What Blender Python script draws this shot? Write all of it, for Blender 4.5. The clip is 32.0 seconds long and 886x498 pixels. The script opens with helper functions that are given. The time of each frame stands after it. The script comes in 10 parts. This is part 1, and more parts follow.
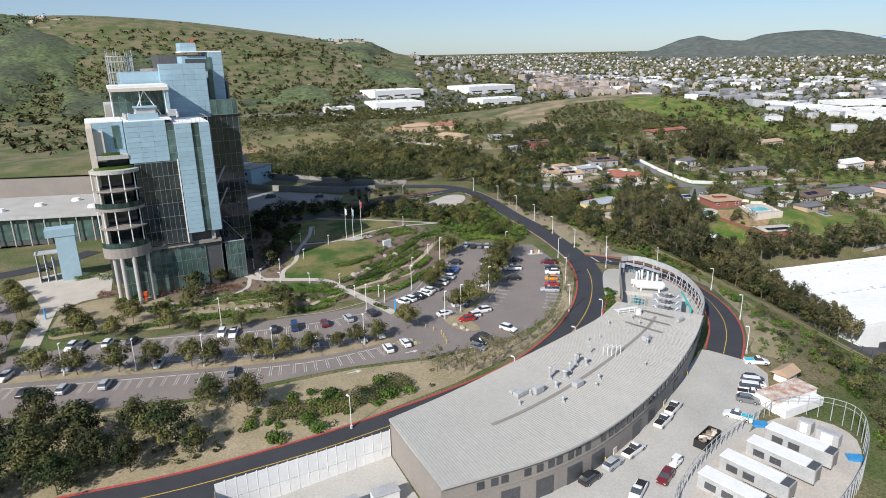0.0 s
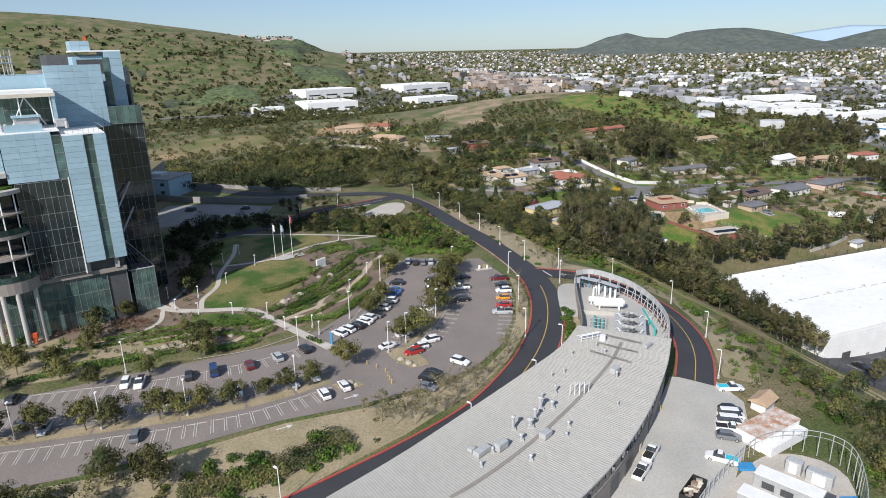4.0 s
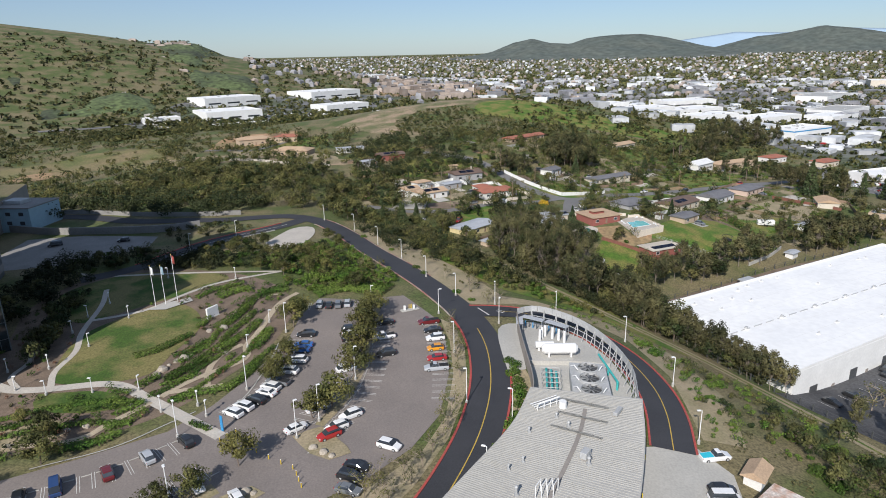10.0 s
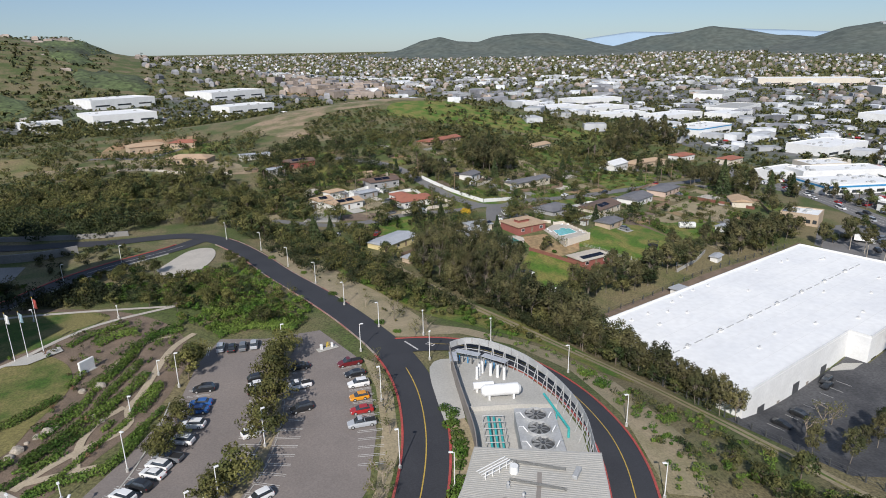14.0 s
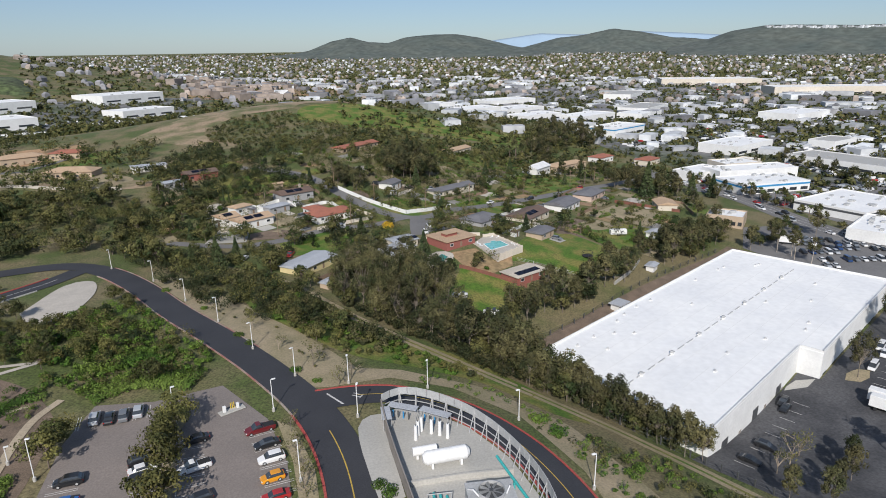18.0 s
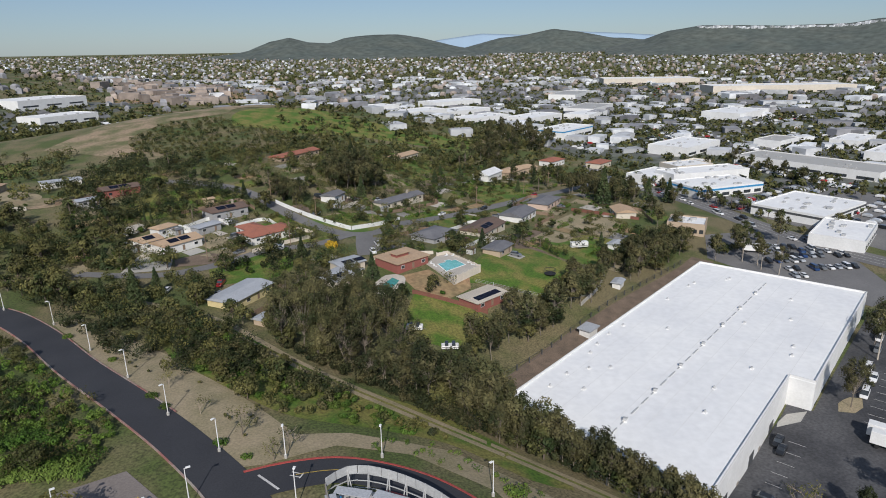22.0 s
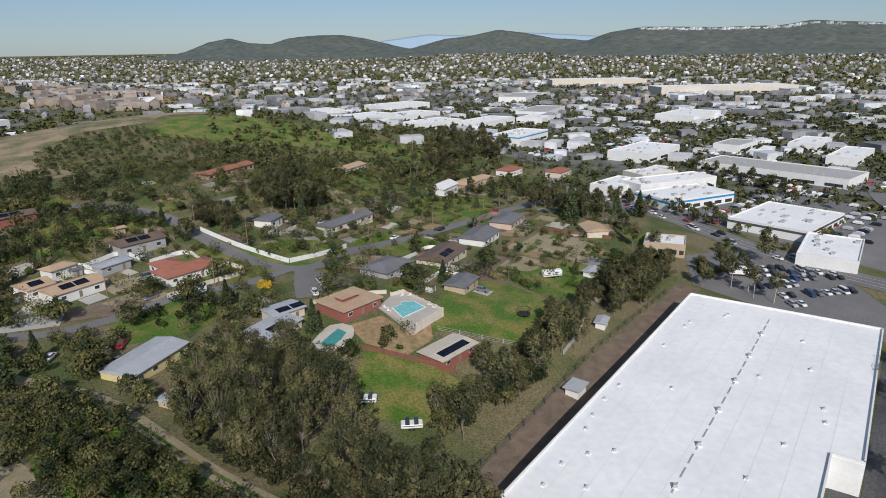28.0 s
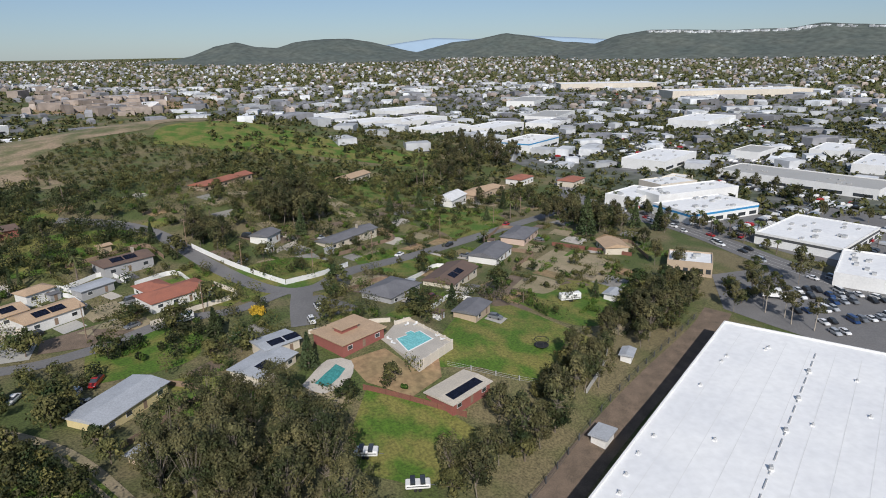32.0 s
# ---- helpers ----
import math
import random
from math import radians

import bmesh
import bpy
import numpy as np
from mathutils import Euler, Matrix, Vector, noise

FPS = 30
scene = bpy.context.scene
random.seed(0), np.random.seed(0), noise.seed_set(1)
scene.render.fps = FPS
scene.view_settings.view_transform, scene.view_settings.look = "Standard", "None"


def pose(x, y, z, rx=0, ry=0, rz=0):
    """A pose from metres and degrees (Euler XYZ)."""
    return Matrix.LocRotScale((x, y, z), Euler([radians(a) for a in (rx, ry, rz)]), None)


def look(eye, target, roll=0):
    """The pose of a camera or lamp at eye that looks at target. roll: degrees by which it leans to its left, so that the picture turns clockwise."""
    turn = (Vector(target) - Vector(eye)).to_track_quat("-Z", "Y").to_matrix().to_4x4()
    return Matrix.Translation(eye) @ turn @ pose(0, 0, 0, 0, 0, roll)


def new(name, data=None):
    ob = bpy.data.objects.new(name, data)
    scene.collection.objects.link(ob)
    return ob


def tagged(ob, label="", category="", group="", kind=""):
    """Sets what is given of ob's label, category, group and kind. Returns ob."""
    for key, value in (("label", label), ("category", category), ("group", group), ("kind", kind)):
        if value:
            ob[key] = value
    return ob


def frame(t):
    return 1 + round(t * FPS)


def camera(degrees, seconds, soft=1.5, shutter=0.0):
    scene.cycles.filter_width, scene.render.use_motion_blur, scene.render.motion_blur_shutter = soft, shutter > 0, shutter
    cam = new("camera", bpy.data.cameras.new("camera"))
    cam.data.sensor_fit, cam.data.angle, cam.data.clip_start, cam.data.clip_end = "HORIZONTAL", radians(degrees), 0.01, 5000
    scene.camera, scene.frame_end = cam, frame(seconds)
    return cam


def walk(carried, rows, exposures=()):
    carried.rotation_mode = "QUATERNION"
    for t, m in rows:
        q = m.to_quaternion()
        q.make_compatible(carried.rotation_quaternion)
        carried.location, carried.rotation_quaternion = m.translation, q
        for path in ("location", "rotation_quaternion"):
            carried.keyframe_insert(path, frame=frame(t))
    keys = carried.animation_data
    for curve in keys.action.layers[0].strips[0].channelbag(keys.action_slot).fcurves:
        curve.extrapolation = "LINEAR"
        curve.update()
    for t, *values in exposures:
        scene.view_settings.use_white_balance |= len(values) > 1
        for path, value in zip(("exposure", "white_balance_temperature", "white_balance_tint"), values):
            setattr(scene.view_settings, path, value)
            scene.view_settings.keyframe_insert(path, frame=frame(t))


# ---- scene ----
cam = camera(70.0, 32.0, soft=0.95)
PATH = [
    (0, (-4.529, -153.751, 70.14), (-4.681, -151.846, 69.55), -1.1),
    (1, (-5.192, -149.184, 70.24), (-5.29, -147.276, 69.647), -1.1),
    (2, (-5.869, -143.926, 70.523), (-5.92, -142.018, 69.925), -1.1),
    (3, (-6.391, -138.762, 70.546), (-6.387, -136.853, 69.948), -1.2),
    (3.5, (-6.421, -136.311, 70.697), (-6.398, -134.403, 70.096), -1.2),
    (5.5, (-5.835, -125.662, 69.964), (-5.732, -123.756, 69.368), -1.3),
    (6, (-5.808, -123.283, 69.896), (-5.681, -121.378, 69.303), -1.3),
    (7, (-6.405, -118.418, 69.529), (-6.215, -116.515, 68.943), -1.2),
    (8, (-6.229, -112.935, 69.777), (-5.993, -111.038, 69.188), -1.2),
    (9, (-5.702, -107.562, 70.263), (-5.437, -105.67, 69.669), -1.3),
    (10, (-5.476, -102.161, 70.2), (-5.173, -100.275, 69.609), -1.2),
    (11, (-4.812, -96.743, 70.316), (-4.472, -94.864, 69.723), -1.3),
    (12, (-4.239, -91.514, 70.586), (-3.843, -89.646, 69.991), -1.2),
    (13, (-4.152, -86.584, 71.001), (-3.668, -84.738, 70.401), -1.0),
    (14, (-2.927, -81.397, 71.201), (-2.365, -79.574, 70.599), -1.0),
    (15, (-1.913, -76.069, 71.26), (-1.266, -74.275, 70.657), -0.9),
    (15.5, (-1.077, -73.032, 71.156), (-0.398, -71.25, 70.552), -0.9),
    (17.5, (2.112, -61.274, 70.701), (2.893, -59.534, 70.099), -0.9),
    (18, (2.901, -58.518, 70.825), (3.703, -56.788, 70.222), -0.8),
    (19, (5.017, -53.108, 70.85), (5.856, -51.395, 70.248), -0.9),
    (20, (7.2, -47.761, 71.043), (8.074, -46.066, 70.44), -0.9),
    (21, (9.625, -42.079, 71.17), (10.533, -40.403, 70.565), -0.9),
    (22, (12.281, -36.625, 71.321), (13.23, -34.971, 70.716), -0.9),
    (23, (14.664, -31.164, 71.556), (15.649, -29.533, 70.95), -0.9),
    (24, (17.35, -25.7, 71.681), (18.368, -24.088, 71.074), -1.0),
    (25, (20.35, -19.907, 71.793), (21.395, -18.314, 71.185), -0.9),
    (26, (23.925, -14.187, 71.696), (24.99, -12.607, 71.088), -0.9),
    (26.5, (25.373, -11.252, 71.689), (26.451, -9.68, 71.083), -0.8),
    (28.5, (31.699, -1.008, 72.011), (32.781, 0.562, 71.407), -0.9),
    (29, (33.06, 1.264, 72.059), (34.14, 2.836, 71.458), -0.9),
    (30, (35.699, 5.741, 72.199), (36.776, 7.316, 71.6), -0.9),
    (31, (38.084, 9.739, 72.101), (39.158, 11.317, 71.504), -0.9),
    (32, (40.399, 12.869, 72.253), (41.466, 14.452, 71.658), -1.0),
]
walk(cam, [(t, look(eye, target, roll)) for t, eye, target, roll in PATH],
     exposures=[(0.0, 0.22), (8.0, 0.13), (13.0, -0.03), (19.0, -0.15), (24.0, -0.37), (28.0, -0.30), (32.0, -0.22)])

# ---- light ----
SUN_AZ, SUN_EL = radians(210.5), radians(35)
world = bpy.data.worlds.new("sky")
scene.world = world
world.use_nodes = True
wt = world.node_tree
sky = wt.nodes.new("ShaderNodeTexSky")
sky.sky_type = "NISHITA"
sky.sun_disc = False
sky.sun_elevation = SUN_EL
sky.sun_rotation = SUN_AZ
sky.altitude = 250
sky.air_density, sky.dust_density, sky.ozone_density = 1.0, 0.25, 2.0
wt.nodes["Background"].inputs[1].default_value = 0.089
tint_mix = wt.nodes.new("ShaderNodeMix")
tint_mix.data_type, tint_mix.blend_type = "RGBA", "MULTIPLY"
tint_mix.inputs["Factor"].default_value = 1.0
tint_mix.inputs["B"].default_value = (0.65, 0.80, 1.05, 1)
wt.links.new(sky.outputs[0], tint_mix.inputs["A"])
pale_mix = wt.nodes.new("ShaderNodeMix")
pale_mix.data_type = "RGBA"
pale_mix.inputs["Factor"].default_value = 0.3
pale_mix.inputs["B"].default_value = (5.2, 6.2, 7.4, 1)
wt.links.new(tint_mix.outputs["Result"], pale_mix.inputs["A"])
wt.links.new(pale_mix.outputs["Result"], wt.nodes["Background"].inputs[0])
sun = new("sun", bpy.data.lights.new("sun", "SUN"))
sun.data.energy, sun.data.angle, sun.data.color = 5.0, radians(0.53), (1.0, 0.95, 0.905)
sun.matrix_world = look((200 * math.sin(SUN_AZ), 200 * math.cos(SUN_AZ), 200 * math.tan(SUN_EL)), (0, 0, 0))


# ---- materials ----
def surf(name, a, b=None, scale=0.4, fine=6.0, rough=0.85, bump=0.15, metal=0.0, vary=0.0, grain=0.25, contrast=1.0, local=False, island=0.0):
    m = bpy.data.materials.new(name)
    m.use_nodes = True
    nt = m.node_tree
    n, k = nt.nodes, nt.links
    bsdf = n["Principled BSDF"]
    bsdf.inputs["Roughness"].default_value = rough
    bsdf.inputs["Metallic"].default_value = metal
    if local:
        where = n.new("ShaderNodeTexCoord").outputs["Object"]
    else:
        where = n.new("ShaderNodeNewGeometry").outputs["Position"]
    b = b or tuple(v * 0.82 for v in a)
    big = n.new("ShaderNodeTexNoise")
    big.inputs["Scale"].default_value, big.inputs["Detail"].default_value = scale, 5
    k.new(where, big.inputs["Vector"])
    ramp = n.new("ShaderNodeMapRange")
    ramp.inputs["From Min"].default_value = 0.5 - 0.2 / contrast
    ramp.inputs["From Max"].default_value = 0.5 + 0.2 / contrast
    k.new(big.outputs["Fac"], ramp.inputs["Value"])
    mix = n.new("ShaderNodeMix")
    mix.data_type = "RGBA"
    mix.inputs["A"].default_value, mix.inputs["B"].default_value = (*a, 1), (*b, 1)
    k.new(ramp.outputs["Result"], mix.inputs["Factor"])
    small = n.new("ShaderNodeTexNoise")
    small.inputs["Scale"].default_value, small.inputs["Detail"].default_value = fine, 3
    k.new(where, small.inputs["Vector"])
    tone = n.new("ShaderNodeMapRange")
    tone.inputs["From Min"].default_value, tone.inputs["From Max"].default_value = 0.3, 0.7
    tone.inputs["To Min"].default_value, tone.inputs["To Max"].default_value = 1 - grain, 1 + grain
    k.new(small.outputs["Fac"], tone.inputs["Value"])
    out = tone.outputs["Result"]
    for amount, source in ((vary, "info"), (island, "island")):
        if amount:
            src = n.new("ShaderNodeObjectInfo").outputs["Random"] if source == "info" else n.new("ShaderNodeNewGeometry").outputs["Random Per Island"]
            r = n.new("ShaderNodeMapRange")
            r.inputs["To Min"].default_value, r.inputs["To Max"].default_value = 1 - amount, 1 + amount
            k.new(src, r.inputs["Value"])
            mul = n.new("ShaderNodeMath")
            mul.operation = "MULTIPLY"
            k.new(out, mul.inputs[0])
            k.new(r.outputs["Result"], mul.inputs[1])
            out = mul.outputs[0]
    scaled = n.new("ShaderNodeVectorMath")
    scaled.operation = "SCALE"
    k.new(mix.outputs["Result"], scaled.inputs[0])
    k.new(out, scaled.inputs["Scale"])
    k.new(scaled.outputs[0], bsdf.inputs["Base Color"])
    if bump:
        bm_ = n.new("ShaderNodeBump")
        bm_.inputs["Strength"].default_value, bm_.inputs["Distance"].default_value = bump, 0.05
        k.new(small.outputs["Fac"], bm_.inputs["Height"])
        k.new(bm_.outputs[0], bsdf.inputs["Normal"])
    return m


def foliage(name, a, b, vary=0.32):
    m = surf(name, a, b, scale=0.16, fine=2.0, rough=0.75, bump=0, vary=vary, grain=0.3, island=0.32, contrast=1.6)
    m.node_tree.nodes["Principled BSDF"].inputs["Specular IOR Level"].default_value = 0.25
    return m


def glazing(name, tint, rough=0.06):
    m = surf(name, tint, tuple(v * 1.5 for v in tint), scale=0.15, fine=0.5, rough=rough, bump=0, grain=0.3, vary=0.3)
    m.node_tree.nodes["Principled BSDF"].inputs["Specular IOR Level"].default_value = 0.9
    return m


M = {}
M["land"] = surf("scrub ground", (0.072, 0.096, 0.024), (0.165, 0.138, 0.07), scale=0.045, fine=1.9, rough=0.95, bump=0.5, grain=0.5, contrast=2.2)
M["dirt"] = surf("dry soil", (0.34, 0.275, 0.18), (0.235, 0.205, 0.115), scale=0.16, fine=2.2, rough=0.95, bump=0.4, grain=0.22)
M["asphalt"] = surf("fresh asphalt", (0.032, 0.033, 0.038), (0.042, 0.043, 0.048), scale=0.12, fine=4.0, rough=0.8, bump=0.2, grain=0.18)
M["old_asphalt"] = surf("worn asphalt", (0.225, 0.194, 0.174), (0.18, 0.157, 0.143), scale=0.09, fine=3.0, rough=0.9, bump=0.2, grain=0.14)
M["street"] = surf("street asphalt", (0.185, 0.18, 0.175), (0.145, 0.142, 0.14), scale=0.09, fine=2.0, rough=0.9, bump=0.2, grain=0.15)
M["concrete"] = surf("concrete", (0.45, 0.435, 0.395), (0.37, 0.36, 0.33), scale=0.1, fine=2.5, rough=0.9, bump=0.1, grain=0.1)
M["grey_concrete"] = surf("weathered grey concrete", (0.27, 0.26, 0.245), (0.21, 0.205, 0.195), scale=0.15, fine=2.0, rough=0.9, bump=0.1, grain=0.12)
M["path"] = surf("pale path concrete", (0.50, 0.46, 0.40), (0.42, 0.385, 0.335), scale=0.2, fine=2.5, rough=0.9, bump=0.1, grain=0.12)
M["lawn"] = surf("mown lawn", (0.044, 0.090, 0.009), (0.175, 0.155, 0.055), scale=0.085, fine=2.2, rough=0.95, bump=0.3, grain=0.35, contrast=2.6)
M["meadow"] = surf("green meadow", (0.066, 0.130, 0.012), (0.175, 0.165, 0.042), scale=0.11, fine=1.6, rough=0.95, bump=0.3, grain=0.4, contrast=2.2)
M["dry_meadow"] = surf("dry olive grass", (0.118, 0.128, 0.038), (0.21, 0.165, 0.08), scale=0.03, fine=0.7, rough=0.95, bump=0.3, grain=0.35, contrast=1.8)
M["orange_earth"] = surf("orange bare earth", (0.36, 0.225, 0.125), (0.22, 0.17, 0.085), scale=0.05, fine=0.6, rough=0.95, bump=0.4, grain=0.3, contrast=1.5)
M["knoll"] = surf("mottled bare earth", (0.30, 0.225, 0.145), (0.12, 0.125, 0.05), scale=0.06, fine=0.8, rough=0.95, bump=0.4, grain=0.3, contrast=1.8)
M["tan_path"] = surf("tan gravel path", (0.43, 0.355, 0.255), (0.36, 0.30, 0.215), scale=0.3, fine=3, rough=0.95, bump=0.2, grain=0.15)
M["mulch"] = surf("brown mulch", (0.205, 0.15, 0.108), (0.125, 0.095, 0.068), scale=0.3, fine=4.0, rough=0.95, bump=0.4, grain=0.3)
M["hedge"] = foliage("clipped shrub leaves", (0.040, 0.086, 0.011), (0.100, 0.145, 0.026))
M["oak"] = foliage("oak leaves", (0.020, 0.034, 0.010), (0.120, 0.112, 0.038))
M["street_tree"] = foliage("olive green leaves", (0.135, 0.125, 0.038), (0.058, 0.068, 0.020))
M["gum"] = foliage("eucalyptus leaves", (0.030, 0.039, 0.014), (0.118, 0.106, 0.046))
# Darker copy of oak that puts the shade of unlit crowns into leaf colour.
M["dark_shaded_oak"] = foliage("very dark oak leaves", (0.014, 0.024, 0.008), (0.040, 0.046, 0.016))
M["red_leaf"] = foliage("reddish dry shrub", (0.14, 0.07, 0.045), (0.19, 0.11, 0.07))
M["pine"] = foliage("conifer needles", (0.038, 0.058, 0.024), (0.06, 0.078, 0.03))
M["palm"] = foliage("palm fronds", (0.07, 0.095, 0.028), (0.10, 0.11, 0.04))
M["yellow_leaf"] = foliage("yellow blossom", (0.48, 0.30, 0.02), (0.38, 0.26, 0.03))
M["bark"] = surf("bark", (0.19, 0.15, 0.12), (0.12, 0.095, 0.075), scale=1.2, fine=8, rough=0.95, bump=0.5)
M["pale_bark"] = surf("pale bark", (0.48, 0.43, 0.36), (0.33, 0.28, 0.22), scale=0.8, fine=6, rough=0.9, bump=0.3)
M["gum_bark"] = surf("grey-brown eucalyptus bark", (0.24, 0.205, 0.165), (0.15, 0.125, 0.10), scale=0.8, fine=6, rough=0.9, bump=0.3)
M["gravel"] = surf("pale gravel yard", (0.30, 0.285, 0.26), (0.22, 0.21, 0.19), scale=0.2, fine=3, rough=0.95, bump=0.3, grain=0.25)
M["twig"] = surf("bare twigs", (0.30, 0.25, 0.19), (0.22, 0.18, 0.14), scale=1, fine=5, rough=0.95, bump=0)
M["white_roof"] = surf("white roof membrane", (0.83, 0.83, 0.81), (0.76, 0.765, 0.76), scale=0.06, fine=0.5, rough=0.7, bump=0.03, grain=0.05, contrast=1.5)
M["yard_asphalt"] = surf("worn yard asphalt", (0.045, 0.046, 0.050), (0.085, 0.085, 0.088), scale=0.09, fine=1.6, rough=0.85, bump=0.2, grain=0.3, contrast=1.6)
M["white_wall"] = surf("white painted wall", (0.76, 0.76, 0.74), (0.68, 0.68, 0.66), scale=0.2, fine=1.5, rough=0.8, bump=0.05, grain=0.05)
M["metal_roof"] = surf("standing seam roof", (0.43, 0.418, 0.385), (0.395, 0.385, 0.355), scale=0.08, fine=1.0, rough=0.55, bump=0.03, grain=0.06)
M["rib"] = surf("roof rib", (0.46, 0.447, 0.41), (0.42, 0.41, 0.375), scale=0.08, fine=1.0, rough=0.5, bump=0, grain=0.06)
M["taupe"] = surf("taupe panel", (0.28, 0.25, 0.22), (0.245, 0.22, 0.195), scale=0.2, fine=2.0, rough=0.75, bump=0.05, grain=0.07)
M["cream"] = surf("cream stucco", (0.62, 0.56, 0.47), (0.55, 0.50, 0.42), scale=0.2, fine=2.0, rough=0.9, bump=0.1, grain=0.07)
M["galv"] = surf("galvanised steel", (0.46, 0.465, 0.46), (0.37, 0.375, 0.37), scale=0.5, fine=3, rough=0.6, bump=0.03, metal=0.1, grain=0.1)
M["white_paint"] = surf("white paint", (0.80, 0.80, 0.78), (0.72, 0.72, 0.70), scale=0.5, fine=3, rough=0.5, bump=0, grain=0.05)
M["line"] = surf("road marking", (0.62, 0.61, 0.58), (0.45, 0.44, 0.42), scale=0.6, fine=4, rough=0.8, bump=0, grain=0.15)
M["yellow_line"] = surf("yellow marking", (0.50, 0.34, 0.06), (0.42, 0.29, 0.06), scale=0.6, fine=4, rough=0.8, bump=0)
M["yellow"] = surf("yellow paint", (0.68, 0.48, 0.03), (0.6, 0.42, 0.03), scale=1, fine=4, rough=0.5, bump=0)
M["red_kerb"] = surf("red kerb paint", (0.42, 0.065, 0.055), (0.32, 0.075, 0.06), scale=0.4, fine=3, rough=0.7, bump=0.05)
M["worn_kerb"] = surf("worn kerb", (0.30, 0.13, 0.11), (0.34, 0.30, 0.26), scale=0.25, fine=3, rough=0.8, bump=0.05, contrast=1.5)
M["blue_panel"] = surf("pale blue metal panel", (0.335, 0.475, 0.545), (0.30, 0.435, 0.505), scale=0.08, fine=0.7, rough=0.45, bump=0.02, grain=0.05, vary=0.06)
M["glass"] = glazing("dark curtain glass", (0.020, 0.028, 0.030))
M["green_glass"] = glazing("green curtain glass", (0.055, 0.095, 0.085))
M["window"] = glazing("window glass", (0.03, 0.035, 0.04))
M["mullion"] = surf("grey mullion", (0.20, 0.22, 0.22), scale=1, fine=3, rough=0.5, bump=0)
M["black"] = surf("black rubber", (0.02, 0.02, 0.021), scale=2, fine=8, rough=0.8, bump=0)
M["steel"] = surf("dark steel", (0.11, 0.115, 0.12), (0.09, 0.093, 0.096), scale=1, fine=5, rough=0.5, bump=0, metal=0.3)
M["teal"] = surf("teal pipe paint", (0.05, 0.42, 0.40), (0.045, 0.36, 0.35), scale=1, fine=4, rough=0.5, bump=0)
M["blue"] = surf("bright blue paint", (0.04, 0.26, 0.52), (0.035, 0.22, 0.46), scale=1, fine=4, rough=0.5, bump=0)
M["orange"] = surf("orange paint", (0.72, 0.12, 0.04), scale=1, fine=4, rough=0.5, bump=0)
M["solar"] = surf("solar cells", (0.013, 0.016, 0.035), (0.018, 0.022, 0.045), scale=1, fine=3, rough=0.15, bump=0)
M["green_water"] = surf("green pool water", (0.045, 0.22, 0.21), (0.06, 0.27, 0.25), scale=0.5, fine=2, rough=0.08, bump=0.1)
M["water"] = surf("pool water", (0.16, 0.48, 0.48), (0.22, 0.56, 0.55), scale=0.5, fine=2, rough=0.08, bump=0.1)
M["rust"] = surf("rusted white steel", (0.62, 0.58, 0.53), (0.40, 0.20, 0.11), scale=0.5, fine=2.5, rough=0.8, bump=0.1, contrast=1.2)
M["wood"] = surf("weathered wood", (0.27, 0.19, 0.13), (0.20, 0.14, 0.10), scale=0.6, fine=6, rough=0.9, bump=0.2)
M["red_wood"] = surf("red stained fence", (0.21, 0.085, 0.058), (0.15, 0.068, 0.05), scale=0.6, fine=6, rough=0.9, bump=0.2)
M["stone"] = surf("tan boulder", (0.42, 0.37, 0.30), (0.33, 0.29, 0.235), scale=0.7, fine=3, rough=0.95, bump=0.5)
for key, col in dict(white=(0.78, 0.78, 0.77), silver=(0.42, 0.44, 0.46), black=(0.018, 0.019, 0.021), grey=(0.16, 0.17, 0.18), red=(0.38, 0.025, 0.025),
                     maroon=(0.14, 0.015, 0.018), navy=(0.02, 0.055, 0.16), blue=(0.03, 0.12, 0.36), orange=(0.72, 0.30, 0.02), teal=(0.03, 0.50, 0.62)).items():
    M["car_" + key] = surf(key + " car paint", col, tuple(v * 0.93 for v in col), scale=0.5, fine=4, rough=0.28, bump=0, grain=0.03, local=True)
    M["car_" + key].node_tree.nodes["Principled BSDF"].inputs["Coat Weight"].default_value = 0.6
M["lamp_red"] = surf("red lamp glass", (0.4, 0.01, 0.01), scale=3, fine=9, rough=0.2, bump=0)
M["lamp_clear"] = surf("clear lamp glass", (0.7, 0.7, 0.68), scale=3, fine=9, rough=0.15, bump=0)
ROOFS = dict(terracotta=((0.36, 0.135, 0.085), (0.28, 0.11, 0.075)), grey=((0.17, 0.17, 0.18), (0.13, 0.13, 0.14)), brown=((0.16, 0.105, 0.08), (0.12, 0.085, 0.068)),
             tan=((0.48, 0.34, 0.22), (0.41, 0.29, 0.19)), cream=((0.55, 0.49, 0.40), (0.48, 0.43, 0.36)), white=((0.72, 0.72, 0.71), (0.62, 0.62, 0.61)), pale=((0.40, 0.42, 0.45), (0.34, 0.36, 0.385)))
for key, (c1, c2) in ROOFS.items():
    M["roof_" + key] = surf(key + " roofing", c1, c2, scale=0.3, fine=3.0, rough=0.85, bump=0.3, grain=0.15)
WALLS = dict(cream=(0.60, 0.54, 0.44), white=(0.72, 0.71, 0.68), tan=(0.46, 0.36, 0.26), red=(0.29, 0.10, 0.08), yellow=(0.62, 0.52, 0.28), grey=(0.36, 0.36, 0.36), pink=(0.58, 0.44, 0.36))
for key, c1 in WALLS.items():
    M["wall_" + key] = surf(key + " house wall", c1, tuple(v * 0.88 for v in c1), scale=0.3, fine=3.0, rough=0.9, bump=0.1, grain=0.07)


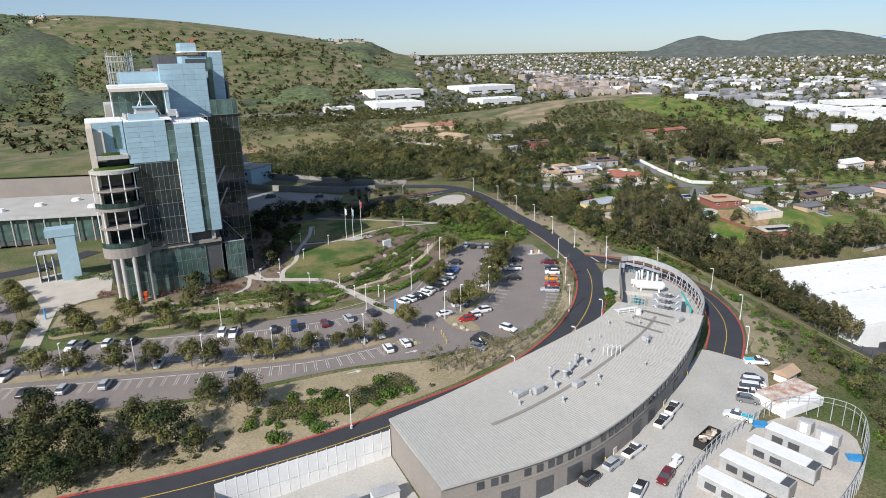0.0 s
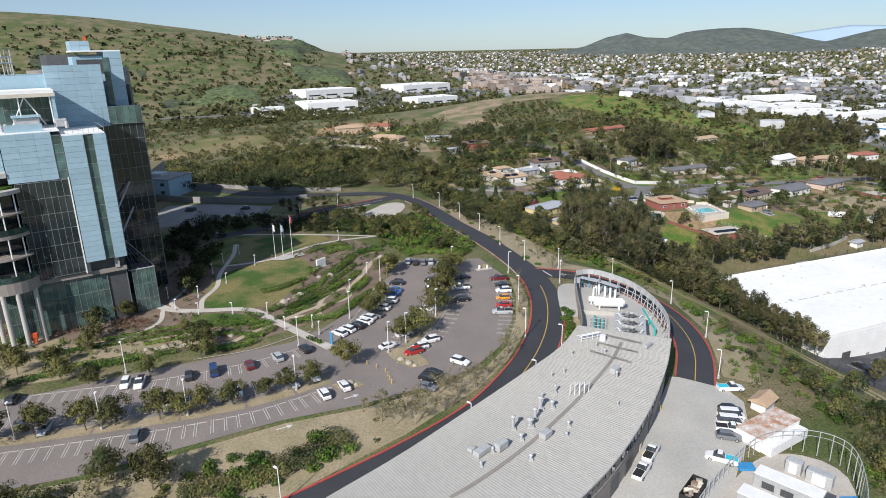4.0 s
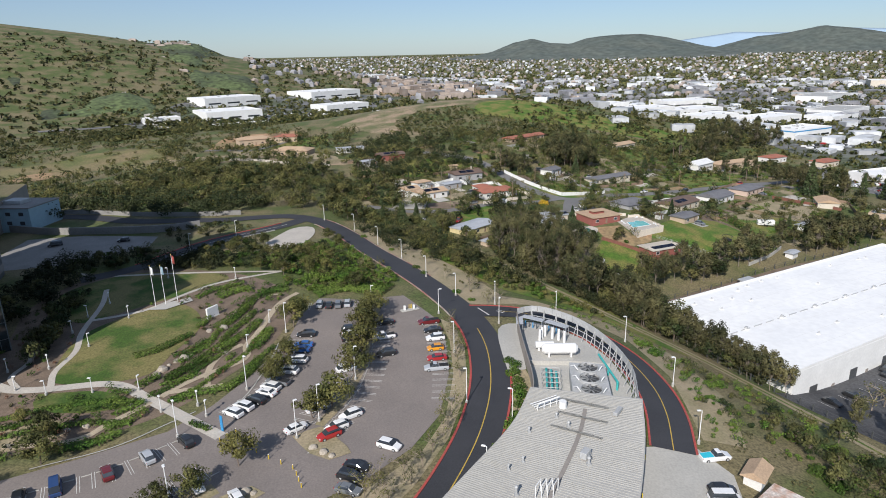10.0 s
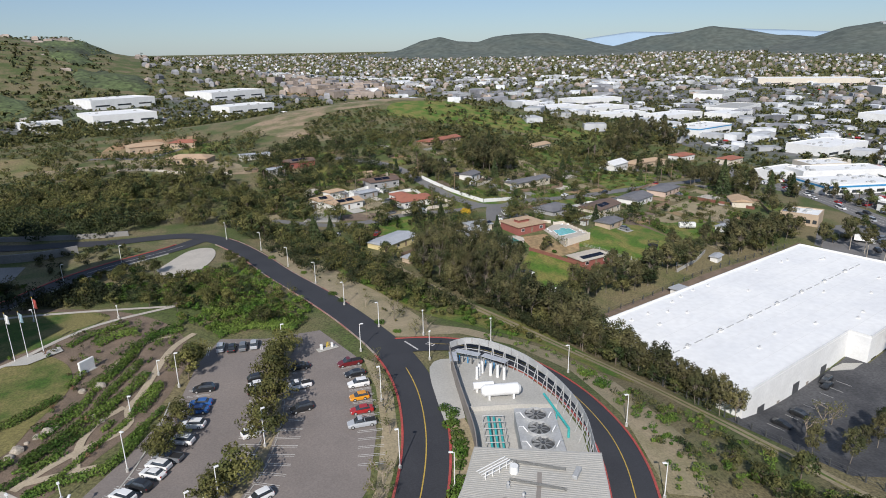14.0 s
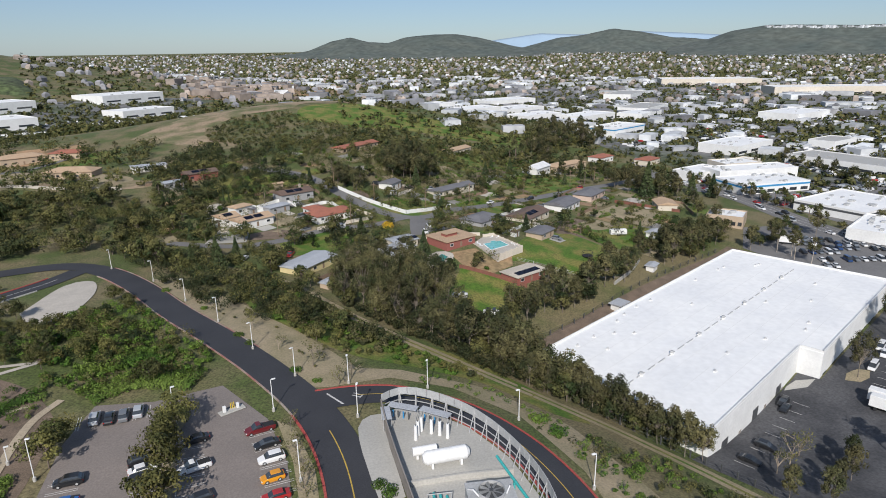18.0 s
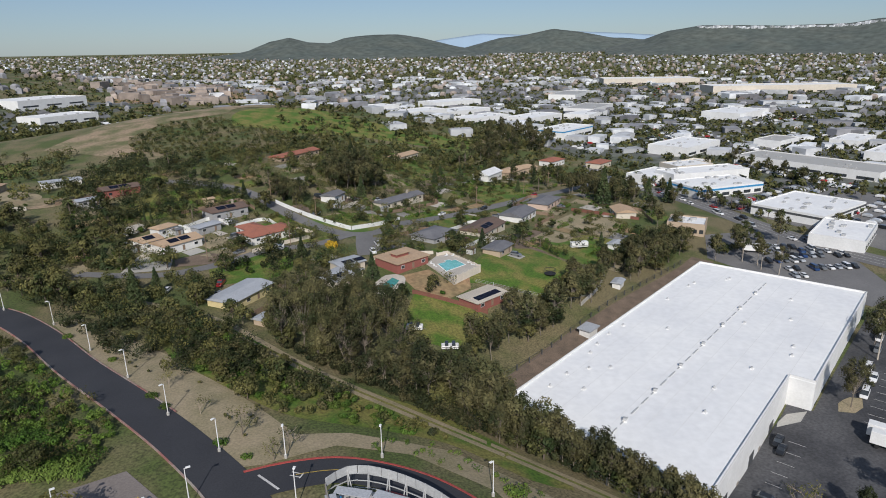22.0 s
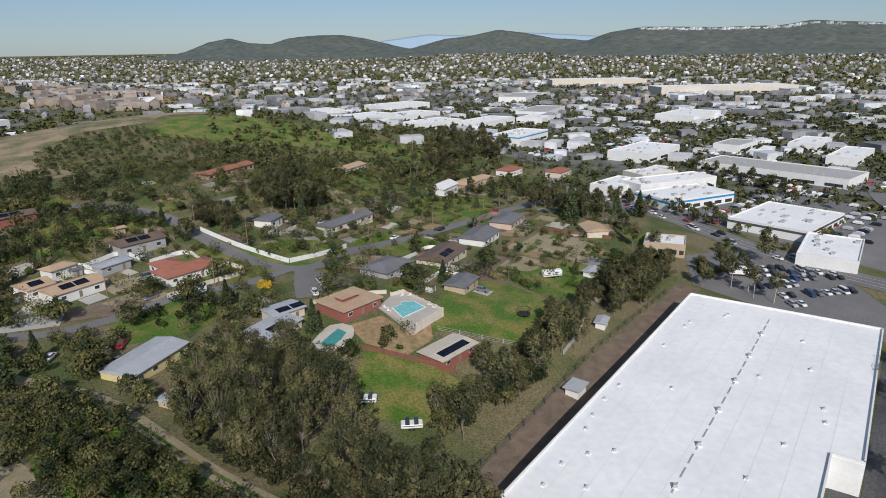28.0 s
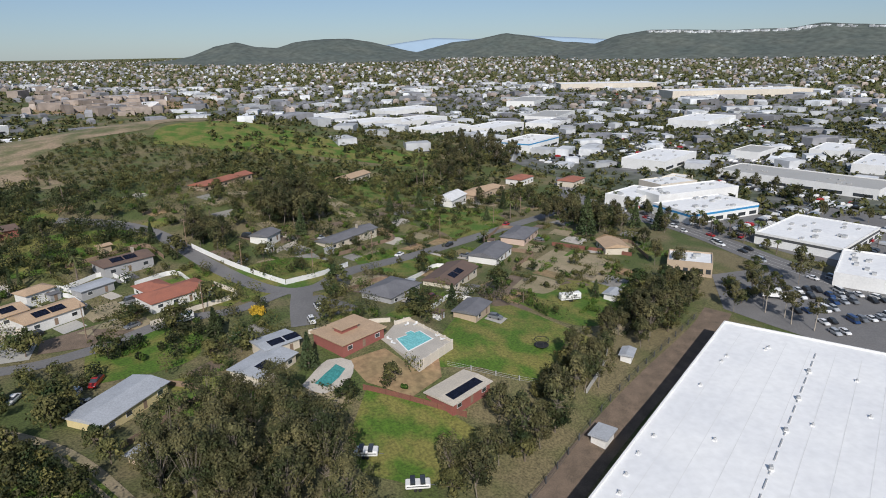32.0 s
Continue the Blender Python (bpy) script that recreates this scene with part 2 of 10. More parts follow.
# ---- building helpers ----
def link(name, bm, mat, parent=None, label=""):
    me = bpy.data.meshes.new(name)
    bm.to_mesh(me)
    bm.free()
    me.materials.append(M[mat] if isinstance(mat, str) else mat)
    ob = new(name, me)
    if parent is not None:
        ob.parent = parent
    if label:
        ob["label"] = label
    return ob


def part(name, bm, mat, parent, label=""):
    return link(name, bm, mat, parent, label)


def raw(name, verts, faces, mat, parent=None, label=""):
    me = bpy.data.meshes.new(name)
    me.from_pydata([tuple(v) for v in verts], [], faces)
    me.materials.append(M[mat])
    ob = new(name, me)
    if parent is not None:
        ob.parent = parent
    if label:
        ob["label"] = label
    return ob


def thing(name, m, label, category, group="", kind=""):
    ob = new(name)
    ob.empty_display_size = 0.5
    ob.matrix_world = m
    return tagged(ob, label, category, group, kind)


def box(bm, x0, y0, z0, x1, y1, z1, bevel=0.0):
    vs = [bm.verts.new(p) for p in ((x0, y0, z0), (x1, y0, z0), (x1, y1, z0), (x0, y1, z0), (x0, y0, z1), (x1, y0, z1), (x1, y1, z1), (x0, y1, z1))]
    fs = [bm.faces.new([vs[i] for i in q]) for q in ((0, 3, 2, 1), (4, 5, 6, 7), (0, 1, 5, 4), (1, 2, 6, 5), (2, 3, 7, 6), (3, 0, 4, 7))]
    if bevel:
        edges = {e for f in fs for e in f.edges}
        bmesh.ops.bevel(bm, geom=list(edges), offset=bevel, segments=1, affect="EDGES")
    return bm


def boxes(*rows, bevel=0.0):
    bm = bmesh.new()
    for r in rows:
        box(bm, *r, bevel=bevel)
    return bm


def prism(bm, poly, z0, z1):
    lo = [bm.verts.new((x, y, z0)) for x, y in poly]
    hi = [bm.verts.new((x, y, z1)) for x, y in poly]
    n = len(poly)
    bm.faces.new(hi)
    bm.faces.new(lo[::-1])
    for i in range(n):
        j = (i + 1) % n
        bm.faces.new((lo[i], lo[j], hi[j], hi[i]))
    return bm


def rod(bm, a, b, r0, r1=None, n=6):
    a, b = Vector(a), Vector(b)
    r1 = r0 if r1 is None else r1
    d = (b - a).normalized()
    u = d.orthogonal().normalized()
    v = d.cross(u)
    ring = []
    for p, r in ((a, r0), (b, r1)):
        ring.append([bm.verts.new(p + r * (math.cos(k * math.tau / n) * u + math.sin(k * math.tau / n) * v)) for k in range(n)])
    for k in range(n):
        bm.faces.new((ring[0][k], ring[0][(k + 1) % n], ring[1][(k + 1) % n], ring[1][k]))
    bm.faces.new(ring[0][::-1])
    bm.faces.new(ring[1])
    return bm


def rods(*rows, n=6):
    bm = bmesh.new()
    for r in rows:
        rod(bm, *r, n=n)
    return bm


def spline(points, step=3.0):
    """Catmull-Rom through the points, in even short steps."""
    P = [Vector(p) for p in points]
    P = [2 * P[0] - P[1]] + P + [2 * P[-1] - P[-2]]
    out = []
    for i in range(1, len(P) - 2):
        n = max(1, int((P[i + 1] - P[i]).length / step))
        for k in range(n):
            t = k / n
            out.append(0.5 * (2 * P[i] + (P[i + 1] - P[i - 1]) * t + (2 * P[i - 1] - 5 * P[i] + 4 * P[i + 1] - P[i + 2]) * t * t
                              + (3 * P[i] - P[i - 1] - 3 * P[i + 1] + P[i + 2]) * t ** 3))
    out.append(P[-2])
    return out

SPOTS = [
    (-75, 0, 0.0), (-110, -20, 0.0), (-40, -20, 0.3), (-20, 10, 0.6), (0, 0, 0.0), (-10, 30, 0.9), (14, 47, 1.6), (5, 62, 2.0), (-60, -36, -0.5),
    (-56, 76, 2.2), (-47, 20, 1.2), (-90, 60, 0.5), (-111, 25, -1.0), (-30, 52, 1.8), (-20, 82, 2.4), (30, 58, 1.2), (33, 45, 0.6), (22, 10, 0.2),
    (8, -25, 0.0)]
SPOTS += [
    (-20, -46, -0.6), (-60, -64, -2.0), (-30, 160, 1.0), (0, 110, 1.4), (46, -10, -1.4), (58, -12, -2.2), (30, -50, -2.5), (45, -45, -2.5),
    (55, 38, 0.0), (66, 15, -1.0), (78, 45, -7.0), (86, 62, -11.0), (88, 5, -9.0), (100, 30, -14.6), (160, 50, -15.2), (140, 100, -15.5), (210, 112, -16.0)]
SPOTS += [
    (119, 145, -3.5), (155, 133, -9.0), (121, 127, -8.0), (108, 209, -3.5), (147, 217, -8.0), (60, 172, -5.0), (222, 249, -10.0), (240, 194, -12.0),
    (254, 120, -15.5), (318, 196, -15.5), (124, 319, 8.0), (300, 320, -17.0), (161, 281, -5.0), (40, 232, -1.0), (36, 105, 0.0), (62, 112, -6.0),
    (-130, 200, 0.5), (-130, 100, 0.0), (-180, 40, -1.0), (-60, 330, 4.0), (60, 430, 2.0), (80, -60, -8.0), (0, -90, -4.0), (-100, -80, -4.0)]
K = np.array(SPOTS, float)


def bell(d):
    return (1 + d / 55) * np.exp(-d / 55)


W = np.linalg.solve(bell(np.hypot(K[:, None, 0] - K[None, :, 0], K[:, None, 1] - K[None, :, 1])) + 0.02 * np.eye(len(K)), K[:, 2] + 14)


def far_land(x, y):
    r = np.hypot(x, y)
    a = np.arctan2(x, y)
    rise = 76 * np.clip((r - 900) / 3900, 0, 1) ** 1.4
    # hill with houses, north-west
    d = np.hypot((x + 640) / 620, (y - 1350) / 470)
    rise += 120 * np.exp(-d ** 2.2)
    d = np.hypot((x + 1150) / 560, (y - 1050) / 420)
    rise += 105 * np.exp(-d ** 2)
    # near green knoll behind the houses
    d = np.hypot((x - 165) / 190, (y - 550) / 115)
    rise += 35 * np.exp(-d ** 2)
    d = np.hypot((x + 130) / 160, (y - 520) / 90)
    rise += 9 * np.exp(-d ** 2)
    return rise


def land(x, y):
    x, y = np.asarray(x, float), np.asarray(y, float)
    z = np.full(x.shape, -14.0)
    for (a, b, _), w in zip(SPOTS, W):
        z = z + w * bell(np.hypot(x - a, y - b))
    return z + far_land(x, y)



def gz(x, y):
    return float(land(x, y))


# ---- ground ----
def axis(lo, hi, step, reach):
    mid = list(np.arange(lo, hi + 0.1, step))
    d, a, b = step, [lo], [hi]
    while a[-1] > -reach or b[-1] < reach:
        d *= 1.09
        a.append(max(a[-1] - d, -reach))
        b.append(min(b[-1] + d, reach))
    return np.array(sorted(set(a[1:])) + mid + sorted(set(b[1:])))


GX, GY = axis(-240, 380, 5, 4990), axis(-180, 440, 5, 4990)
XX, YY = np.meshgrid(GX, GY)
ZZ = land(XX, YY)
nx, ny = len(GX), len(GY)
cells = [(j * nx + i, j * nx + i + 1, (j + 1) * nx + i + 1, (j + 1) * nx + i) for j in range(ny - 1) for i in range(nx - 1)]
ground = raw("ground", np.c_[XX.ravel(), YY.ravel(), ZZ.ravel()], cells, "land")
ground.data.polygons.foreach_set("use_smooth", [True] * len(cells))
tagged(ground, "rolling dry and green hillside ground reaching the horizon", "ground", kind="structure")


def sheet(name, poly, mat, lift=0.08, label="", category="", kind="structure", smooth=False):
    """A flat area that lies on the ground, cut along the ground's own grid."""
    bm = bmesh.new()
    pts = [(p[0], p[1]) for p in (spline([(*q, 0) for q in list(poly) + [poly[0]]], 2.5)[:-1] if smooth else poly)]
    bm.faces.new([bm.verts.new((x, y, 0)) for x, y in pts])
    xs, ys = [p[0] for p in pts], [p[1] for p in pts]
    for lo, hi, n, at in ((min(xs), max(xs), (1, 0, 0), GX), (min(ys), max(ys), (0, 1, 0), GY)):
        for c in at:
            if lo < c < hi:
                bmesh.ops.bisect_plane(bm, geom=bm.verts[:] + bm.edges[:] + bm.faces[:], plane_co=(c * n[0], c * n[1], 0), plane_no=n)
    for v in bm.verts:
        v.co.z = gz(v.co.x, v.co.y) + lift
    bmesh.ops.recalc_face_normals(bm, faces=bm.faces)
    if sum(f.normal.z for f in bm.faces) < 0:
        bmesh.ops.reverse_faces(bm, faces=bm.faces)
    ob = link(name, bm, mat)
    return tagged(ob, label, category or name.split("_")[0], kind=kind)


ON_ROAD = []


def ribbon(name, points, width, mat, lift=0.14, label="", parent=None, offset=0.0, height=0.0, step=3.0, start=0.0, end=1.0):
    """A strip along a line on the ground; with a height, a raised bar such as a kerb."""
    line = spline([(*p, 0) for p in points], step)
    line = line[int(start * (len(line) - 1)): int(end * (len(line) - 1)) + 1]
    vs, fs = [], []
    if name == "path" and width < 3:
        ON_ROAD.extend((p.x, p.y, width / 2 + 0.5) for p in line)
    if width > 3:
        ON_ROAD.extend((p.x, p.y, width / 2 + 2.0) for p in line)
    for i, p in enumerate(line):
        d = (line[min(i + 1, len(line) - 1)] - line[max(i - 1, 0)]).normalized()
        s = Vector((d.y, -d.x, 0))
        row = [offset - width / 2, offset + width / 2] if width < 3 else [offset - width / 2, offset, offset + width / 2]
        for k in row:
            q = p + s * k
            vs.append((q.x, q.y, gz(q.x, q.y) + lift + height))
        if height:
            for k in row:
                q = p + s * k
                vs.append((q.x, q.y, gz(q.x, q.y) + lift - 0.4))
    w = (2 if width < 3 else 3)
    tot = w * (2 if height else 1)
    for i in range(len(line) - 1):
        a, b = i * tot, (i + 1) * tot
        for k in range(w - 1):
            fs.append((a + k, a + k + 1, b + k + 1, b + k))
        if height:
            fs.append((a + w, a, b, b + w))
            fs.append((a + w - 1, a + tot - 1, b + tot - 1, b + w - 1))
    ob = raw(name, vs, fs, mat, parent)
    if label:
        tagged(ob, label, name.split("_")[0], kind="structure")
    return ob


ROAD_A = [(-112, -84), (-76, -70.5), (-64, -66.3), (-53, -61.5), (-36, -52.5), (-21, -42.5), (-8, -32.5), (3.5, -21.5), (12, -9), (19.2, 5.1), (24.4, 20.5),
          (27, 38), (26, 55), (20.8, 75), (13, 97.6), (4, 123), (-4, 149), (-12, 168), (-20, 180)]
ROAD_C = [(-24, 178), (-31, 168.5), (-38.3, 161.4), (-50, 151.7), (-60.5, 141.1), (-68, 130.6), (-77, 118), (-92, 110)]
ROAD_D = [(-17, 176.5), (-23, 182.5), (-31.5, 186), (-43, 185.2), (-57, 183), (-74, 185.5), (-98, 190), (-128, 209), (-190, 240)]
ROAD_B = [(28, 58), (36, 57.5), (45, 54.7), (54, 45), (58.6, 30), (59, 14), (56.8, 2.5), (52.2, -9)]
road_a = ribbon("road", ROAD_A, 8.6, "asphalt", 0.16, "freshly sealed black asphalt campus road curving past the car park")
road_b = ribbon("road", ROAD_B, 8.0, "asphalt", 0.185, "freshly sealed black asphalt road curving down to the service yard")
ribbon("kerb", ROAD_A, 0.45, "red_kerb", 0.16, "", road_a, -4.5, 0.14, 2.0, 0.0, 0.62)
ribbon("kerb", ROAD_A, 0.3, "worn_kerb", 0.16, "", road_a, -4.45, 0.14, 2.0, 0.62, 0.97)
ribbon("kerb", ROAD_A, 0.45, "red_kerb", 0.16, "", road_a, 4.5, 0.14, 2.0, 0.217, 0.525)
ribbon("kerb", ROAD_A, 0.3, "worn_kerb", 0.16, "", road_a, 4.45, 0.14, 2.0, 0.713, 0.985)
ribbon("centre_line", ROAD_A, 0.22, "yellow_line", 0.19, "", road_a, 0.0, 0, 2.0, 0.038, 0.592)
road_c = ribbon("road", ROAD_C, 7.0, "asphalt", 0.175, "freshly sealed asphalt branch road running down to the delivery yard")
road_d = ribbon("road", ROAD_D, 8.0, "asphalt", 0.19, "upper asphalt service road above the retaining wall")
ribbon("kerb", ROAD_C, 0.5, "red_kerb", 0.17, "", road_c, 3.7, 0.2, 2.0, 0.1, 0.8)
ribbon("kerb", ROAD_C, 0.4, "concrete", 0.17, "", road_c, -3.7, 0.14, 2.0, 0.2, 0.8)
ribbon("centre_line", ROAD_C, 0.2, "line", 0.2, "", road_c, 0.0, 0, 2.0, 0.1, 0.5)
ribbon("kerb", ROAD_B, 0.45, "red_kerb", 0.17, "", road_b, -4.2, 0.14, 2.0)
ribbon("kerb", ROAD_B, 0.4, "red_kerb", 0.17, "", road_b, 4.2, 0.14, 2.0, 0.32)
ribbon("centre_line", ROAD_B, 0.2, "yellow_line", 0.215, "", road_b, 0.0, 0, 2.0, 0.1)

LOT = [(-140, -53), (-107, -45), (-85, -40.5), (-68, -36), (-54, -29.5), (-37, -22), (-22, -17.3), (-6, -9.5), (4, -1), (11, 9), (15.5, 24), (17.6, 40), (17, 55),
       (10.5, 72), (-3, 71), (-14, 74.5), (-19, 62), (-21.5, 48), (-29, 31), (-35, 20.5), (-42, 12.4), (-56, 6.8), (-74, 1.2), (-92, -7), (-113, -14.5), (-140, -24)]
sheet("car_park", LOT, "old_asphalt", 0.1, "worn brown-grey asphalt car park with white stall lines", "car park")
YARD = [(47, -7.5), (57, -8), (60, -16), (56, -27), (47, -40), (38, -52), (30, -64), (20, -80), (-16, -82), (-12, -71), (6, -61.4), (19.5, -49.5), (31.9, -32.9), (41.9, -16.2)]
sheet("service_yard", YARD, "concrete", 0.13, "pale concrete service yard beside the curved building", "yard")


# ---- curved service building ----
WEST = [(-22.9, -53.5), (-12.1, -43.4), (-0.7, -31.4), (12, -17.6), (22.4, -5.8), (29.5, 6.0)]
EAST = [(-12.2, -71.0), (6.1, -61.4), (19.5, -49.5), (31.9, -33.2), (42.2, -15.5), (48.6, -1.5)]


def lerp_rows(a, b, n):
    def even(pts):
        line = spline([(*p, 0) for p in pts], 0.6)
        s = [0.0]
        for i in range(1, len(line)):
            s.append(s[-1] + (line[i] - line[i - 1]).length)
        return [line[min(range(len(s)), key=lambda i: abs(s[i] - s[-1] * k / n))] for k in range(n + 1)]
    return list(zip(even(a), even(b)))


svc = thing("service_building", pose(10, -30, -2), "long curved taupe service building with ribbed metal roof", "building")
inv = svc.matrix_world.inverted()


def local_part(name, bm, mat, label=""):
    ob = part(name, bm, mat, svc, label)
    ob.matrix_parent_inverse = inv
    return ob


rows = lerp_rows(WEST, EAST, 44)
ZR = 6.0
bm = bmesh.new()
grid = []
for w, e in rows:
    d = (e - w).normalized()
    grid.append([bm.verts.new((*(w - 0.5 * d).xy, ZR + 0.25)), bm.verts.new((*(e + 0.5 * d).xy, ZR - 0.25)),
                 bm.verts.new((*(e + 0.5 * d).xy, ZR - 0.6)), bm.verts.new((*(w - 0.5 * d).xy, ZR - 0.1))])
for a, b in zip(grid, grid[1:]):
    for i, j in ((0, 1), (1, 2), (2, 3), (3, 0)):
        bm.faces.new((a[i], a[j], b[j], b[i]))
bm.faces.new(grid[0])
bm.faces.new(grid[-1][::-1])
bmesh.ops.recalc_face_normals(bm, faces=bm.faces)
local_part("roof", bm, "metal_roof")
bm = bmesh.new()
lo_w = [(w.x, w.y) for w, e in rows]
lo_e = [(e.x, e.y) for w, e in rows]
ring = lo_w + lo_e[::-1]
prism(bm, ring, -4.0, ZR - 0.35)
bmesh.ops.recalc_face_normals(bm, faces=bm.faces)
local_part("wall", bm, "taupe")

# ---- warehouse ----
WH = [(86, 69), (210, 112), (230, 62), (158.5, 36.8), (156.5, 42.2), (152, 40.6), (103, 23.3)]
wh = thing("warehouse", pose(160, 70, -17), "large low warehouse with a flat white membrane roof", "warehouse")
bm = prism(bmesh.new(), WH, -19, -8.1)
ob = part("wall", bm, "white_wall", wh)
ob.matrix_parent_inverse = wh.matrix_world.inverted()
bm = prism(bmesh.new(), WH, -8.1, -7.8)
ob = part("roof", bm, "white_roof", wh)
ob.matrix_parent_inverse = wh.matrix_world.inverted()


# ---- builders: plants ----
RNG = np.random.default_rng(7)


def cards(points, size, rng, flat=0.0, stretch=1.0):
    """Small four-sided leaves of random turn at the points."""
    n = len(points)
    points = np.asarray(points, float)
    a = rng.normal(size=(n, 3))
    a[:, 2] *= 1 - flat
    b = rng.normal(size=(n, 3))
    b[:, 2] *= 1 - flat
    if points.shape[1] == 6:
        # leaves lie roughly along the outside of the crown
        out = points[:, 3:] + rng.normal(size=(n, 3)) * 0.38
        out /= np.linalg.norm(out, axis=1)[:, None]
        points = points[:, :3]
        a -= (a * out).sum(1)[:, None] * out
        a /= np.linalg.norm(a, axis=1)[:, None]
        b = np.cross(out, a)
    a /= np.linalg.norm(a, axis=1)[:, None]
    b -= (a * b).sum(1)[:, None] * a
    b /= np.linalg.norm(b, axis=1)[:, None]
    s = (size * rng.uniform(0.55, 1.35, n))[:, None]
    P = np.asarray(points)
    q = np.stack([P - a * s * stretch, P - b * s * 0.55, P + a * s * stretch, P + b * s * 0.55], 1).reshape(-1, 3)
    return q, [(4 * i, 4 * i + 1, 4 * i + 2, 4 * i + 3) for i in range(n)]


def shell(centre, radius, n, rng, squash=0.8, fill=0.45):
    d = rng.normal(size=(n, 3))
    d /= np.linalg.norm(d, axis=1)[:, None]
    r = radius * (1 - fill * rng.random(n) ** 1.5)
    p = d * r[:, None]
    p[:, 2] *= squash
    return np.c_[p + np.array(centre), d]


def mesh_of(name, verts, faces, mat):
    me = bpy.data.meshes.new(name)
    me.from_pydata([tuple(v) for v in verts], [], faces)
    me.materials.append(M[mat])
    return me


def limb_mesh(name, rows, mat, n=5):
    bm = bmesh.new()
    for r in rows:
        rod(bm, *r, n=n)
    me = bpy.data.meshes.new(name)
    bm.to_mesh(me)
    bm.free()
    me.materials.append(M[mat])
    return me


def make_tree(seed, height, spread, base, blobs, leaves, leaf, leafmat, barkmat, squash=0.75, girth=0.03, open_=0.45, lean=0.0, puff=(0.17, 0.44)):
    rng = np.random.default_rng(seed)
    top = height - base
    rows, pts = [], []
    trunk_top = Vector((lean * rng.normal(), lean * rng.normal(), base + 0.35 * top))
    rows.append(((0, 0, -0.5), tuple(trunk_top), girth * height, girth * height * 0.6))
    for k in range(blobs):
        ang = math.tau * (k / blobs) * 1.618 + rng.uniform(0, 0.8)
        lift = rng.uniform(0.0, 1.0)
        rad = spread * math.sqrt(max(0.05, 1 - (lift * 2 - 0.9) ** 2)) * rng.uniform(0.25, 0.95)
        c = Vector((math.cos(ang) * rad, math.sin(ang) * rad, base + top * (0.22 + 0.62 * lift)))
        br = spread * rng.uniform(*puff)
        rows.append((tuple(trunk_top.lerp(Vector((0, 0, base * 0.8)), rng.uniform(0, 0.6))), tuple(c), girth * height * 0.4, girth * height * 0.1))
        q = shell(c, br, leaves // blobs, rng, squash, open_)
        o = (q[:, :3] - np.array((0, 0, base + 0.45 * top))) / spread
        q[:, 3:] = 0.6 * q[:, 3:] + 0.7 * o
        pts.append(q)
    v, f = cards(np.concatenate(pts), leaf, rng)
    return limb_mesh("trunk", rows, barkmat, 4), mesh_of("crown", v, f, leafmat)


def make_conifer(seed, height, spread, leaves, leaf, leafmat="pine", tip=0.05, base=0.08):
    rng = np.random.default_rng(seed)
    z = rng.random(leaves) ** 1.25
    tiers = np.floor(z * 12) / 12
    r = spread * (1 - z) * (0.55 + 0.45 * np.cos((z - tiers) * 12 * 1.3)) * np.sqrt(rng.uniform(0.25, 1, leaves)) + tip
    a = rng.uniform(0, math.tau, leaves)
    p = np.c_[r * np.cos(a), r * np.sin(a), height * (base + (1 - base) * z)]
    v, f = cards(p, leaf, rng)
    return limb_mesh("trunk", [((0, 0, -0.5), (0, 0, height * 0.9), 0.025 * height, 0.006 * height)], "bark"), mesh_of("crown", v, f, leafmat)


def make_palm(seed, height):
    rng = np.random.default_rng(seed)
    rows, vs, fs = [((0, 0, -0.5), (0.2, 0, height), 0.28, 0.2)], [], []
    for k in range(26):
        a, up = rng.uniform(0, math.tau), rng.uniform(-0.4, 0.9)
        pts = []
        for j in range(6):
            s = j / 5 * 2.6
            pts.append(Vector((0.2 + math.cos(a) * s * 0.95, math.sin(a) * s * 0.95, height + up * s - 0.24 * s * s)))
        side = Vector((-math.sin(a), math.cos(a), 0))
        for j, p in enumerate(pts):
            w = 0.34 * math.sin(math.pi * (j + 0.6) / 6.2)
            vs += [p - side * w - Vector((0, 0, w * 0.6)), p, p + side * w - Vector((0, 0, w * 0.6))]
        b = len(vs) - 18
        for j in range(5):
            for c in (0, 1):
                fs.append((b + 3 * j + c, b + 3 * j + c + 1, b + 3 * j + c + 4, b + 3 * j + c + 3))
    return limb_mesh("trunk", rows, "bark", 7), mesh_of("crown", vs, fs, "palm")


def make_bare(seed, height, few=1.0):
    rng = np.random.default_rng(seed)
    rows = []

    def grow(p, d, length, r, depth):
        q = p + d * length
        rows.append((tuple(p), tuple(q), r, r * 0.6))
        if depth:
            for _ in range(int(rng.integers(3, 5) * few)):
                e = (d + Vector(rng.normal(size=3) * 0.55)).normalized()
                e.z = abs(e.z) * 0.8 + 0.15
                grow(p.lerp(q, rng.uniform(0.55, 1)), e.normalized(), length * rng.uniform(0.5, 0.8), r * 0.55, depth - 1)
    grow(Vector((0, 0, -0.3)), Vector((0.03, 0, 1)), height * 0.36, height * 0.018, 3)
    ends = np.array([r[1] for r in rows[4:]])
    v, f = cards(np.concatenate([ends + rng.normal(size=ends.shape) * 0.25 for _ in range(3)]), 0.15, rng)
    return limb_mesh("trunk", rows, "twig", 3), mesh_of("crown", v, f, "street_tree")


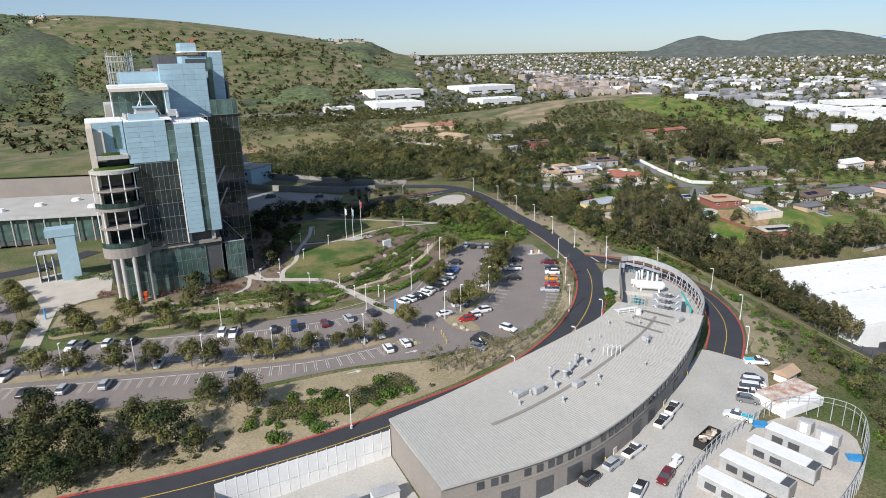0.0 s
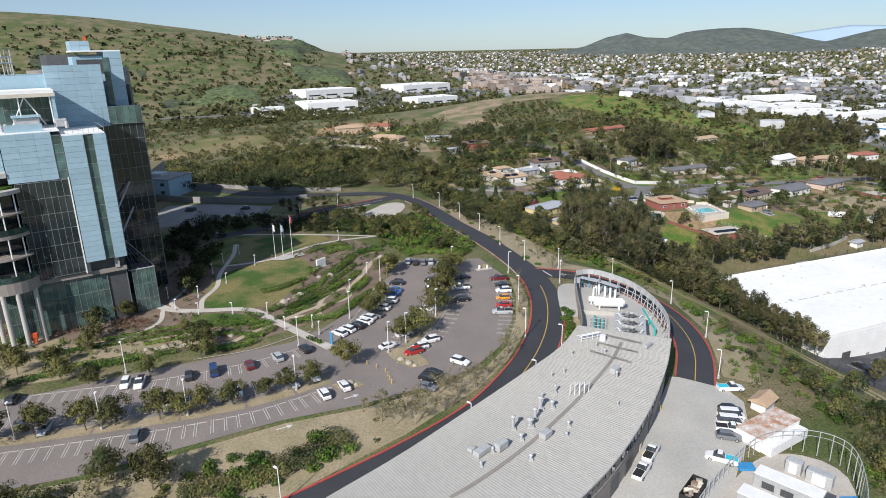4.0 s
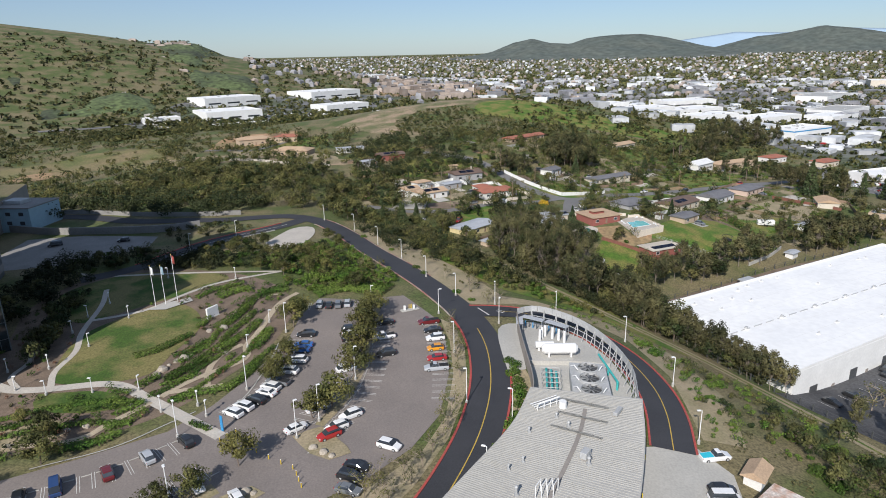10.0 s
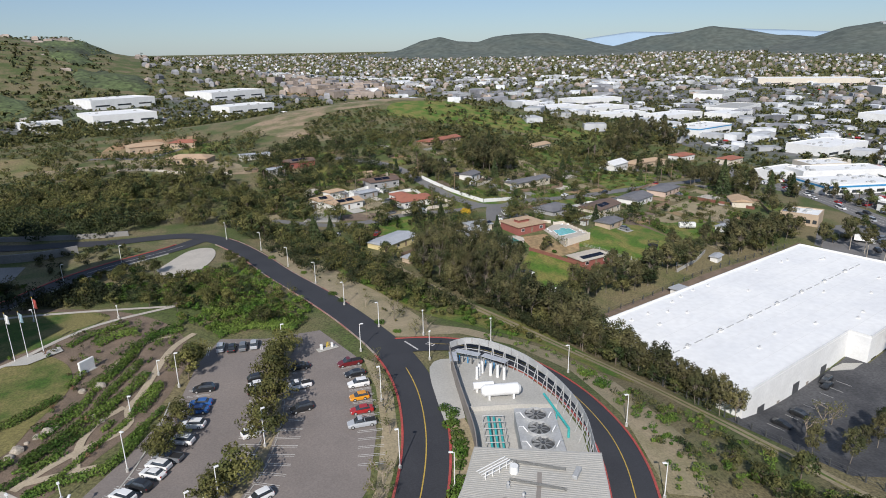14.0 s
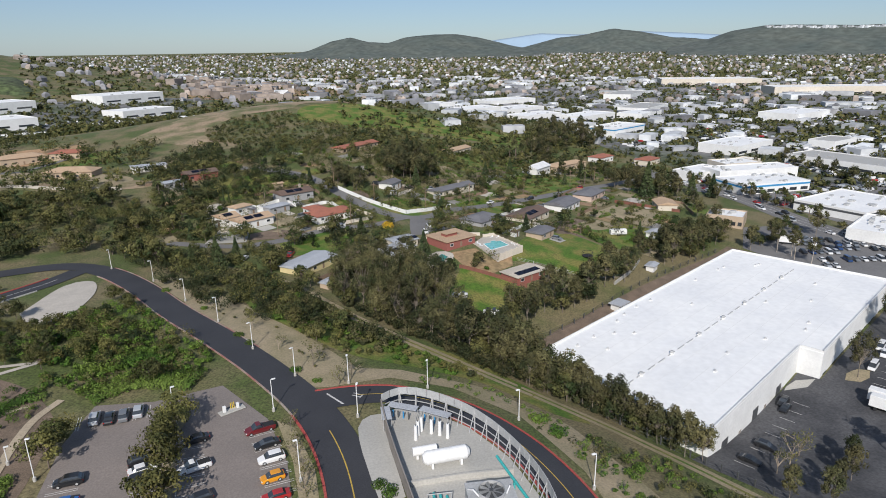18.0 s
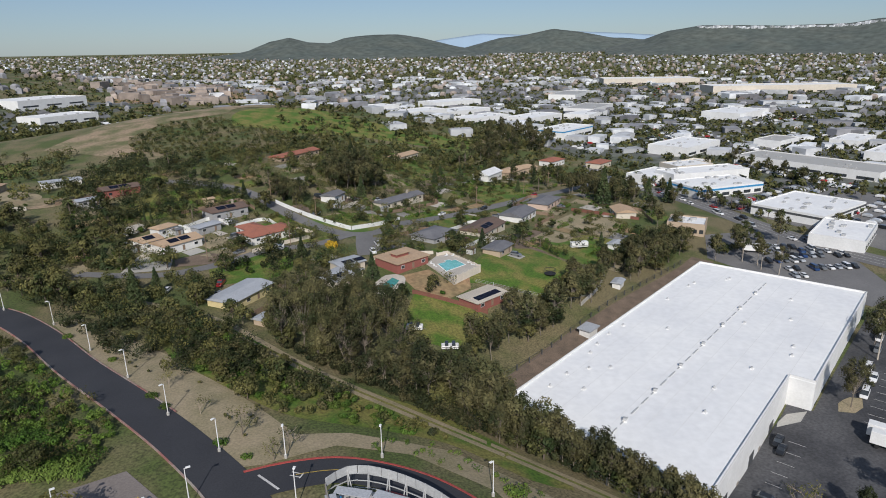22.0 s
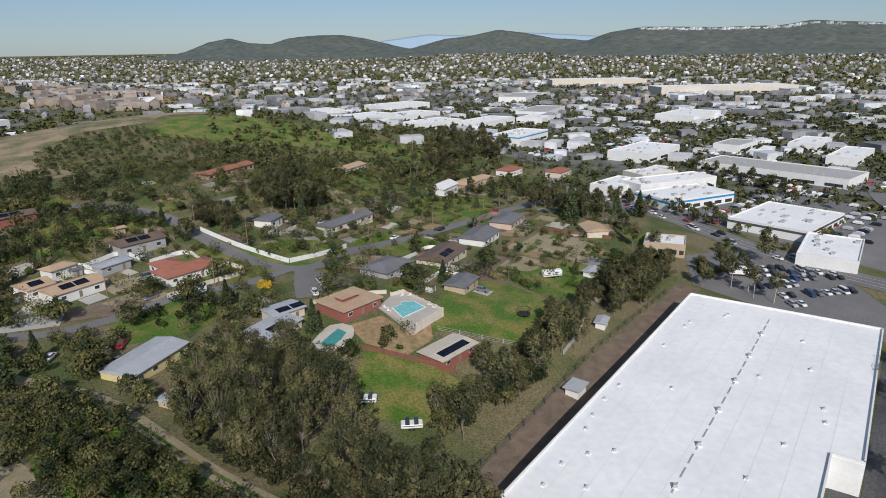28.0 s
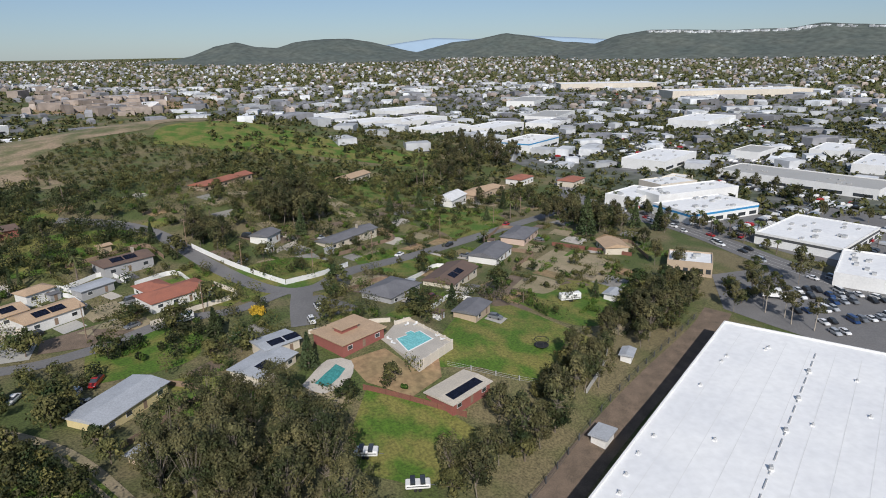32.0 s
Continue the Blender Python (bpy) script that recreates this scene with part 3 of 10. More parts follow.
def make_shrub(seed, spread, height, leaves, leaf, mat):
    rng = np.random.default_rng(seed)
    pts = [shell((rng.normal() * spread * 0.35, rng.normal() * spread * 0.35, height * 0.42), spread * rng.uniform(0.5, 0.75), leaves // 5, rng, height / spread * 0.75, 0.3) for _ in range(5)]
    p = np.concatenate(pts)
    p[:, 2] = np.abs(p[:, 2])
    p[:, 5] = np.abs(p[:, 5])
    v, f = cards(p, leaf, rng)
    return limb_mesh("stem", [((0, 0, -0.2), (rng.normal() * 0.1, 0, height * 0.6), 0.06, 0.03)], "bark", 4), mesh_of("foliage", v, f, mat)


PLANTS = {
    "street": [make_tree(s, 6.4, 3.6, 1.5, 22, 1900, 0.22, "street_tree", "bark", 0.75, 0.022, 0.55, 0.2, (0.22, 0.42)) for s in (1, 2, 3)],
    "oak": [make_tree(s + 10, 8.5, 4.4, 1.0, 22, 1000, 0.41, "oak", "bark", 0.8, 0.025, 0.35) for s in (1, 2, 3)],
    "near_oak": [make_tree(s + 15, 8.0, 4.2, 0.7, 30, 3600, 0.20, "oak", "bark", 0.85, 0.022, 0.4) for s in (1, 2, 3)],
    "gum": [make_tree(s + 20, 17.0, 4.6, 2.6, 38, 1700, 0.40, "gum", "gum_bark", 1.3, 0.010, 0.6, 0.6, (0.16, 0.34)) for s in (1, 2, 3, 4)],
    "near_gum": [make_tree(s + 25, 17.0, 4.8, 2.4, 46, 4200, 0.22, "gum", "gum_bark", 1.3, 0.009, 0.7, 0.7, (0.14, 0.30)) for s in (1, 2, 3, 4)],
    "tall_gum": [make_tree(s + 30, 22.0, 5.0, 8.0, 20, 2200, 0.36, "gum", "pale_bark", 0.7, 0.014, 0.5, 0.7) for s in (1, 2)],
    "pine": [make_conifer(s + 40, 13.0, 3.6, 1100, 0.52) for s in (1, 2)],
    "cypress": [make_conifer(s + 50, 9.0, 0.9, 600, 0.32) for s in (1,)],
    "palm": [make_palm(s + 60, 8.0) for s in (1, 2)],
    "bare": [make_bare(s + 70, 7.0) for s in (1, 2, 3)],
    "shrub": [make_shrub(s + 80, 1.3, 1.15, 440, 0.17, "hedge") for s in (1, 2, 3)],
    "sage": [make_shrub(s + 90, 1.2, 1.0, 300, 0.2, "gum") for s in (1, 2)],
    "yellow": [make_shrub(s + 95, 2.2, 3.0, 900, 0.28, "yellow_leaf") for s in (1,)],
}
PLANT_TEXT = {
    "street": ("car_park_tree", "small olive-green shade tree with a rounded crown", "tree"),
    "oak": ("oak_tree", "dark green spreading oak with a dense crown", "tree"),
    "near_oak": ("oak_tree", "dark grey-green oak with a dense crown on dry soil", "tree"),
    "gum": ("eucalyptus_tree", "tall grey-green eucalyptus with a ragged crown", "tree"),
    "near_gum": ("eucalyptus_tree", "tall olive-brown eucalyptus with a ragged open crown", "tree"),
    "tall_gum": ("eucalyptus_tree", "tall slender eucalyptus with a pale bare trunk", "tree"),
    "pine": ("conifer_tree", "dark green cone-shaped conifer", "tree"),
    "cypress": ("cypress_tree", "narrow upright dark green cypress", "tree"),
    "palm": ("palm_tree", "palm with drooping green fronds", "tree"),
    "bare": ("bare_tree", "leafless young tree with thin pale twigs", "tree"),
    "shrub": ("shrub", "low rounded green shrub in dry soil", "shrub"),
    "sage": ("shrub", "low grey-green sage bush", "shrub"),
    "yellow": ("flowering_shrub", "large shrub covered in yellow blossom", "shrub"),
}


def plant(kind, x, y, scale=1.0, group="", z=None):
    trunk, crown = PLANTS[kind][int(RNG.integers(len(PLANTS[kind])))]
    name, label, cat = PLANT_TEXT[kind]
    m = pose(x, y, gz(x, y) if z is None else z, 0, 0, float(RNG.uniform(0, 360)))
    e = thing(name, m @ Matrix.Diagonal((scale, scale, scale * float(RNG.uniform(0.9, 1.1)), 1)), label, cat, group)
    for me in (trunk, crown):
        ob = new(me.name.split(".")[0], me)
        ob.parent = e
    return e


KEEP_OFF = []


def is_free(x, y):
    return all((x - a) ** 2 + (y - b) ** 2 > r * r for a, b, r in KEEP_OFF)


def scatter(kind, poly, n, lo=0.8, hi=1.25, gap=3.0, group="", seed=1, avoid=()):
    """Plants n of a kind at random inside a polygon, no two nearer than the gap."""
    rng = np.random.default_rng(seed)
    P = np.array(poly, float)
    put = []
    for _ in range(n * 12):
        if len(put) >= n:
            break
        x, y = rng.uniform(P[:, 0].min(), P[:, 0].max()), rng.uniform(P[:, 1].min(), P[:, 1].max())
        if not inside(x, y, P) or not is_free(x, y) or any((x - a) ** 2 + (y - b) ** 2 < gap * gap for a, b in put) or any(inside(x, y, np.array(q, float)) for q in avoid):
            continue
        put.append((x, y))
        plant(kind, x, y, float(rng.uniform(lo, hi)), group)


def inside(x, y, P):
    c, j = False, len(P) - 1
    for i in range(len(P)):
        if (P[i, 1] > y) != (P[j, 1] > y) and x < (P[j, 0] - P[i, 0]) * (y - P[i, 1]) / (P[j, 1] - P[i, 1]) + P[i, 0]:
            c = not c
        j = i
    return c


# ---- builders: vehicles ----
def loft(sections):
    """A closed body through cross-sections (x, half width, z low, z high, half width at the top)."""
    bm = bmesh.new()
    rings = []
    for x, w, z0, z1, wt_ in sections:
        zm = z0 + 0.55 * (z1 - z0)
        rings.append([bm.verts.new(p) for p in ((x, -w * 0.94, z0), (x, -w, zm), (x, -wt_, z1), (x, wt_, z1), (x, w, zm), (x, w * 0.94, z0))])
    for a, b in zip(rings, rings[1:]):
        for i in range(6):
            bm.faces.new((a[i], a[(i + 1) % 6], b[(i + 1) % 6], b[i]))
    bm.faces.new(rings[0][::-1])
    bm.faces.new(rings[-1])
    bmesh.ops.recalc_face_normals(bm, faces=bm.faces)
    return bm


CARS = {}


def make_car(kind, colour):
    key = (kind, colour)
    if key in CARS:
        return CARS[key]
    paint = "car_white" if colour == "teal" else "car_" + colour
    spec = dict(sedan=(4.7, 0.91, 1.45), suv=(4.75, 0.95, 1.72), pickup=(5.7, 0.99, 1.85), van=(5.4, 1.0, 2.15), hatch=(4.1, 0.88, 1.55))[kind]
    L, w, h = spec
    nose = -L / 2
    P = []
    belt = 0.95 if kind in ("sedan", "hatch") else 1.08
    P.append(("body", loft([(nose, w * 0.8, 0.35, 0.68, w * 0.7), (nose + 0.25, w * 0.95, 0.22, 0.80, w * 0.85), (nose + 1.2, w, 0.2, belt, w * 0.92), (L / 2 - 0.9, w, 0.2, belt + 0.02, w * 0.92),
                            (L / 2 - 0.15, w * 0.96, 0.24, belt - 0.02, w * 0.86), (L / 2, w * 0.85, 0.36, belt - 0.2, w * 0.78)]), paint))
    a, b = {"sedan": (1.15, 0.75), "suv": (1.2, 0.25), "pickup": (1.35, 2.35), "van": (0.7, 0.1), "hatch": (1.0, 0.25)}[kind]
    x0, x1 = nose + a, L / 2 - b
    P.append(("glasshouse", loft([(x0, w * 0.86, belt - 0.05, belt, w * 0.84), (x0 + 0.75, w * 0.88, belt - 0.05, h - 0.06, w * 0.70), (x1 - 0.5, w * 0.88, belt - 0.05, h - 0.06, w * 0.70),
                                  (x1, w * 0.86, belt - 0.05, belt + 0.03, w * 0.8)]), "window"))
    P.append(("roof", loft([(x0 + 0.72, w * 0.72, h - 0.10, h - 0.05, w * 0.66), (x0 + 1.1, w * 0.74, h - 0.10, h, w * 0.66), (x1 - 0.75, w * 0.74, h - 0.10, h, w * 0.66), (x1 - 0.42, w * 0.72, h - 0.10, h - 0.05, w * 0.66)]), paint))
    if kind == "pickup":
        P.append(("cargo_bed", boxes((x1 + 0.12, -w * 0.78, 0.9, L / 2 - 0.12, w * 0.78, belt + 0.045)), "car_teal" if colour == "teal" else "black"))
    if kind == "suv" or kind == "van":
        P.append(("roof_rail", boxes((x0 + 1.0, -w * 0.6, h - 0.01, x1 - 0.8, -w * 0.56, h + 0.05), (x0 + 1.0, w * 0.56, h - 0.01, x1 - 0.8, w * 0.6, h + 0.05)), "steel"))
    for sx in (nose + 0.95, L / 2 - 1.0):
        for sy in (-w + 0.08, w - 0.08):
            P.append(("wheel", rods(((sx, sy - 0.12, 0.34), (sx, sy + 0.12, 0.34), 0.34), n=12), "black"))
            out = 0.125 if sy > 0 else -0.125
            P.append(("rim", rods(((sx, sy, 0.34), (sx, sy + out, 0.34), 0.21), n=8), "galv"))
    for sy in (-1, 1):
        P.append(("headlight", boxes((nose + 0.03, sy * w * 0.72 - 0.18, 0.6, nose + 0.2, sy * w * 0.72 + 0.18, 0.74)), "lamp_clear"))
        P.append(("tail_light", boxes((L / 2 - 0.12, sy * w * 0.74 - 0.12, 0.66, L / 2 - 0.01, sy * w * 0.74 + 0.12, 0.9)), "lamp_red"))
    made = []
    for name, bm, mat in P:
        me = bpy.data.meshes.new(name)
        bm.to_mesh(me)
        bm.free()
        me.materials.append(M[mat])
        made.append((name, me))
    CARS[key] = made
    return made


CAR_WORD = dict(sedan="saloon car", suv="sport utility car", pickup="pickup truck", van="van", hatch="small hatchback")
CAR_COLOUR = dict(white="white", silver="silver", black="black", grey="dark grey", red="bright red", maroon="dark red", navy="dark blue", blue="blue", orange="orange", teal="white and turquoise")


def park(kind, colour, x, y, turn, where="parked in a marked stall", group="", lift=0.1):
    z = gz(x, y) + lift
    e = thing("pickup_truck" if kind == "pickup" else "van" if kind == "van" else "car", pose(x, y, z, 0, 0, turn), f"{CAR_COLOUR[colour]} {CAR_WORD[kind]} {where}", "car", group)
    wheel = None
    for name, me in make_car(kind, colour):
        if name == "roof_rail" or (x > 95 and name in ("rim", "headlight", "tail_light")):
            continue
        ob = new(name, me)
        ob.parent = e
        if name == "wheel":
            wheel = ob
        if name == "rim":
            ob.parent = wheel
    return e


# ---- builders: lamps ----
def lamp_meshes(height, arm):
    out = []
    for name, bm, mat in (("base", rods(((0, 0, -0.3), (0, 0, 0.75), 0.3, 0.3), n=10), "concrete"), ("pole", rods(((0, 0, 0.7), (0, 0, height), 0.10, 0.07), n=8), "white_paint"),
                          ("arm", rods(((0, 0, height - 0.12), (arm, 0, height), 0.05), n=5), "white_paint"),
                          ("lamp_head", boxes((arm - 0.15, -0.22, height - 0.06, arm + 0.6, 0.22, height + 0.12), bevel=0.05), "white_paint")):
        me = bpy.data.meshes.new(name)
        bm.to_mesh(me)
        bm.free()
        me.materials.append(M[mat])
        out.append((name, me))
    return out


LAMP_ROAD, LAMP_LOT = lamp_meshes(7.2, 0.35), lamp_meshes(8.2, 0.1)
LAMP_PATH = lamp_meshes(3.6, 0.05)


def lamp(kind, x, y, turn, label, group):
    e = thing("street_lamp", pose(x, y, gz(x, y), 0, 0, turn), label, "lamp", group)
    for name, me in kind:
        ob = new(name, me)
        ob.parent = e
    return e


# ---- builders: houses ----
HOUSES = []


def house(x, y, turn, L, Wd, eave, roof, wall, kind="gable", label="", solar=0, base=None, pitch=0.28, chimney=False, windows=True):
    """A low house: walls, roof with overhang, doors and windows on both long sides."""
    z = gz(x, y) if base is None else base
    HOUSES.append((x, y, turn, L, Wd))
    KEEP_OFF.extend((x + k * L * math.cos(radians(turn)), y + k * L * math.sin(radians(turn)), Wd / 2 + 2.5) for k in (-0.35, 0, 0.35))
    e = thing("house", pose(x, y, z, 0, 0, turn), label or f"single-storey {wall} house with {roof} roof among gardens", "house", "houses of the neighbourhood")
    part("wall", boxes((-L / 2, -Wd / 2, -2.5, L / 2, Wd / 2, eave)), "wall_" + wall, e)
    o = 0.6
    bm = bmesh.new()
    if kind == "flat":
        box(bm, -L / 2 - o, -Wd / 2 - o, eave, L / 2 + o, Wd / 2 + o, eave + 0.35)
        top = eave + 0.35
        slope = 0.0
    else:
        rise = (Wd / 2 + o) * pitch
        hip = (Wd / 2 if kind == "hip" else 0.0)
        top, slope = eave, pitch
        lo = [(-L / 2 - o, -Wd / 2 - o), (L / 2 + o, -Wd / 2 - o), (L / 2 + o, Wd / 2 + o), (-L / 2 - o, Wd / 2 + o)]
        a = [bm.verts.new((*p, eave - 0.12)) for p in lo]
        b = [bm.verts.new((*p, eave + 0.06)) for p in lo]
        r0, r1 = bm.verts.new((-L / 2 - o + hip, 0, eave + rise)), bm.verts.new((L / 2 + o - hip, 0, eave + rise))
        for i in range(4):
            bm.faces.new((a[i], a[(i + 1) % 4], b[(i + 1) % 4], b[i]))
        bm.faces.new(a[::-1])
        bm.faces.new((b[0], b[1], r1, r0))
        bm.faces.new((b[2], b[3], r0, r1))
        bm.faces.new((b[1], b[2], r1))
        bm.faces.new((b[3], b[0], r0))
        bmesh.ops.recalc_face_normals(bm, faces=bm.faces)
        if kind != "hip":
            for s in (-1, 1):
                gb = bmesh.new()
                gb.faces.new([gb.verts.new(p) for p in ((s * L / 2, -Wd / 2, eave - 0.02), (s * L / 2, Wd / 2, eave - 0.02), (s * L / 2, 0, eave + rise - 0.15))])
                part("gable", gb, "wall_" + wall, e)
    part("roof", bm, "roof_" + roof, e)
    if windows:
        for s in (-1, 1):
            n = max(2, int(L / 4.5))
            for k in range(n):
                cx = -L / 2 + (k + 0.5) * L / n
                y0, y1 = sorted((s * (Wd / 2 - 0.02), s * (Wd / 2 + 0.04)))
                if k == n // 2 and s < 0:
                    part("door", boxes((cx - 0.5, y0, 0.1, cx + 0.5, y1, 2.15)), "wood", e)
                else:
                    if x > 185 or y > 236:
                        part("window", boxes((cx - 0.8, y0, 1.0, cx + 0.8, y1, 2.1)), "window", e)
                        continue
                    win = part("window", boxes((cx - 0.85, y0, 0.95, cx + 0.85, y1, 2.15)), "white_paint", e)
                    y0, y1 = sorted((s * (Wd / 2 + 0.03), s * (Wd / 2 + 0.06)))
                    part("pane", boxes((cx - 0.75, y0, 1.05, cx + 0.75, y1, 2.05)), "window", win)
    if chimney:
        part("chimney", boxes((L * 0.2, -0.4, eave, L * 0.2 + 0.9, 0.4, eave + Wd * 0.25 + 0.8)), "stone", e)
    for k in range(solar):
        px_, py_ = -L * 0.3 + k * 4.6, -Wd * 0.25
        bm = bmesh.new()
        zt = top + 0.1 + (slope * (Wd / 2 + o - abs(py_) - 1.2) if slope else 0)
        vs = [bm.verts.new(p) for p in ((px_, py_ - 1.4, zt), (px_ + 4.2, py_ - 1.4, zt), (px_ + 4.2, py_ + 1.4, zt + 2.8 * slope), (px_, py_ + 1.4, zt + 2.8 * slope))]
        f = bm.faces.new(vs)
        bmesh.ops.solidify(bm, geom=[f], thickness=0.08)
        part("solar_panel", bm, "solar", e)
    return e


def flat_building(x, y, turn, L, Wd, h, label, wall="white_wall", roof="white_roof", stripe=None, units=4, base=None, windows=6, name="commercial_building"):
    z = gz(x, y) if base is None else base
    KEEP_OFF.extend((x + k * L * math.cos(radians(turn)), y + k * L * math.sin(radians(turn)), Wd / 2 + 2.5) for k in (-0.4, -0.2, 0, 0.2, 0.4))
    e = thing(name, pose(x, y, z, 0, 0, turn), label, "building", "commercial buildings")
    part("wall", boxes((-L / 2, -Wd / 2, -3, L / 2, Wd / 2, h)), wall, e)
    part("roof", boxes((-L / 2 + 0.4, -Wd / 2 + 0.4, h - 0.02, L / 2 - 0.4, Wd / 2 - 0.4, h + 0.05)), roof, e)
    part("parapet", boxes((-L / 2, -Wd / 2, h, L / 2, -Wd / 2 + 0.38, h + 0.6), (-L / 2, Wd / 2 - 0.38, h, L / 2, Wd / 2, h + 0.6),
                          (-L / 2, -Wd / 2 + 0.38, h, -L / 2 + 0.38, Wd / 2 - 0.38, h + 0.6), (L / 2 - 0.38, -Wd / 2 + 0.38, h, L / 2, Wd / 2 - 0.38, h + 0.6)), wall, e)
    if stripe:
        part("stripe", boxes((-L / 2 - 0.06, -Wd / 2 - 0.06, h - 1.6, L / 2 + 0.06, Wd / 2 + 0.06, h - 0.5)), stripe, e)
    rng = np.random.default_rng(int(abs(x * 7 + y * 3)))
    for _ in range(units):
        ux, uy, us = rng.uniform(-L * 0.42, L * 0.42), rng.uniform(-Wd * 0.4, Wd * 0.4), rng.uniform(0.8, 1.6)
        part("roof_unit", boxes((ux - us, uy - us * 0.7, h + 0.05, ux + us, uy + us * 0.7, h + 0.05 + us * 0.8), bevel=0.06), "galv", e)
    for s in (-1, 1):
        for k in range(windows):
            cx = -L / 2 + (k + 0.5) * L / windows
            y0, y1 = sorted((s * (Wd / 2 - 0.02), s * (Wd / 2 + 0.08)))
            part("window", boxes((cx - L / windows * 0.32, y0, 1.0, cx + L / windows * 0.32, y1, 2.9)), "window", e)
    return e


# ---- hospital ----
hosp = thing("hospital", pose(-95.5, 32.5, 3.64, 0, 0, 33) @ Matrix.Scale(0.948, 4), "tall hospital tower of dark glass and pale blue metal panels", "hospital")
PANE = {}


def curtain(x0, x1, y, z0, z1, nx_, nz_, mat, side="front", bars=True, parent=None):
    """A glass wall of single panes with bars between them; side: the way it faces."""
    holder = parent or hosp
    w, h = (x1 - x0) / nx_, (z1 - z0) / nz_
    key = (round(w, 2), round(h, 2), mat)
    if key not in PANE:
        PANE[key] = boxes((0.04, -0.05, 0.04, w - 0.04, 0.05, h - 0.04))
        me = bpy.data.meshes.new("pane")
        PANE[key].to_mesh(me)
        me.materials.append(M[mat])
        PANE[key] = me
    m = Matrix.Translation((0, y, 0)) if side == "front" else Matrix.Translation((y, 0, 0)) @ Matrix.Rotation(math.pi / 2, 4, "Z")
    for i in range(nx_):
        for k in range(nz_):
            ob = new("pane", PANE[key])
            ob.parent = holder
            ob.matrix_local = m @ Matrix.Translation((x0 + i * w, 0, z0 + k * h)) @ Matrix.Rotation(radians(random.uniform(-0.5, 0.5)), 4, "Z")
    if bars:
        bm = bmesh.new()
        for i in range(nx_ + 1):
            box(bm, x0 + i * w - 0.06, -0.12, z0, x0 + i * w + 0.06, 0.1, z1)
        ob = part("mullions", bm, "mullion", holder)
        ob.matrix_local = m
        for k in range(nz_ + 1):
            bm = boxes((x0, -0.09, z0 + k * h - 0.07, x1, 0.09, z0 + k * h + 0.07))
            ob = part("transom", bm, "mullion", holder)
            ob.matrix_local = m


def slab(name, mat, *dims, label="", bevel=0.0):
    return part(name, boxes(dims, bevel=bevel), mat, hosp, label)


def panelled(x0, x1, y0, y1, z0, z1, rows_=12, cols=2):
    """Blue metal cladding in courses with thin joints."""
    slab("core", "mullion", x0 + 0.08, y0 + 0.08, z0 + 0.05, x1 - 0.08, y1 - 0.08, z1 - 0.05)
    h, w = (z1 - z0) / rows_, (x1 - x0) / cols
    bm = boxes((0, 0, 0.03, w - 0.04, y1 - y0, h - 0.03))
    me = bpy.data.meshes.new("cladding_panel")
    bm.to_mesh(me)
    bm.free()
    me.materials.append(M["blue_panel"])
    for r in range(rows_):
        for c in range(cols):
            ob = new("cladding_panel", me)
            ob.parent = hosp
            ob.location = (x0 + c * w + 0.02, y0, z0 + r * h)


# front block
slab("core", "steel", -25, 1.2, -6, 5.5, 24, 15.3)
curtain(-25, 0.4, 1.0, -4.4, 10.8, 16, 3, "green_glass")
curtain(1.0, 24, 5.6, -4.4, 10.8, 10, 3, "glass", "side")
slab("ledge", "taupe", -18, 0.2, 10.9, 5.8, 2.0, 12.1)
for px_ in (-12.5, -4.0, 3.5):
    slab("column", "concrete", px_ - 0.6, -0.1, 12.1, px_ + 0.6, 1.1, 15.3)
slab("core", "steel", -17, -0.2, 12.6, -4.6, 22, 39)
curtain(-17, -4.7, -0.4, 12.6, 39.2, 8, 6, "glass")
slab("edge_fin", "white_paint", -4.68, -1.3, 12.2, -4.42, -0.2, 39.6)
panelled(-18.2, -6.6, -0.2, 20, 39.4, 52.0, 8, 3)
slab("core", "steel", -6.5, 0.2, 39.4, -4.3, 20, 51)
curtain(-6.5, -4.4, 0.0, 39.4, 51, 1, 5, "green_glass")
panelled(-4.2, 0.7, -1.6, 20, 15.4, 50.8, 24, 1)
panelled(3.1, 6.2, -1.6, 20, 15.4, 50.8, 24, 1)
slab("core", "steel", 0.75, -0.9, 15.6, 3.05, 20, 50.6)
curtain(0.75, 3.05, -1.05, 15.6, 50.6, 1, 9, "green_glass")
curtain(-1, 19, 6.35, 15.6, 50, 9, 9, "glass", "side")
slab("roof", "white_roof", -18, 0.4, 52.0, -4.4, 20, 52.25)
slab("roof", "white_roof", -4.2, -1.4, 50.8, 6.0, 19.8, 51.1)
slab("parapet", "blue_panel", -16.6, 2.0, 52.25, -8, 2.5, 54.2)
for px_ in np.linspace(-4, 6, 9):
    part("railing_post", rods(((px_, -1.3, 51), (px_, -1.3, 52.4), 0.05)), "galv", hosp)
part("railing", rods(((-4, -1.3, 52.4), (6, -1.3, 52.4), 0.05), ((6, -1.3, 52.4), (6, 19, 52.4), 0.05)), "galv", hosp)
slab("roof_unit", "galv", -14, 8, 52.25, -8, 12, 55.5, bevel=0.2)
slab("roof_unit", "blue_panel", -14.4, 7.4, 55.5, -7.6, 12.4, 55.9)
slab("roof_unit", "galv", -4.5, 9, 52.25, -1.5, 12, 54.5, bevel=0.2)
for px_, py_ in ((-17, 6), (-16, 9), (-2, 6), (-17.2, 12)):
    part("roof_vent", rods(((px_, py_, 52.2), (px_, py_, 54.0), 0.5, 0.4), n=8), "galv", hosp)
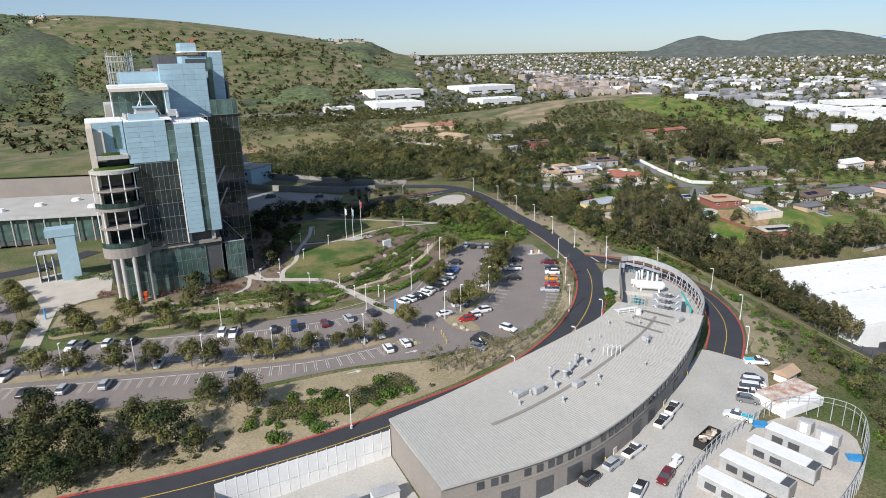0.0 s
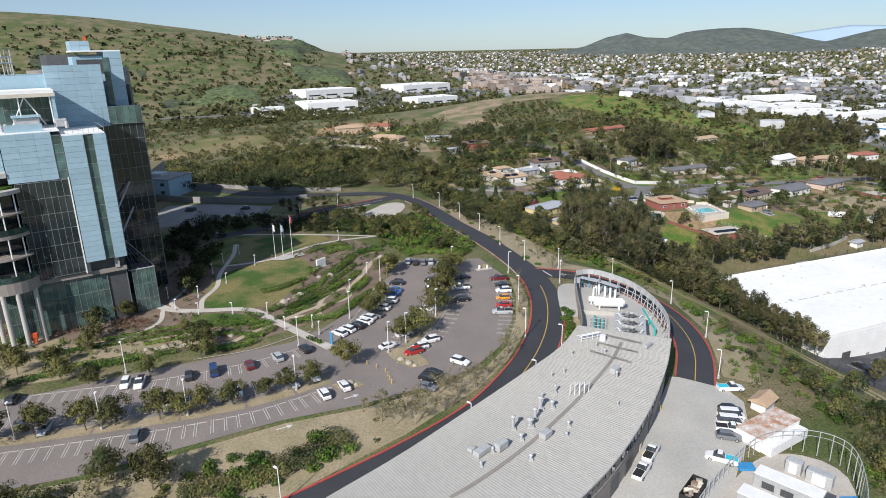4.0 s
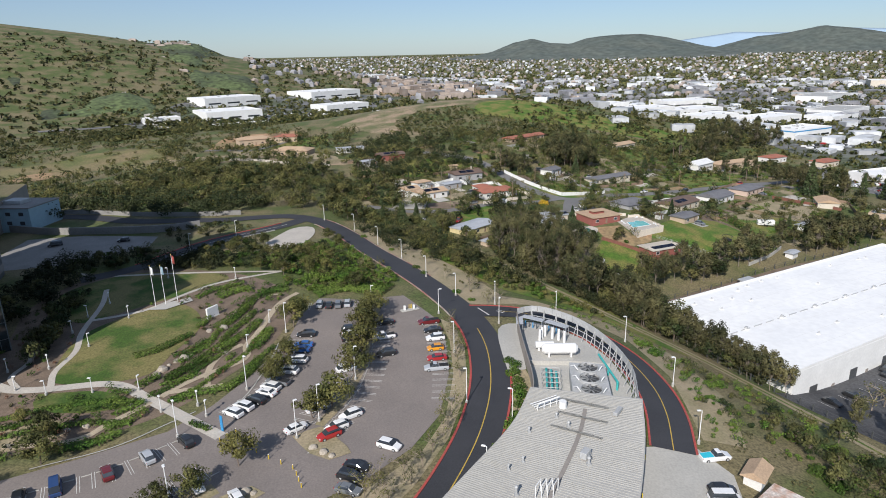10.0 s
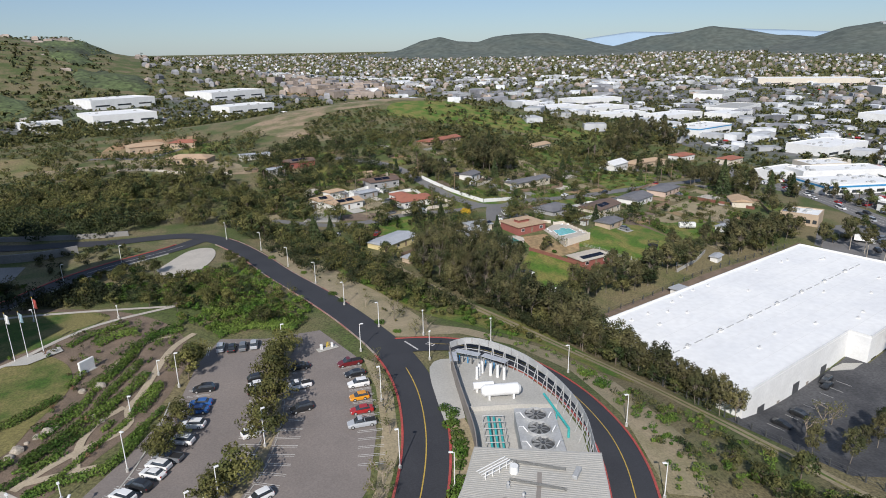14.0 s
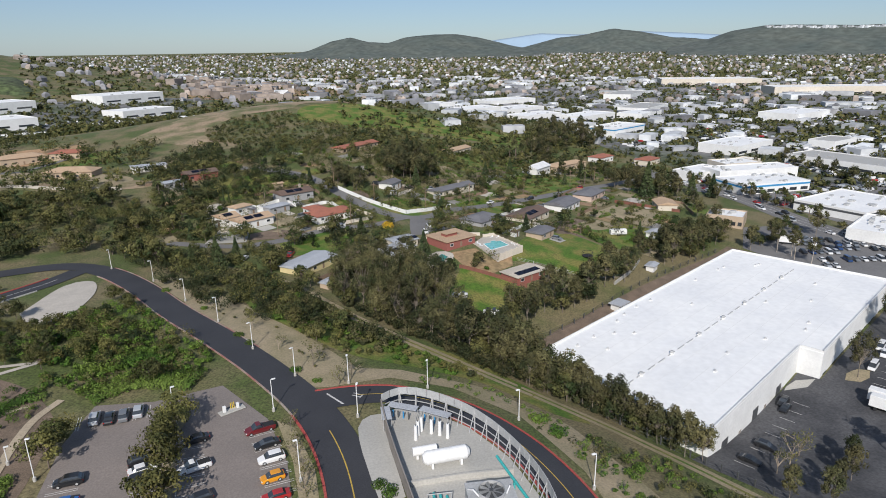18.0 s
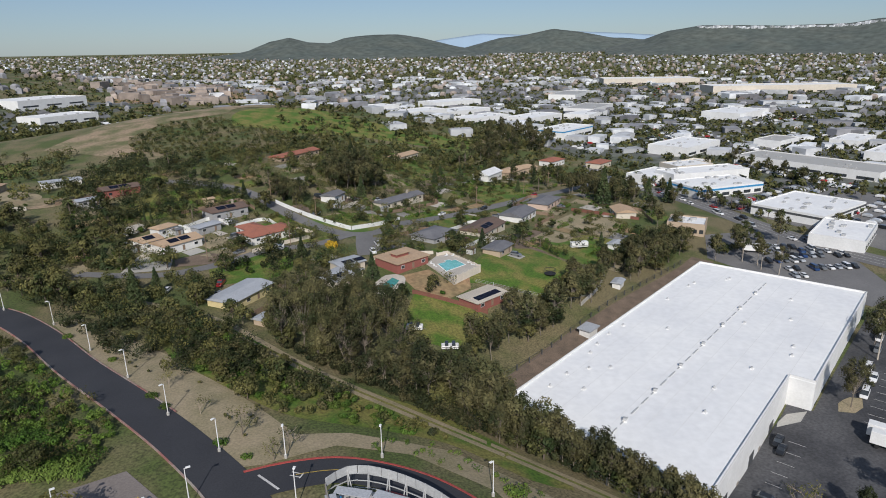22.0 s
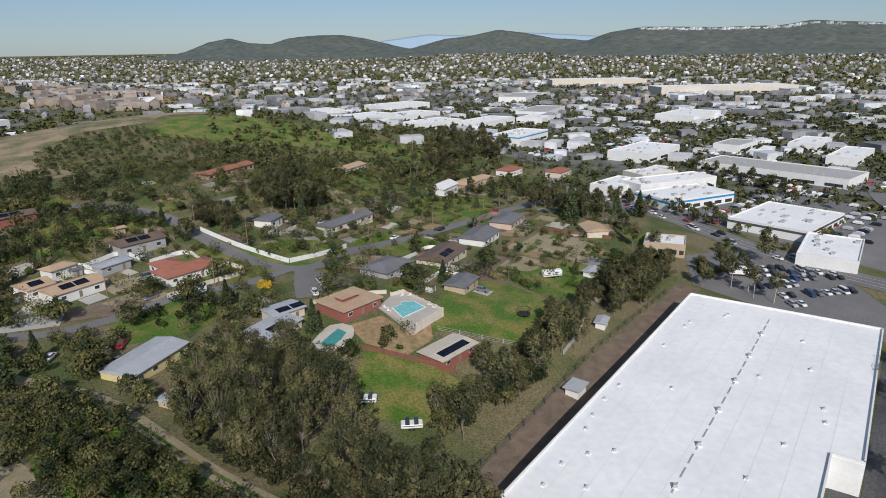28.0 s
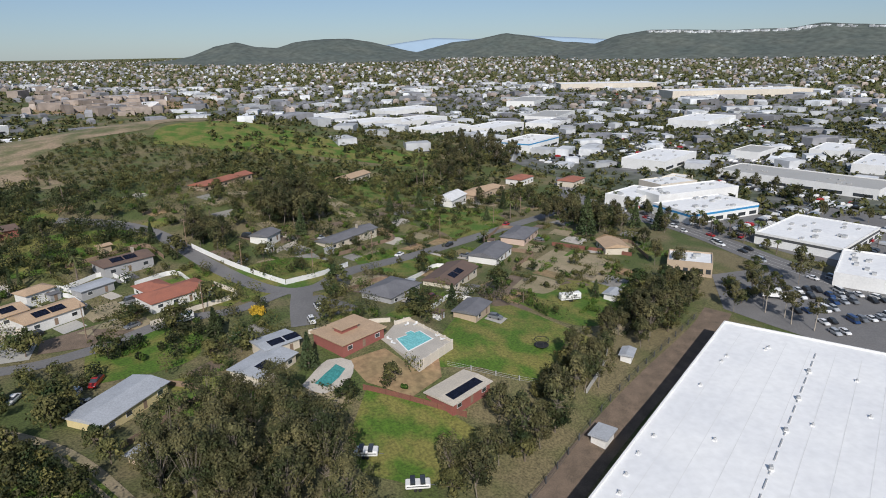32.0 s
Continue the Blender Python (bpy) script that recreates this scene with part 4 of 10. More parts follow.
# recessed wing and cream return
panelled(-26.8, -18.4, 3.5, 20, 41.8, 52, 6, 3)
slab("core", "steel", -26.8, 5, 37.5, -18.4, 20, 42)
slab("return_wall", "cream", -28.6, 0.5, 11.5, -26.9, 20, 50.8)
slab("return_wall", "cream", -26.9, 1.6, 40.5, -24.2, 3.4, 49.6)
slab("roof", "white_roof", -28.5, 3.6, 52, -18.3, 20, 52.3)
slab("stair_window", "green_glass", -21.5, 3.3, 44, -19.6, 3.48, 51)
slab("terrace", "concrete", -26.8, -0.5, 41.2, -18.3, 5, 42.4)
slab("planter_hedge", "hedge", -25.5, 0.0, 42.4, -20.5, 1.0, 43.2)


def bay(z0, z1, out, mat, name, grow=0.0):
    """A floor plate with the rounded front of the balconies."""
    pts = [(-17.6, 4)] + [(-22.8 + (7.0 + grow) * math.cos(a), 0.5 - (out + grow) * math.sin(a)) for a in np.linspace(0.05, math.pi - 0.05, 14)] + [(-28.6, 4)]
    return part(name, prism(bmesh.new(), pts[::-1], z0, z1), mat, hosp)


for z0, z1, name in ((37.3, 38.3, "terrace"), (31.9, 32.3, "beam"), (25.9, 26.8, "balcony_floor"), (20.2, 20.6, "beam"), (11.0, 14.2, "balcony_floor")):
    bay(z0, z1, 5.5, "taupe" if name != "terrace" else "concrete", name)
bay(38.3, 38.9, 3.6, "hedge", "planter_hedge", -1.4)
slab("inner_wall", "glass", -27.5, 3.0, 14.2, -18.3, 6, 37.3)
slab("inner_wall", "cream", -28.6, -1.5, 14.2, -27.6, 3, 37.3)
for a in np.linspace(0.15, math.pi - 0.15, 6):
    cx, cy = -22.8 + 6.7 * math.cos(a), 0.5 - 5.2 * math.sin(a)
    part("balcony_column", rods(((cx, cy, 14.2), (cx, cy, 37.3), 0.17)), "white_paint", hosp)
for zf in (14.2, 26.8):
    for a, b in zip(np.linspace(0.1, math.pi - 0.1, 14), np.linspace(0.1, math.pi - 0.1, 14)[1:]):
        bm = bmesh.new()
        p, q = [(-22.8 + 6.9 * math.cos(t), 0.5 - 5.4 * math.sin(t)) for t in (a, b)]
        bm.faces.new([bm.verts.new(c) for c in ((*p, zf), (*q, zf), (*q, zf + 1.7), (*p, zf + 1.7))])
        bmesh.ops.solidify(bm, geom=bm.faces[:], thickness=0.06)
        part("glass_rail", bm, "green_glass", hosp)
    for k in range(12):
        a = 0.25 + k * 0.24
        bm = bmesh.new()
        v_, f_ = cards(shell((-22.8 + 5.2 * math.cos(a), 0.5 - 3.6 * math.sin(a), zf + 0.8), 0.8, 40, np.random.default_rng(k), 0.8), 0.25, np.random.default_rng(k))
        raw("balcony_plant", v_, f_, "hedge", hosp)
for px_, py_ in ((-27.0, -2.2), (-25.0, -4.2), (-17.6, -2.6), (-21.6, -4.4)):
    part("column", rods(((px_, py_, -6), (px_, py_, 11.2), 0.62), n=14), "concrete", hosp)
# corner glass box and steel frame
slab("core", "steel", 7.4, 1.8, -6, 12.8, 9.5, 9.4)
curtain(7, 13.2, 1.4, -4.4, 9.8, 5, 3, "green_glass")
curtain(1.6, 9.8, 13.3, -4.4, 9.8, 5, 3, "green_glass", "side")
for k in range(6):
    part("roof_beam", rods(((6.2 + k * 1.4, 1.5, 9.9), (6.2 + k * 0.4, 14, 16.0), 0.13)), "steel", hosp)
part("roof_beam", rods(((6.2, 1.5, 9.9), (13.3, 1.5, 9.9), 0.15), ((13.3, 1.5, 9.9), (8.2, 14, 16), 0.15)), "galv", hosp)
for zb in (16, 24):
    part("brace", rods(((6.5, 14, zb), (13, 20, zb + 9), 0.3)), "galv", hosp)
# tower behind
slab("core", "steel", 4.2, 21.5, -6, 19.5, 48, 55.5)
curtain(4, 19.8, 21.2, -4.4, 55.5, 8, 13, "glass")
curtain(21.3, 48, 19.9, -4.4, 55.5, 12, 13, "glass", "side")
curtain(9, 19.8, 20.6, 51, 56.2, 6, 1, "green_glass", bars=True)
slab("sun_fin", "taupe", 20, 36, 4, 20.6, 49, 62)
panelled(-4.2, 10.6, 20.5, 24, 50.5, 68.6, 10, 4)
slab("core", "blue_panel", -16, 24, 50, 8, 46, 66)
panelled(4.2, 12.4, 27.2, 40, 55.4, 70.9, 6, 2)
panelled(12.6, 17.4, 25.6, 41, 55.4, 72.2, 8, 1)
slab("reveal", "steel", 5.2, 27.0, 66.0, 12.3, 27.15, 70)
slab("window_strip", "green_glass", 12.0, 25.4, 55.6, 13.6, 25.58, 70.5)
slab("roof", "white_roof", 4.2, 26, 72.2, 17.4, 41, 72.6)
panelled(4.4, 9.6, 29, 40, 72.6, 75.4, 2, 2)
slab("roof_unit", "orange", 8.4, 30, 75.4, 9.2, 31, 76.6)
slab("roof_unit", "galv", 16.5, 42, 55.5, 19.2, 47, 62, bevel=0.1)
# roof pavilion with glass front and tall ring
slab("roof", "white_roof", -20.5, 9.5, 61.4, -3.4, 23, 62.4)
slab("roof_edge", "cream", -20.7, 9.2, 60.6, -3.2, 9.5, 61.6)
slab("core", "steel", -19.5, 21.2, 52, -4.2, 23, 61.4)
curtain(-19.5, -4.2, 21, 52.3, 61.2, 8, 2, "green_glass")
panelled(-4.2, -3.4, 9.6, 20.4, 52, 61.4, 4, 1)
for px_ in (-20.2, -12, -4.6):
    part("column", rods(((px_, 10, 52), (px_, 10, 61.4), 0.16)), "white_paint", hosp)
part("brace", rods(((-14.5, 10.2, 53), (-10.5, 12, 60.6), 0.16), ((-6.5, 10.2, 53), (-10.5, 12, 60.6), 0.16)), "white_paint", hosp)
for k in range(22):
    a = k * math.tau / 22
    p = (-15 + 4.1 * math.cos(a), 34 + 4.1 * math.sin(a))
    part("ring_post", rods(((*p, 56), (*p, 71.5 if k % 3 else 73.2), 0.09)), "galv", hosp)
for zr in (60, 63, 66, 69.5, 71.2):
    part("ring", rods(*[((-15 + 4.1 * math.cos(k * math.tau / 30), 34 + 4.1 * math.sin(k * math.tau / 30), zr), (-15 + 4.1 * math.cos((k + 1) * math.tau / 30), 34 + 4.1 * math.sin((k + 1) * math.tau / 30), zr), 0.16 if zr > 69 else 0.08) for k in range(30)]), "galv", hosp)
slab("core", "concrete", -22, 26, 50, -10, 42, 56)
slab("core", "steel", -28.5, 20, -6, 4, 48, 50)

# entrance pylon, plaza and low wings
pyl = thing("entrance_pylon", pose(-147, 39.5, gz(-147, 39.5), 0, 0, 33), "tall pale blue panelled entrance pylon with glass stair", "pylon")
part("body", boxes((-2.6, -2.2, -1, 3.2, 3.2, 17.6)), "blue_panel", pyl)
part("cap", boxes((-5.2, -2.4, 15.4, 3.4, 3.4, 17.9)), "blue_panel", pyl)
for k in range(3):
    part("glass_fin", boxes((-9 + k * 2.2, -0.1, -0.5, -8.6 + k * 2.2, 4, 10 - k)), "green_glass", pyl)
    part("post", rods(((-9 + k * 2.2, -0.3, -0.5), (-9 + k * 2.2, -0.3, 10.5 - k), 0.12)), "white_paint", pyl)
part("canopy", boxes((-9.5, -0.6, 9.6, -2.6, 4, 9.9)), "galv", pyl)
wing = thing("hospital_wing", pose(-178, 105, 0, 0, 0, 14), "low glazed hospital wing with a flat planted roof", "building")
part("wall", boxes((-80, -18, -2, 42, 20, 9)), "steel", wing)
part("roof", boxes((-82, -20, 9.4, 44, 22, 10.4)), "concrete", wing)
part("fascia", boxes((-82.2, -20.3, 9.2, 44.2, -20.0, 10.6)), "galv", wing)
for k in range(20):
    part("pane", boxes((-80 + k * 6.1, -18.15, 0, -74.4 + k * 6.1, -18.02, 8.6)), "green_glass", wing)
    part("column", rods(((-80.2 + k * 6.1, -19.6, -2), (-80.2 + k * 6.1, -19.6, 9.4), 0.3), n=8), "concrete", wing)
for k in range(9):
    part("skylight", rods(((-70 + k * 12, -8 + (k % 3) * 8, 10.4), (-70 + k * 12, -8 + (k % 3) * 8, 11.6), 2.2, 1.6), n=12), "white_paint", wing)
up = thing("hospital_wing", pose(-215, 190, 0, 0, 0, 10), "hospital wing with a sloping green planted roof", "building")
part("wall", boxes((-90, -30, -2, 62, 40, 12)), "taupe", up)
bm = bmesh.new()
g = [[bm.verts.new((-90 + i * 15.2, -30 + j * 10, 12 + 5 * math.sin(math.pi * i / 10) * math.sin(math.pi * (j + 0.5) / 8))) for j in range(8)] for i in range(11)]
for i in range(10):
    for j in range(7):
        bm.faces.new((g[i][j], g[i + 1][j], g[i + 1][j + 1], g[i][j + 1]))
part("green_roof", bm, "land", up)
ann = thing("annex", pose(-155, 203, 0, 0, 0, -14), "two-storey pale blue annex with small windows", "building")
part("wall", boxes((-19, -10, -4, 19, 10, 9.8)), "blue_panel", ann)
part("roof", boxes((-19.3, -10.3, 9.8, 19.3, 10.3, 10.3)), "grey_concrete", ann)
part("roof_unit", boxes((3, -4, 10.3, 11, 3, 11.9), bevel=0.1), "galv", ann)
for k in range(6):
    for zf in (2.6, 6.6):
        part("window", boxes((-16 + k * 6, -10.06, zf, -13.8 + k * 6, -9.95, zf + 1.6)), "window", ann)
wall_pts = [(-140, 190), (-112, 182), (-88, 172), (-70, 160)]
sheet("dock_yard", [(-136, 130), (-134, 172), (-112, 170), (-92, 164), (-80, 160), (-80, 146), (-92, 136), (-106, 130)], "grey_concrete", 0.1, "concrete delivery yard in the shade", "yard")
sheet("plaza", [(-164, 36), (-152, 46), (-135, 44), (-124, 24), (-130, 19), (-133, 11), (-119, -17), (-124.5, -16), (-140, 14), (-150, 24)], "path", 0.12, "pale paved hospital forecourt", "plaza")
ribbon("road", [(-210, 30), (-182, 38), (-166, 50), (-158, 70)], 8, "asphalt", 0.13, "short dark asphalt drop-off road")
e = thing("sculpture", pose(-110.4, 20.4, gz(-110.4, 20.4), 0, 0, 33), "small orange abstract sculpture by the glass wall", "sculpture")
part("block", boxes((-0.9, -0.5, 1.4, 0.9, 0.5, 3.0), (-0.5, -0.4, 0, 0.5, 0.4, 1.4), bevel=0.15), "orange", e)


# ---- car park ----
lines = bmesh.new()
STOP = bpy.data.meshes.new("wheel_stop")
b_ = boxes((-0.85, -0.09, 0, 0.85, 0.09, 0.14), bevel=0.03)
b_.to_mesh(STOP)
b_.free()
STOP.materials.append(M["concrete"])
lot = bpy.data.objects["car_park"]


def bar(bm, a, b, w, lift):
    d = (b - a).normalized()
    s = Vector((d.y, -d.x, 0)) * w / 2
    bm.faces.new([bm.verts.new((p.x, p.y, gz(p.x, p.y) + lift)) for p in (a - s, a + s, b + s, b - s)])


def stalls(points, side, length=4.9, pitch=2.6, stops=True, taken=()):
    """A row of double-lined stalls along a head line; returns the middle and the turn of each."""
    line = spline([(*p, 0) for p in points], 0.5)
    out, s, nxt = [], 0.0, 0.0
    for i in range(1, len(line)):
        s += (line[i] - line[i - 1]).length
        if s >= nxt:
            nxt += pitch
            d = (line[i] - line[i - 1]).normalized()
            n = Vector((-d.y, d.x, 0)) * side
            for k in (-0.24, 0.24):
                a = line[i] + d * k
                bar(lines, a, a + n * length, 0.11, 0.125)
            c = line[i] + d * pitch / 2
            if stops:
                ob = new("wheel_stop", STOP)
                ob.parent = lot
                ob.location = (c.x + n.x * 0.5, c.y + n.y * 0.5, gz(c.x + n.x * 0.5, c.y + n.y * 0.5) + 0.1)
                ob.rotation_euler = (0, 0, math.atan2(d.y, d.x))
            c = c + n * (length * 0.5 + 0.1)
            out.append((c.x, c.y, math.degrees(math.atan2(n.y, n.x))))
    return out


R1 = stalls([(-118, -34), (-97, -30.5), (-74.5, -26), (-58.9, -22.8), (-45.8, -19), (-36.6, -14.3), (-29, -9.5)], -1)
R1B = stalls([(-116, -27), (-96, -23.5), (-74, -19.5), (-58, -16.2), (-46, -12.5), (-37, -8), (-31, -3.5)], 1)
R2 = stalls([(-113, -12), (-100, -9), (-85.2, -6.1), (-66.8, -2.6), (-52.9, 1.8), (-46.9, 4.6), (-40.1, 9)], -1)
R3 = stalls([(-33.5, 17.5), (-27.5, 25.5), (-23, 34), (-20.8, 44), (-20, 52)], -1, stops=False)
R4 = stalls([(-14, 10), (-8.5, 20), (-5.0, 30), (-3, 42), (-2, 54)], 1)
R4B = stalls([(-12, 9), (-6.5, 19), (-3.0, 30), (-1.0, 42), (0, 54)], -1)
R5 = stalls([(15.0, 14), (17.0, 26), (17.8, 40), (17.4, 54)], 1, stops=False)
R6 = stalls([(-17, 71), (-3, 70)], -1, stops=False)
part("stall_lines", lines, "line", lot)
bm = bmesh.new()
for x, y, a in ((-36, -24.5, 25), (-14, 2, 55), (-24, -14, 30)):
    d = Vector((math.cos(radians(a)), math.sin(radians(a)), 0))
    s = Vector((-d.y, d.x, 0))
    p = Vector((x, y, 0))
    bar(bm, p - d * 1.5, p + d * 0.6, 0.35, 0.13)
    bm.faces.new([bm.verts.new((q.x, q.y, gz(q.x, q.y) + 0.13)) for q in (p + d * 0.6 - s * 0.7, p + d * 0.6 + s * 0.7, p + d * 1.8)])
part("arrow_marking", bm, "line", lot)
for a, b in (((-118, -30.5), (-97, -27)), ((-96, -26.8), (-74.5, -22.7)), ((-74, -22.6), (-58.5, -19.4)), ((-58, -19.3), (-46, -15.8)), ((-45.5, -15.6), (-36.8, -11.2)), ((-36.4, -11), (-30, -6.5))):
    ribbon("planting_strip", [a, ((a[0] + b[0]) / 2, (a[1] + b[1]) / 2), b], 3.2, "dirt", 0.14, "", lot)
for pts in ([(-13, 9.5), (-7.5, 19.5), (-4, 30)], [(-3.9, 30.5), (-2, 42), (-1, 54)]):
    ribbon("planting_strip", pts, 2.0, "dirt", 0.14, "", lot)
for poly in ([(-18, 6.5), (-14.5, 0.5), (-11, -2), (-7, -0.5), (-9.5, 4.5), (-12.5, 9)], [(-29, -9), (-24, -7), (-21.5, -9.2), (-26, -11.5)], [(-1.5, 54), (3, 62), (1, 68), (-3, 64)]):
    sheet("planting_island", poly, "dirt", 0.2, "dry kerbed planting island in the car park", "planting", smooth=True)
rng5 = np.random.default_rng(5)


def boulder(x, y, s, z=None):
    bm = bmesh.new()
    bmesh.ops.create_icosphere(bm, subdivisions=2, radius=s)
    k = rng5.uniform(0, 50)
    for v in bm.verts:
        v.co *= 1 + 0.35 * noise.noise(v.co / s * 1.3 + Vector((k, 0, 0)))
        v.co.z *= 0.65
    ob = link("boulder", bm, "stone")
    ob.location = (x, y, (gz(x, y) if z is None else z) + 0.25 * s)
    return tagged(ob, "rounded tan boulder in a dry planting bed", "boulder", "boulders")


for x, y, s in ((-12, 0.5, 0.9), (-10.5, -0.8, 0.7), (-14, 2.2, 0.8), (-24.8, -8.4, 1.0), (-26, -9.6, 0.8), (-23.5, -9, 0.6), (-78, 12, 0.8), (-76, 12.6, 0.6), (-74, 13.3, 0.9), (-71.5, 14, 0.7), (-66, 15.5, 0.8), (-62, 17, 0.7), (-58.5, 17.6, 0.8), (-41, 92, 0.9), (-52, 24, 0.6), (-36, 44, 0.7), (-38, 46, 0.9), (-34.6, 50, 0.7), (-45, 37, 0.8), (-43, 39, 0.6)):
    boulder(x, y, s)
CARS_LOT = [
    ("suv", "white", -30.2, 16.1, -40), ("suv", "white", -28.4, 18.3, -38), ("suv", "black", -26.2, 20.4, -36), ("sedan", "white", -24.3, 23.0, -34), ("suv", "white", -23.6, 25.2, -33),
    ("pickup", "grey", -22.2, 27.3, -30), ("suv", "white", -20.2, 31.7, -24), ("suv", "white", -18.4, 36.5, -18), ("sedan", "blue", -17.9, 41.6, -12), ("sedan", "blue", -17.3, 44.1, -10),
    ("suv", "black", -16.9, 49.7, -6), ("suv", "silver", -13.8, 68.5, -95), ("sedan", "black", -11.2, 67.4, -95), ("suv", "grey", -8.6, 67.3, -95), ("suv", "silver", -6.0, 67.6, -95)]
CARS_LOT += [
    ("suv", "black", -5.6, 50.6, 188), ("sedan", "white", -5.6, 47.9, 188), ("suv", "black", -5.7, 45.2, 188), ("suv", "white", -7.2, 30.4, 197), ("suv", "black", -12.6, 18.0, 206), ("suv", "white", -13.6, 15.3, 206),
    ("sedan", "white", -17.4, 8.6, 212), ("suv", "white", -9.6, 7.6, 26), ("suv", "red", -11.0, 5.3, 26), ("suv", "white", -6.8, 11.4, 25), ("pickup", "white", 2.6, 44.8, 8), ("sedan", "black", 3.6, 53.0, 6),
    ("suv", "black", 2.4, 35.9, 10), ("pickup", "maroon", 14.9, 51.5, 5), ("sedan", "black", 15.2, 46.2, 4), ("suv", "white", 15.2, 41.7, 2), ("hatch", "orange", 14.4, 36.4, 2)]
CARS_LOT += [
    ("sedan", "red", 14.0, 31.5, 0), ("pickup", "silver", 13.2, 27.0, -2), ("suv", "white", 0, 0, 145), ("sedan", "black", -6.2, -5.2, 150), ("suv", "black", -7.4, -7.8, 150), ("sedan", "grey", -7.8, -11.3, 150),
    ("suv", "white", -33.2, -5.7, 120), ("sedan", "white", -25.9, -10.2, -62), ("suv", "white", -29.8, -13.4, -62), ("suv", "black", -37.6, 7.7, -55), ("suv", "silver", -43.5, 3.9, -58), ("suv", "maroon", -49.3, 0.6, -64),
    ("van", "navy", -56.9, -1.6, -68), ("suv", "black", -62, -3.2, -72), ("sedan", "silver", -37.3, -8.2, 118), ("suv", "white", -75.4, -5.4, 103), ("pickup", "white", -72.3, -5.3, 103), ("suv", "grey", -51.1, -12.0, 108), ("suv", "white", -48.7, -11.0, 110)]
CARS_LOT += [
    ("suv", "grey", -64.3, -25.8, -78), ("suv", "silver", -91.3, -32.2, -80), ("suv", "white", -102.8, -11.9, -82), ("suv", "black", -97.2, -10.6, -80), ("suv", "silver", -83.8, -22.4, 100), ("sedan", "black", -108.1, -36.0, -80),
    ("suv", "silver", -99.8, -34.4, -80), ("suv", "white", -111.2, -14.3, 96), ("suv", "grey", -108.5, -14.0, 96), ("suv", "white", -117.5, -29.5, 96), ("sedan", "white", -59, -14, 106), ("suv", "silver", -105, -24.5, 98)]
for spec in CARS_LOT:
    park(*spec, "parked in a marked stall", "cars in the car park")

for x, y, s in ((-75.5, -22.6, 0.95), (-70.5, -21.4, 1.05), (-62, -20, 1.0), (-84, -24.6, 1.05), (-92, -26, 1.1), (-101, -27.6, 1.0), (-109, -29, 1.1), (-54.5, -17.6, 0.8), (-48.6, -15.4, 0.85), (-42.4, -12.6, 0.7), (-38, -10.6, 0.75), (-33.5, -8, 0.8), (-58, -19, 0.85),
                (-71.7, -1.4, 0.75), (-62.6, 6.6, 1.1), (-91, -3, 1.0), (-112, -8, 1.1), (-104, 2, 1.0), (-97, 5, 0.8), (-26.8, -1, 0.95),
                (-14.2, 12.2, 1.0), (-10.4, 15.8, 1.15), (-5.6, 27, 1.2), (-3.6, 35, 1.25), (-2.4, 45, 1.2), (-1.2, 53, 1.15), (0.4, 60, 1.1), (-22, 30, 0.9), (-23.4, 27, 0.8), (-21, 37, 0.9), (-20.4, 56, 1.0), (-19.6, 61, 1.0), (-2.8, 79, 0.9)):
    plant("street", x, y, s * 1.12, "shade trees in the car park")
for x, y, a in ((-28.7, 25.7, -40), (-22.2, 53.1, -10), (-5.3, 26.0, 10), (0.5, 60.4, 5), (-17.1, 5.9, 30), (17.2, 12, 180), (-36.2, -10.6, 110), (-56.8, -18.9, 105), (-72.5, -22.6, 100), (-88, -25.2, 100), (-104, -28, 100), (-39.6, 10, -60), (-78, 0.5, -80), (18.6, 34, 180), (-13, 11, 20)):
    lamp(LAMP_LOT, x, y, a, "tall white car park lamp post on a concrete base", "lamps of the car park")
for x, y, a in ((-1.3, 158, 200), (6.9, 133, 200), (13.8, 110.5, 200), (19.4, 88, 205), (25.8, 70.5, 210), (36, 63.5, 250), (52.2, 57, 240), (64.6, 38.5, 190), (64.2, 13.4, 180), (58.4, -7, 170), (15.6, -12.8, 150), (24.8, 4.2, 160), (18.6, 57.5, 0), (33.5, 49, 60), (-14, 177, 240), (-48, 150, 40), (-62, 133, 40), (-32, -46, 140), (0.6, -29, 140)):
    lamp(LAMP_ROAD, x, y, a, "white street lamp beside the campus road", "lamps of the road")
for x, y in ((-24.2, 2.5), (-21.8, 0.2), (-19.5, -1.7), (-17.3, -3.5), (-16.6, -5.3), (-16.1, -7.1), (-15.6, -8.8), (-30.2, 8.4), (-28.8, 9.6), (-31.4, 7.2)):
    e = thing("bollard", pose(x, y, gz(x, y) + 0.08), "short yellow steel bollard across the aisle", "bollard", "yellow bollards")
    part("post", rods(((0, 0, 0), (0, 0, 1.0), 0.09), n=8), "yellow", e)
    part("cap", rods(((0, 0, 1.0), (0, 0, 1.05), 0.1, 0.05), n=8), "white_paint", e)
e = thing("pay_station", pose(11, 61, gz(11, 61) + 0.1, 0, 0, 15), "white entry island with barrier boxes and yellow posts", "barrier")
part("island", boxes((-2.6, -0.9, 0, 2.6, 0.9, 0.2), bevel=0.05), "concrete", e)
part("cabinet", boxes((-1.8, -0.3, 0.2, -1.2, 0.3, 1.5), bevel=0.05), "white_paint", e)
part("cabinet", boxes((1.0, -0.3, 0.2, 1.5, 0.3, 1.3), bevel=0.05), "white_paint", e)
for k in range(3):
    part("post", rods(((0 + k * 0.35, 0.5, 0.2), (k * 0.35, 0.5, 1.5), 0.08)), "yellow", e)

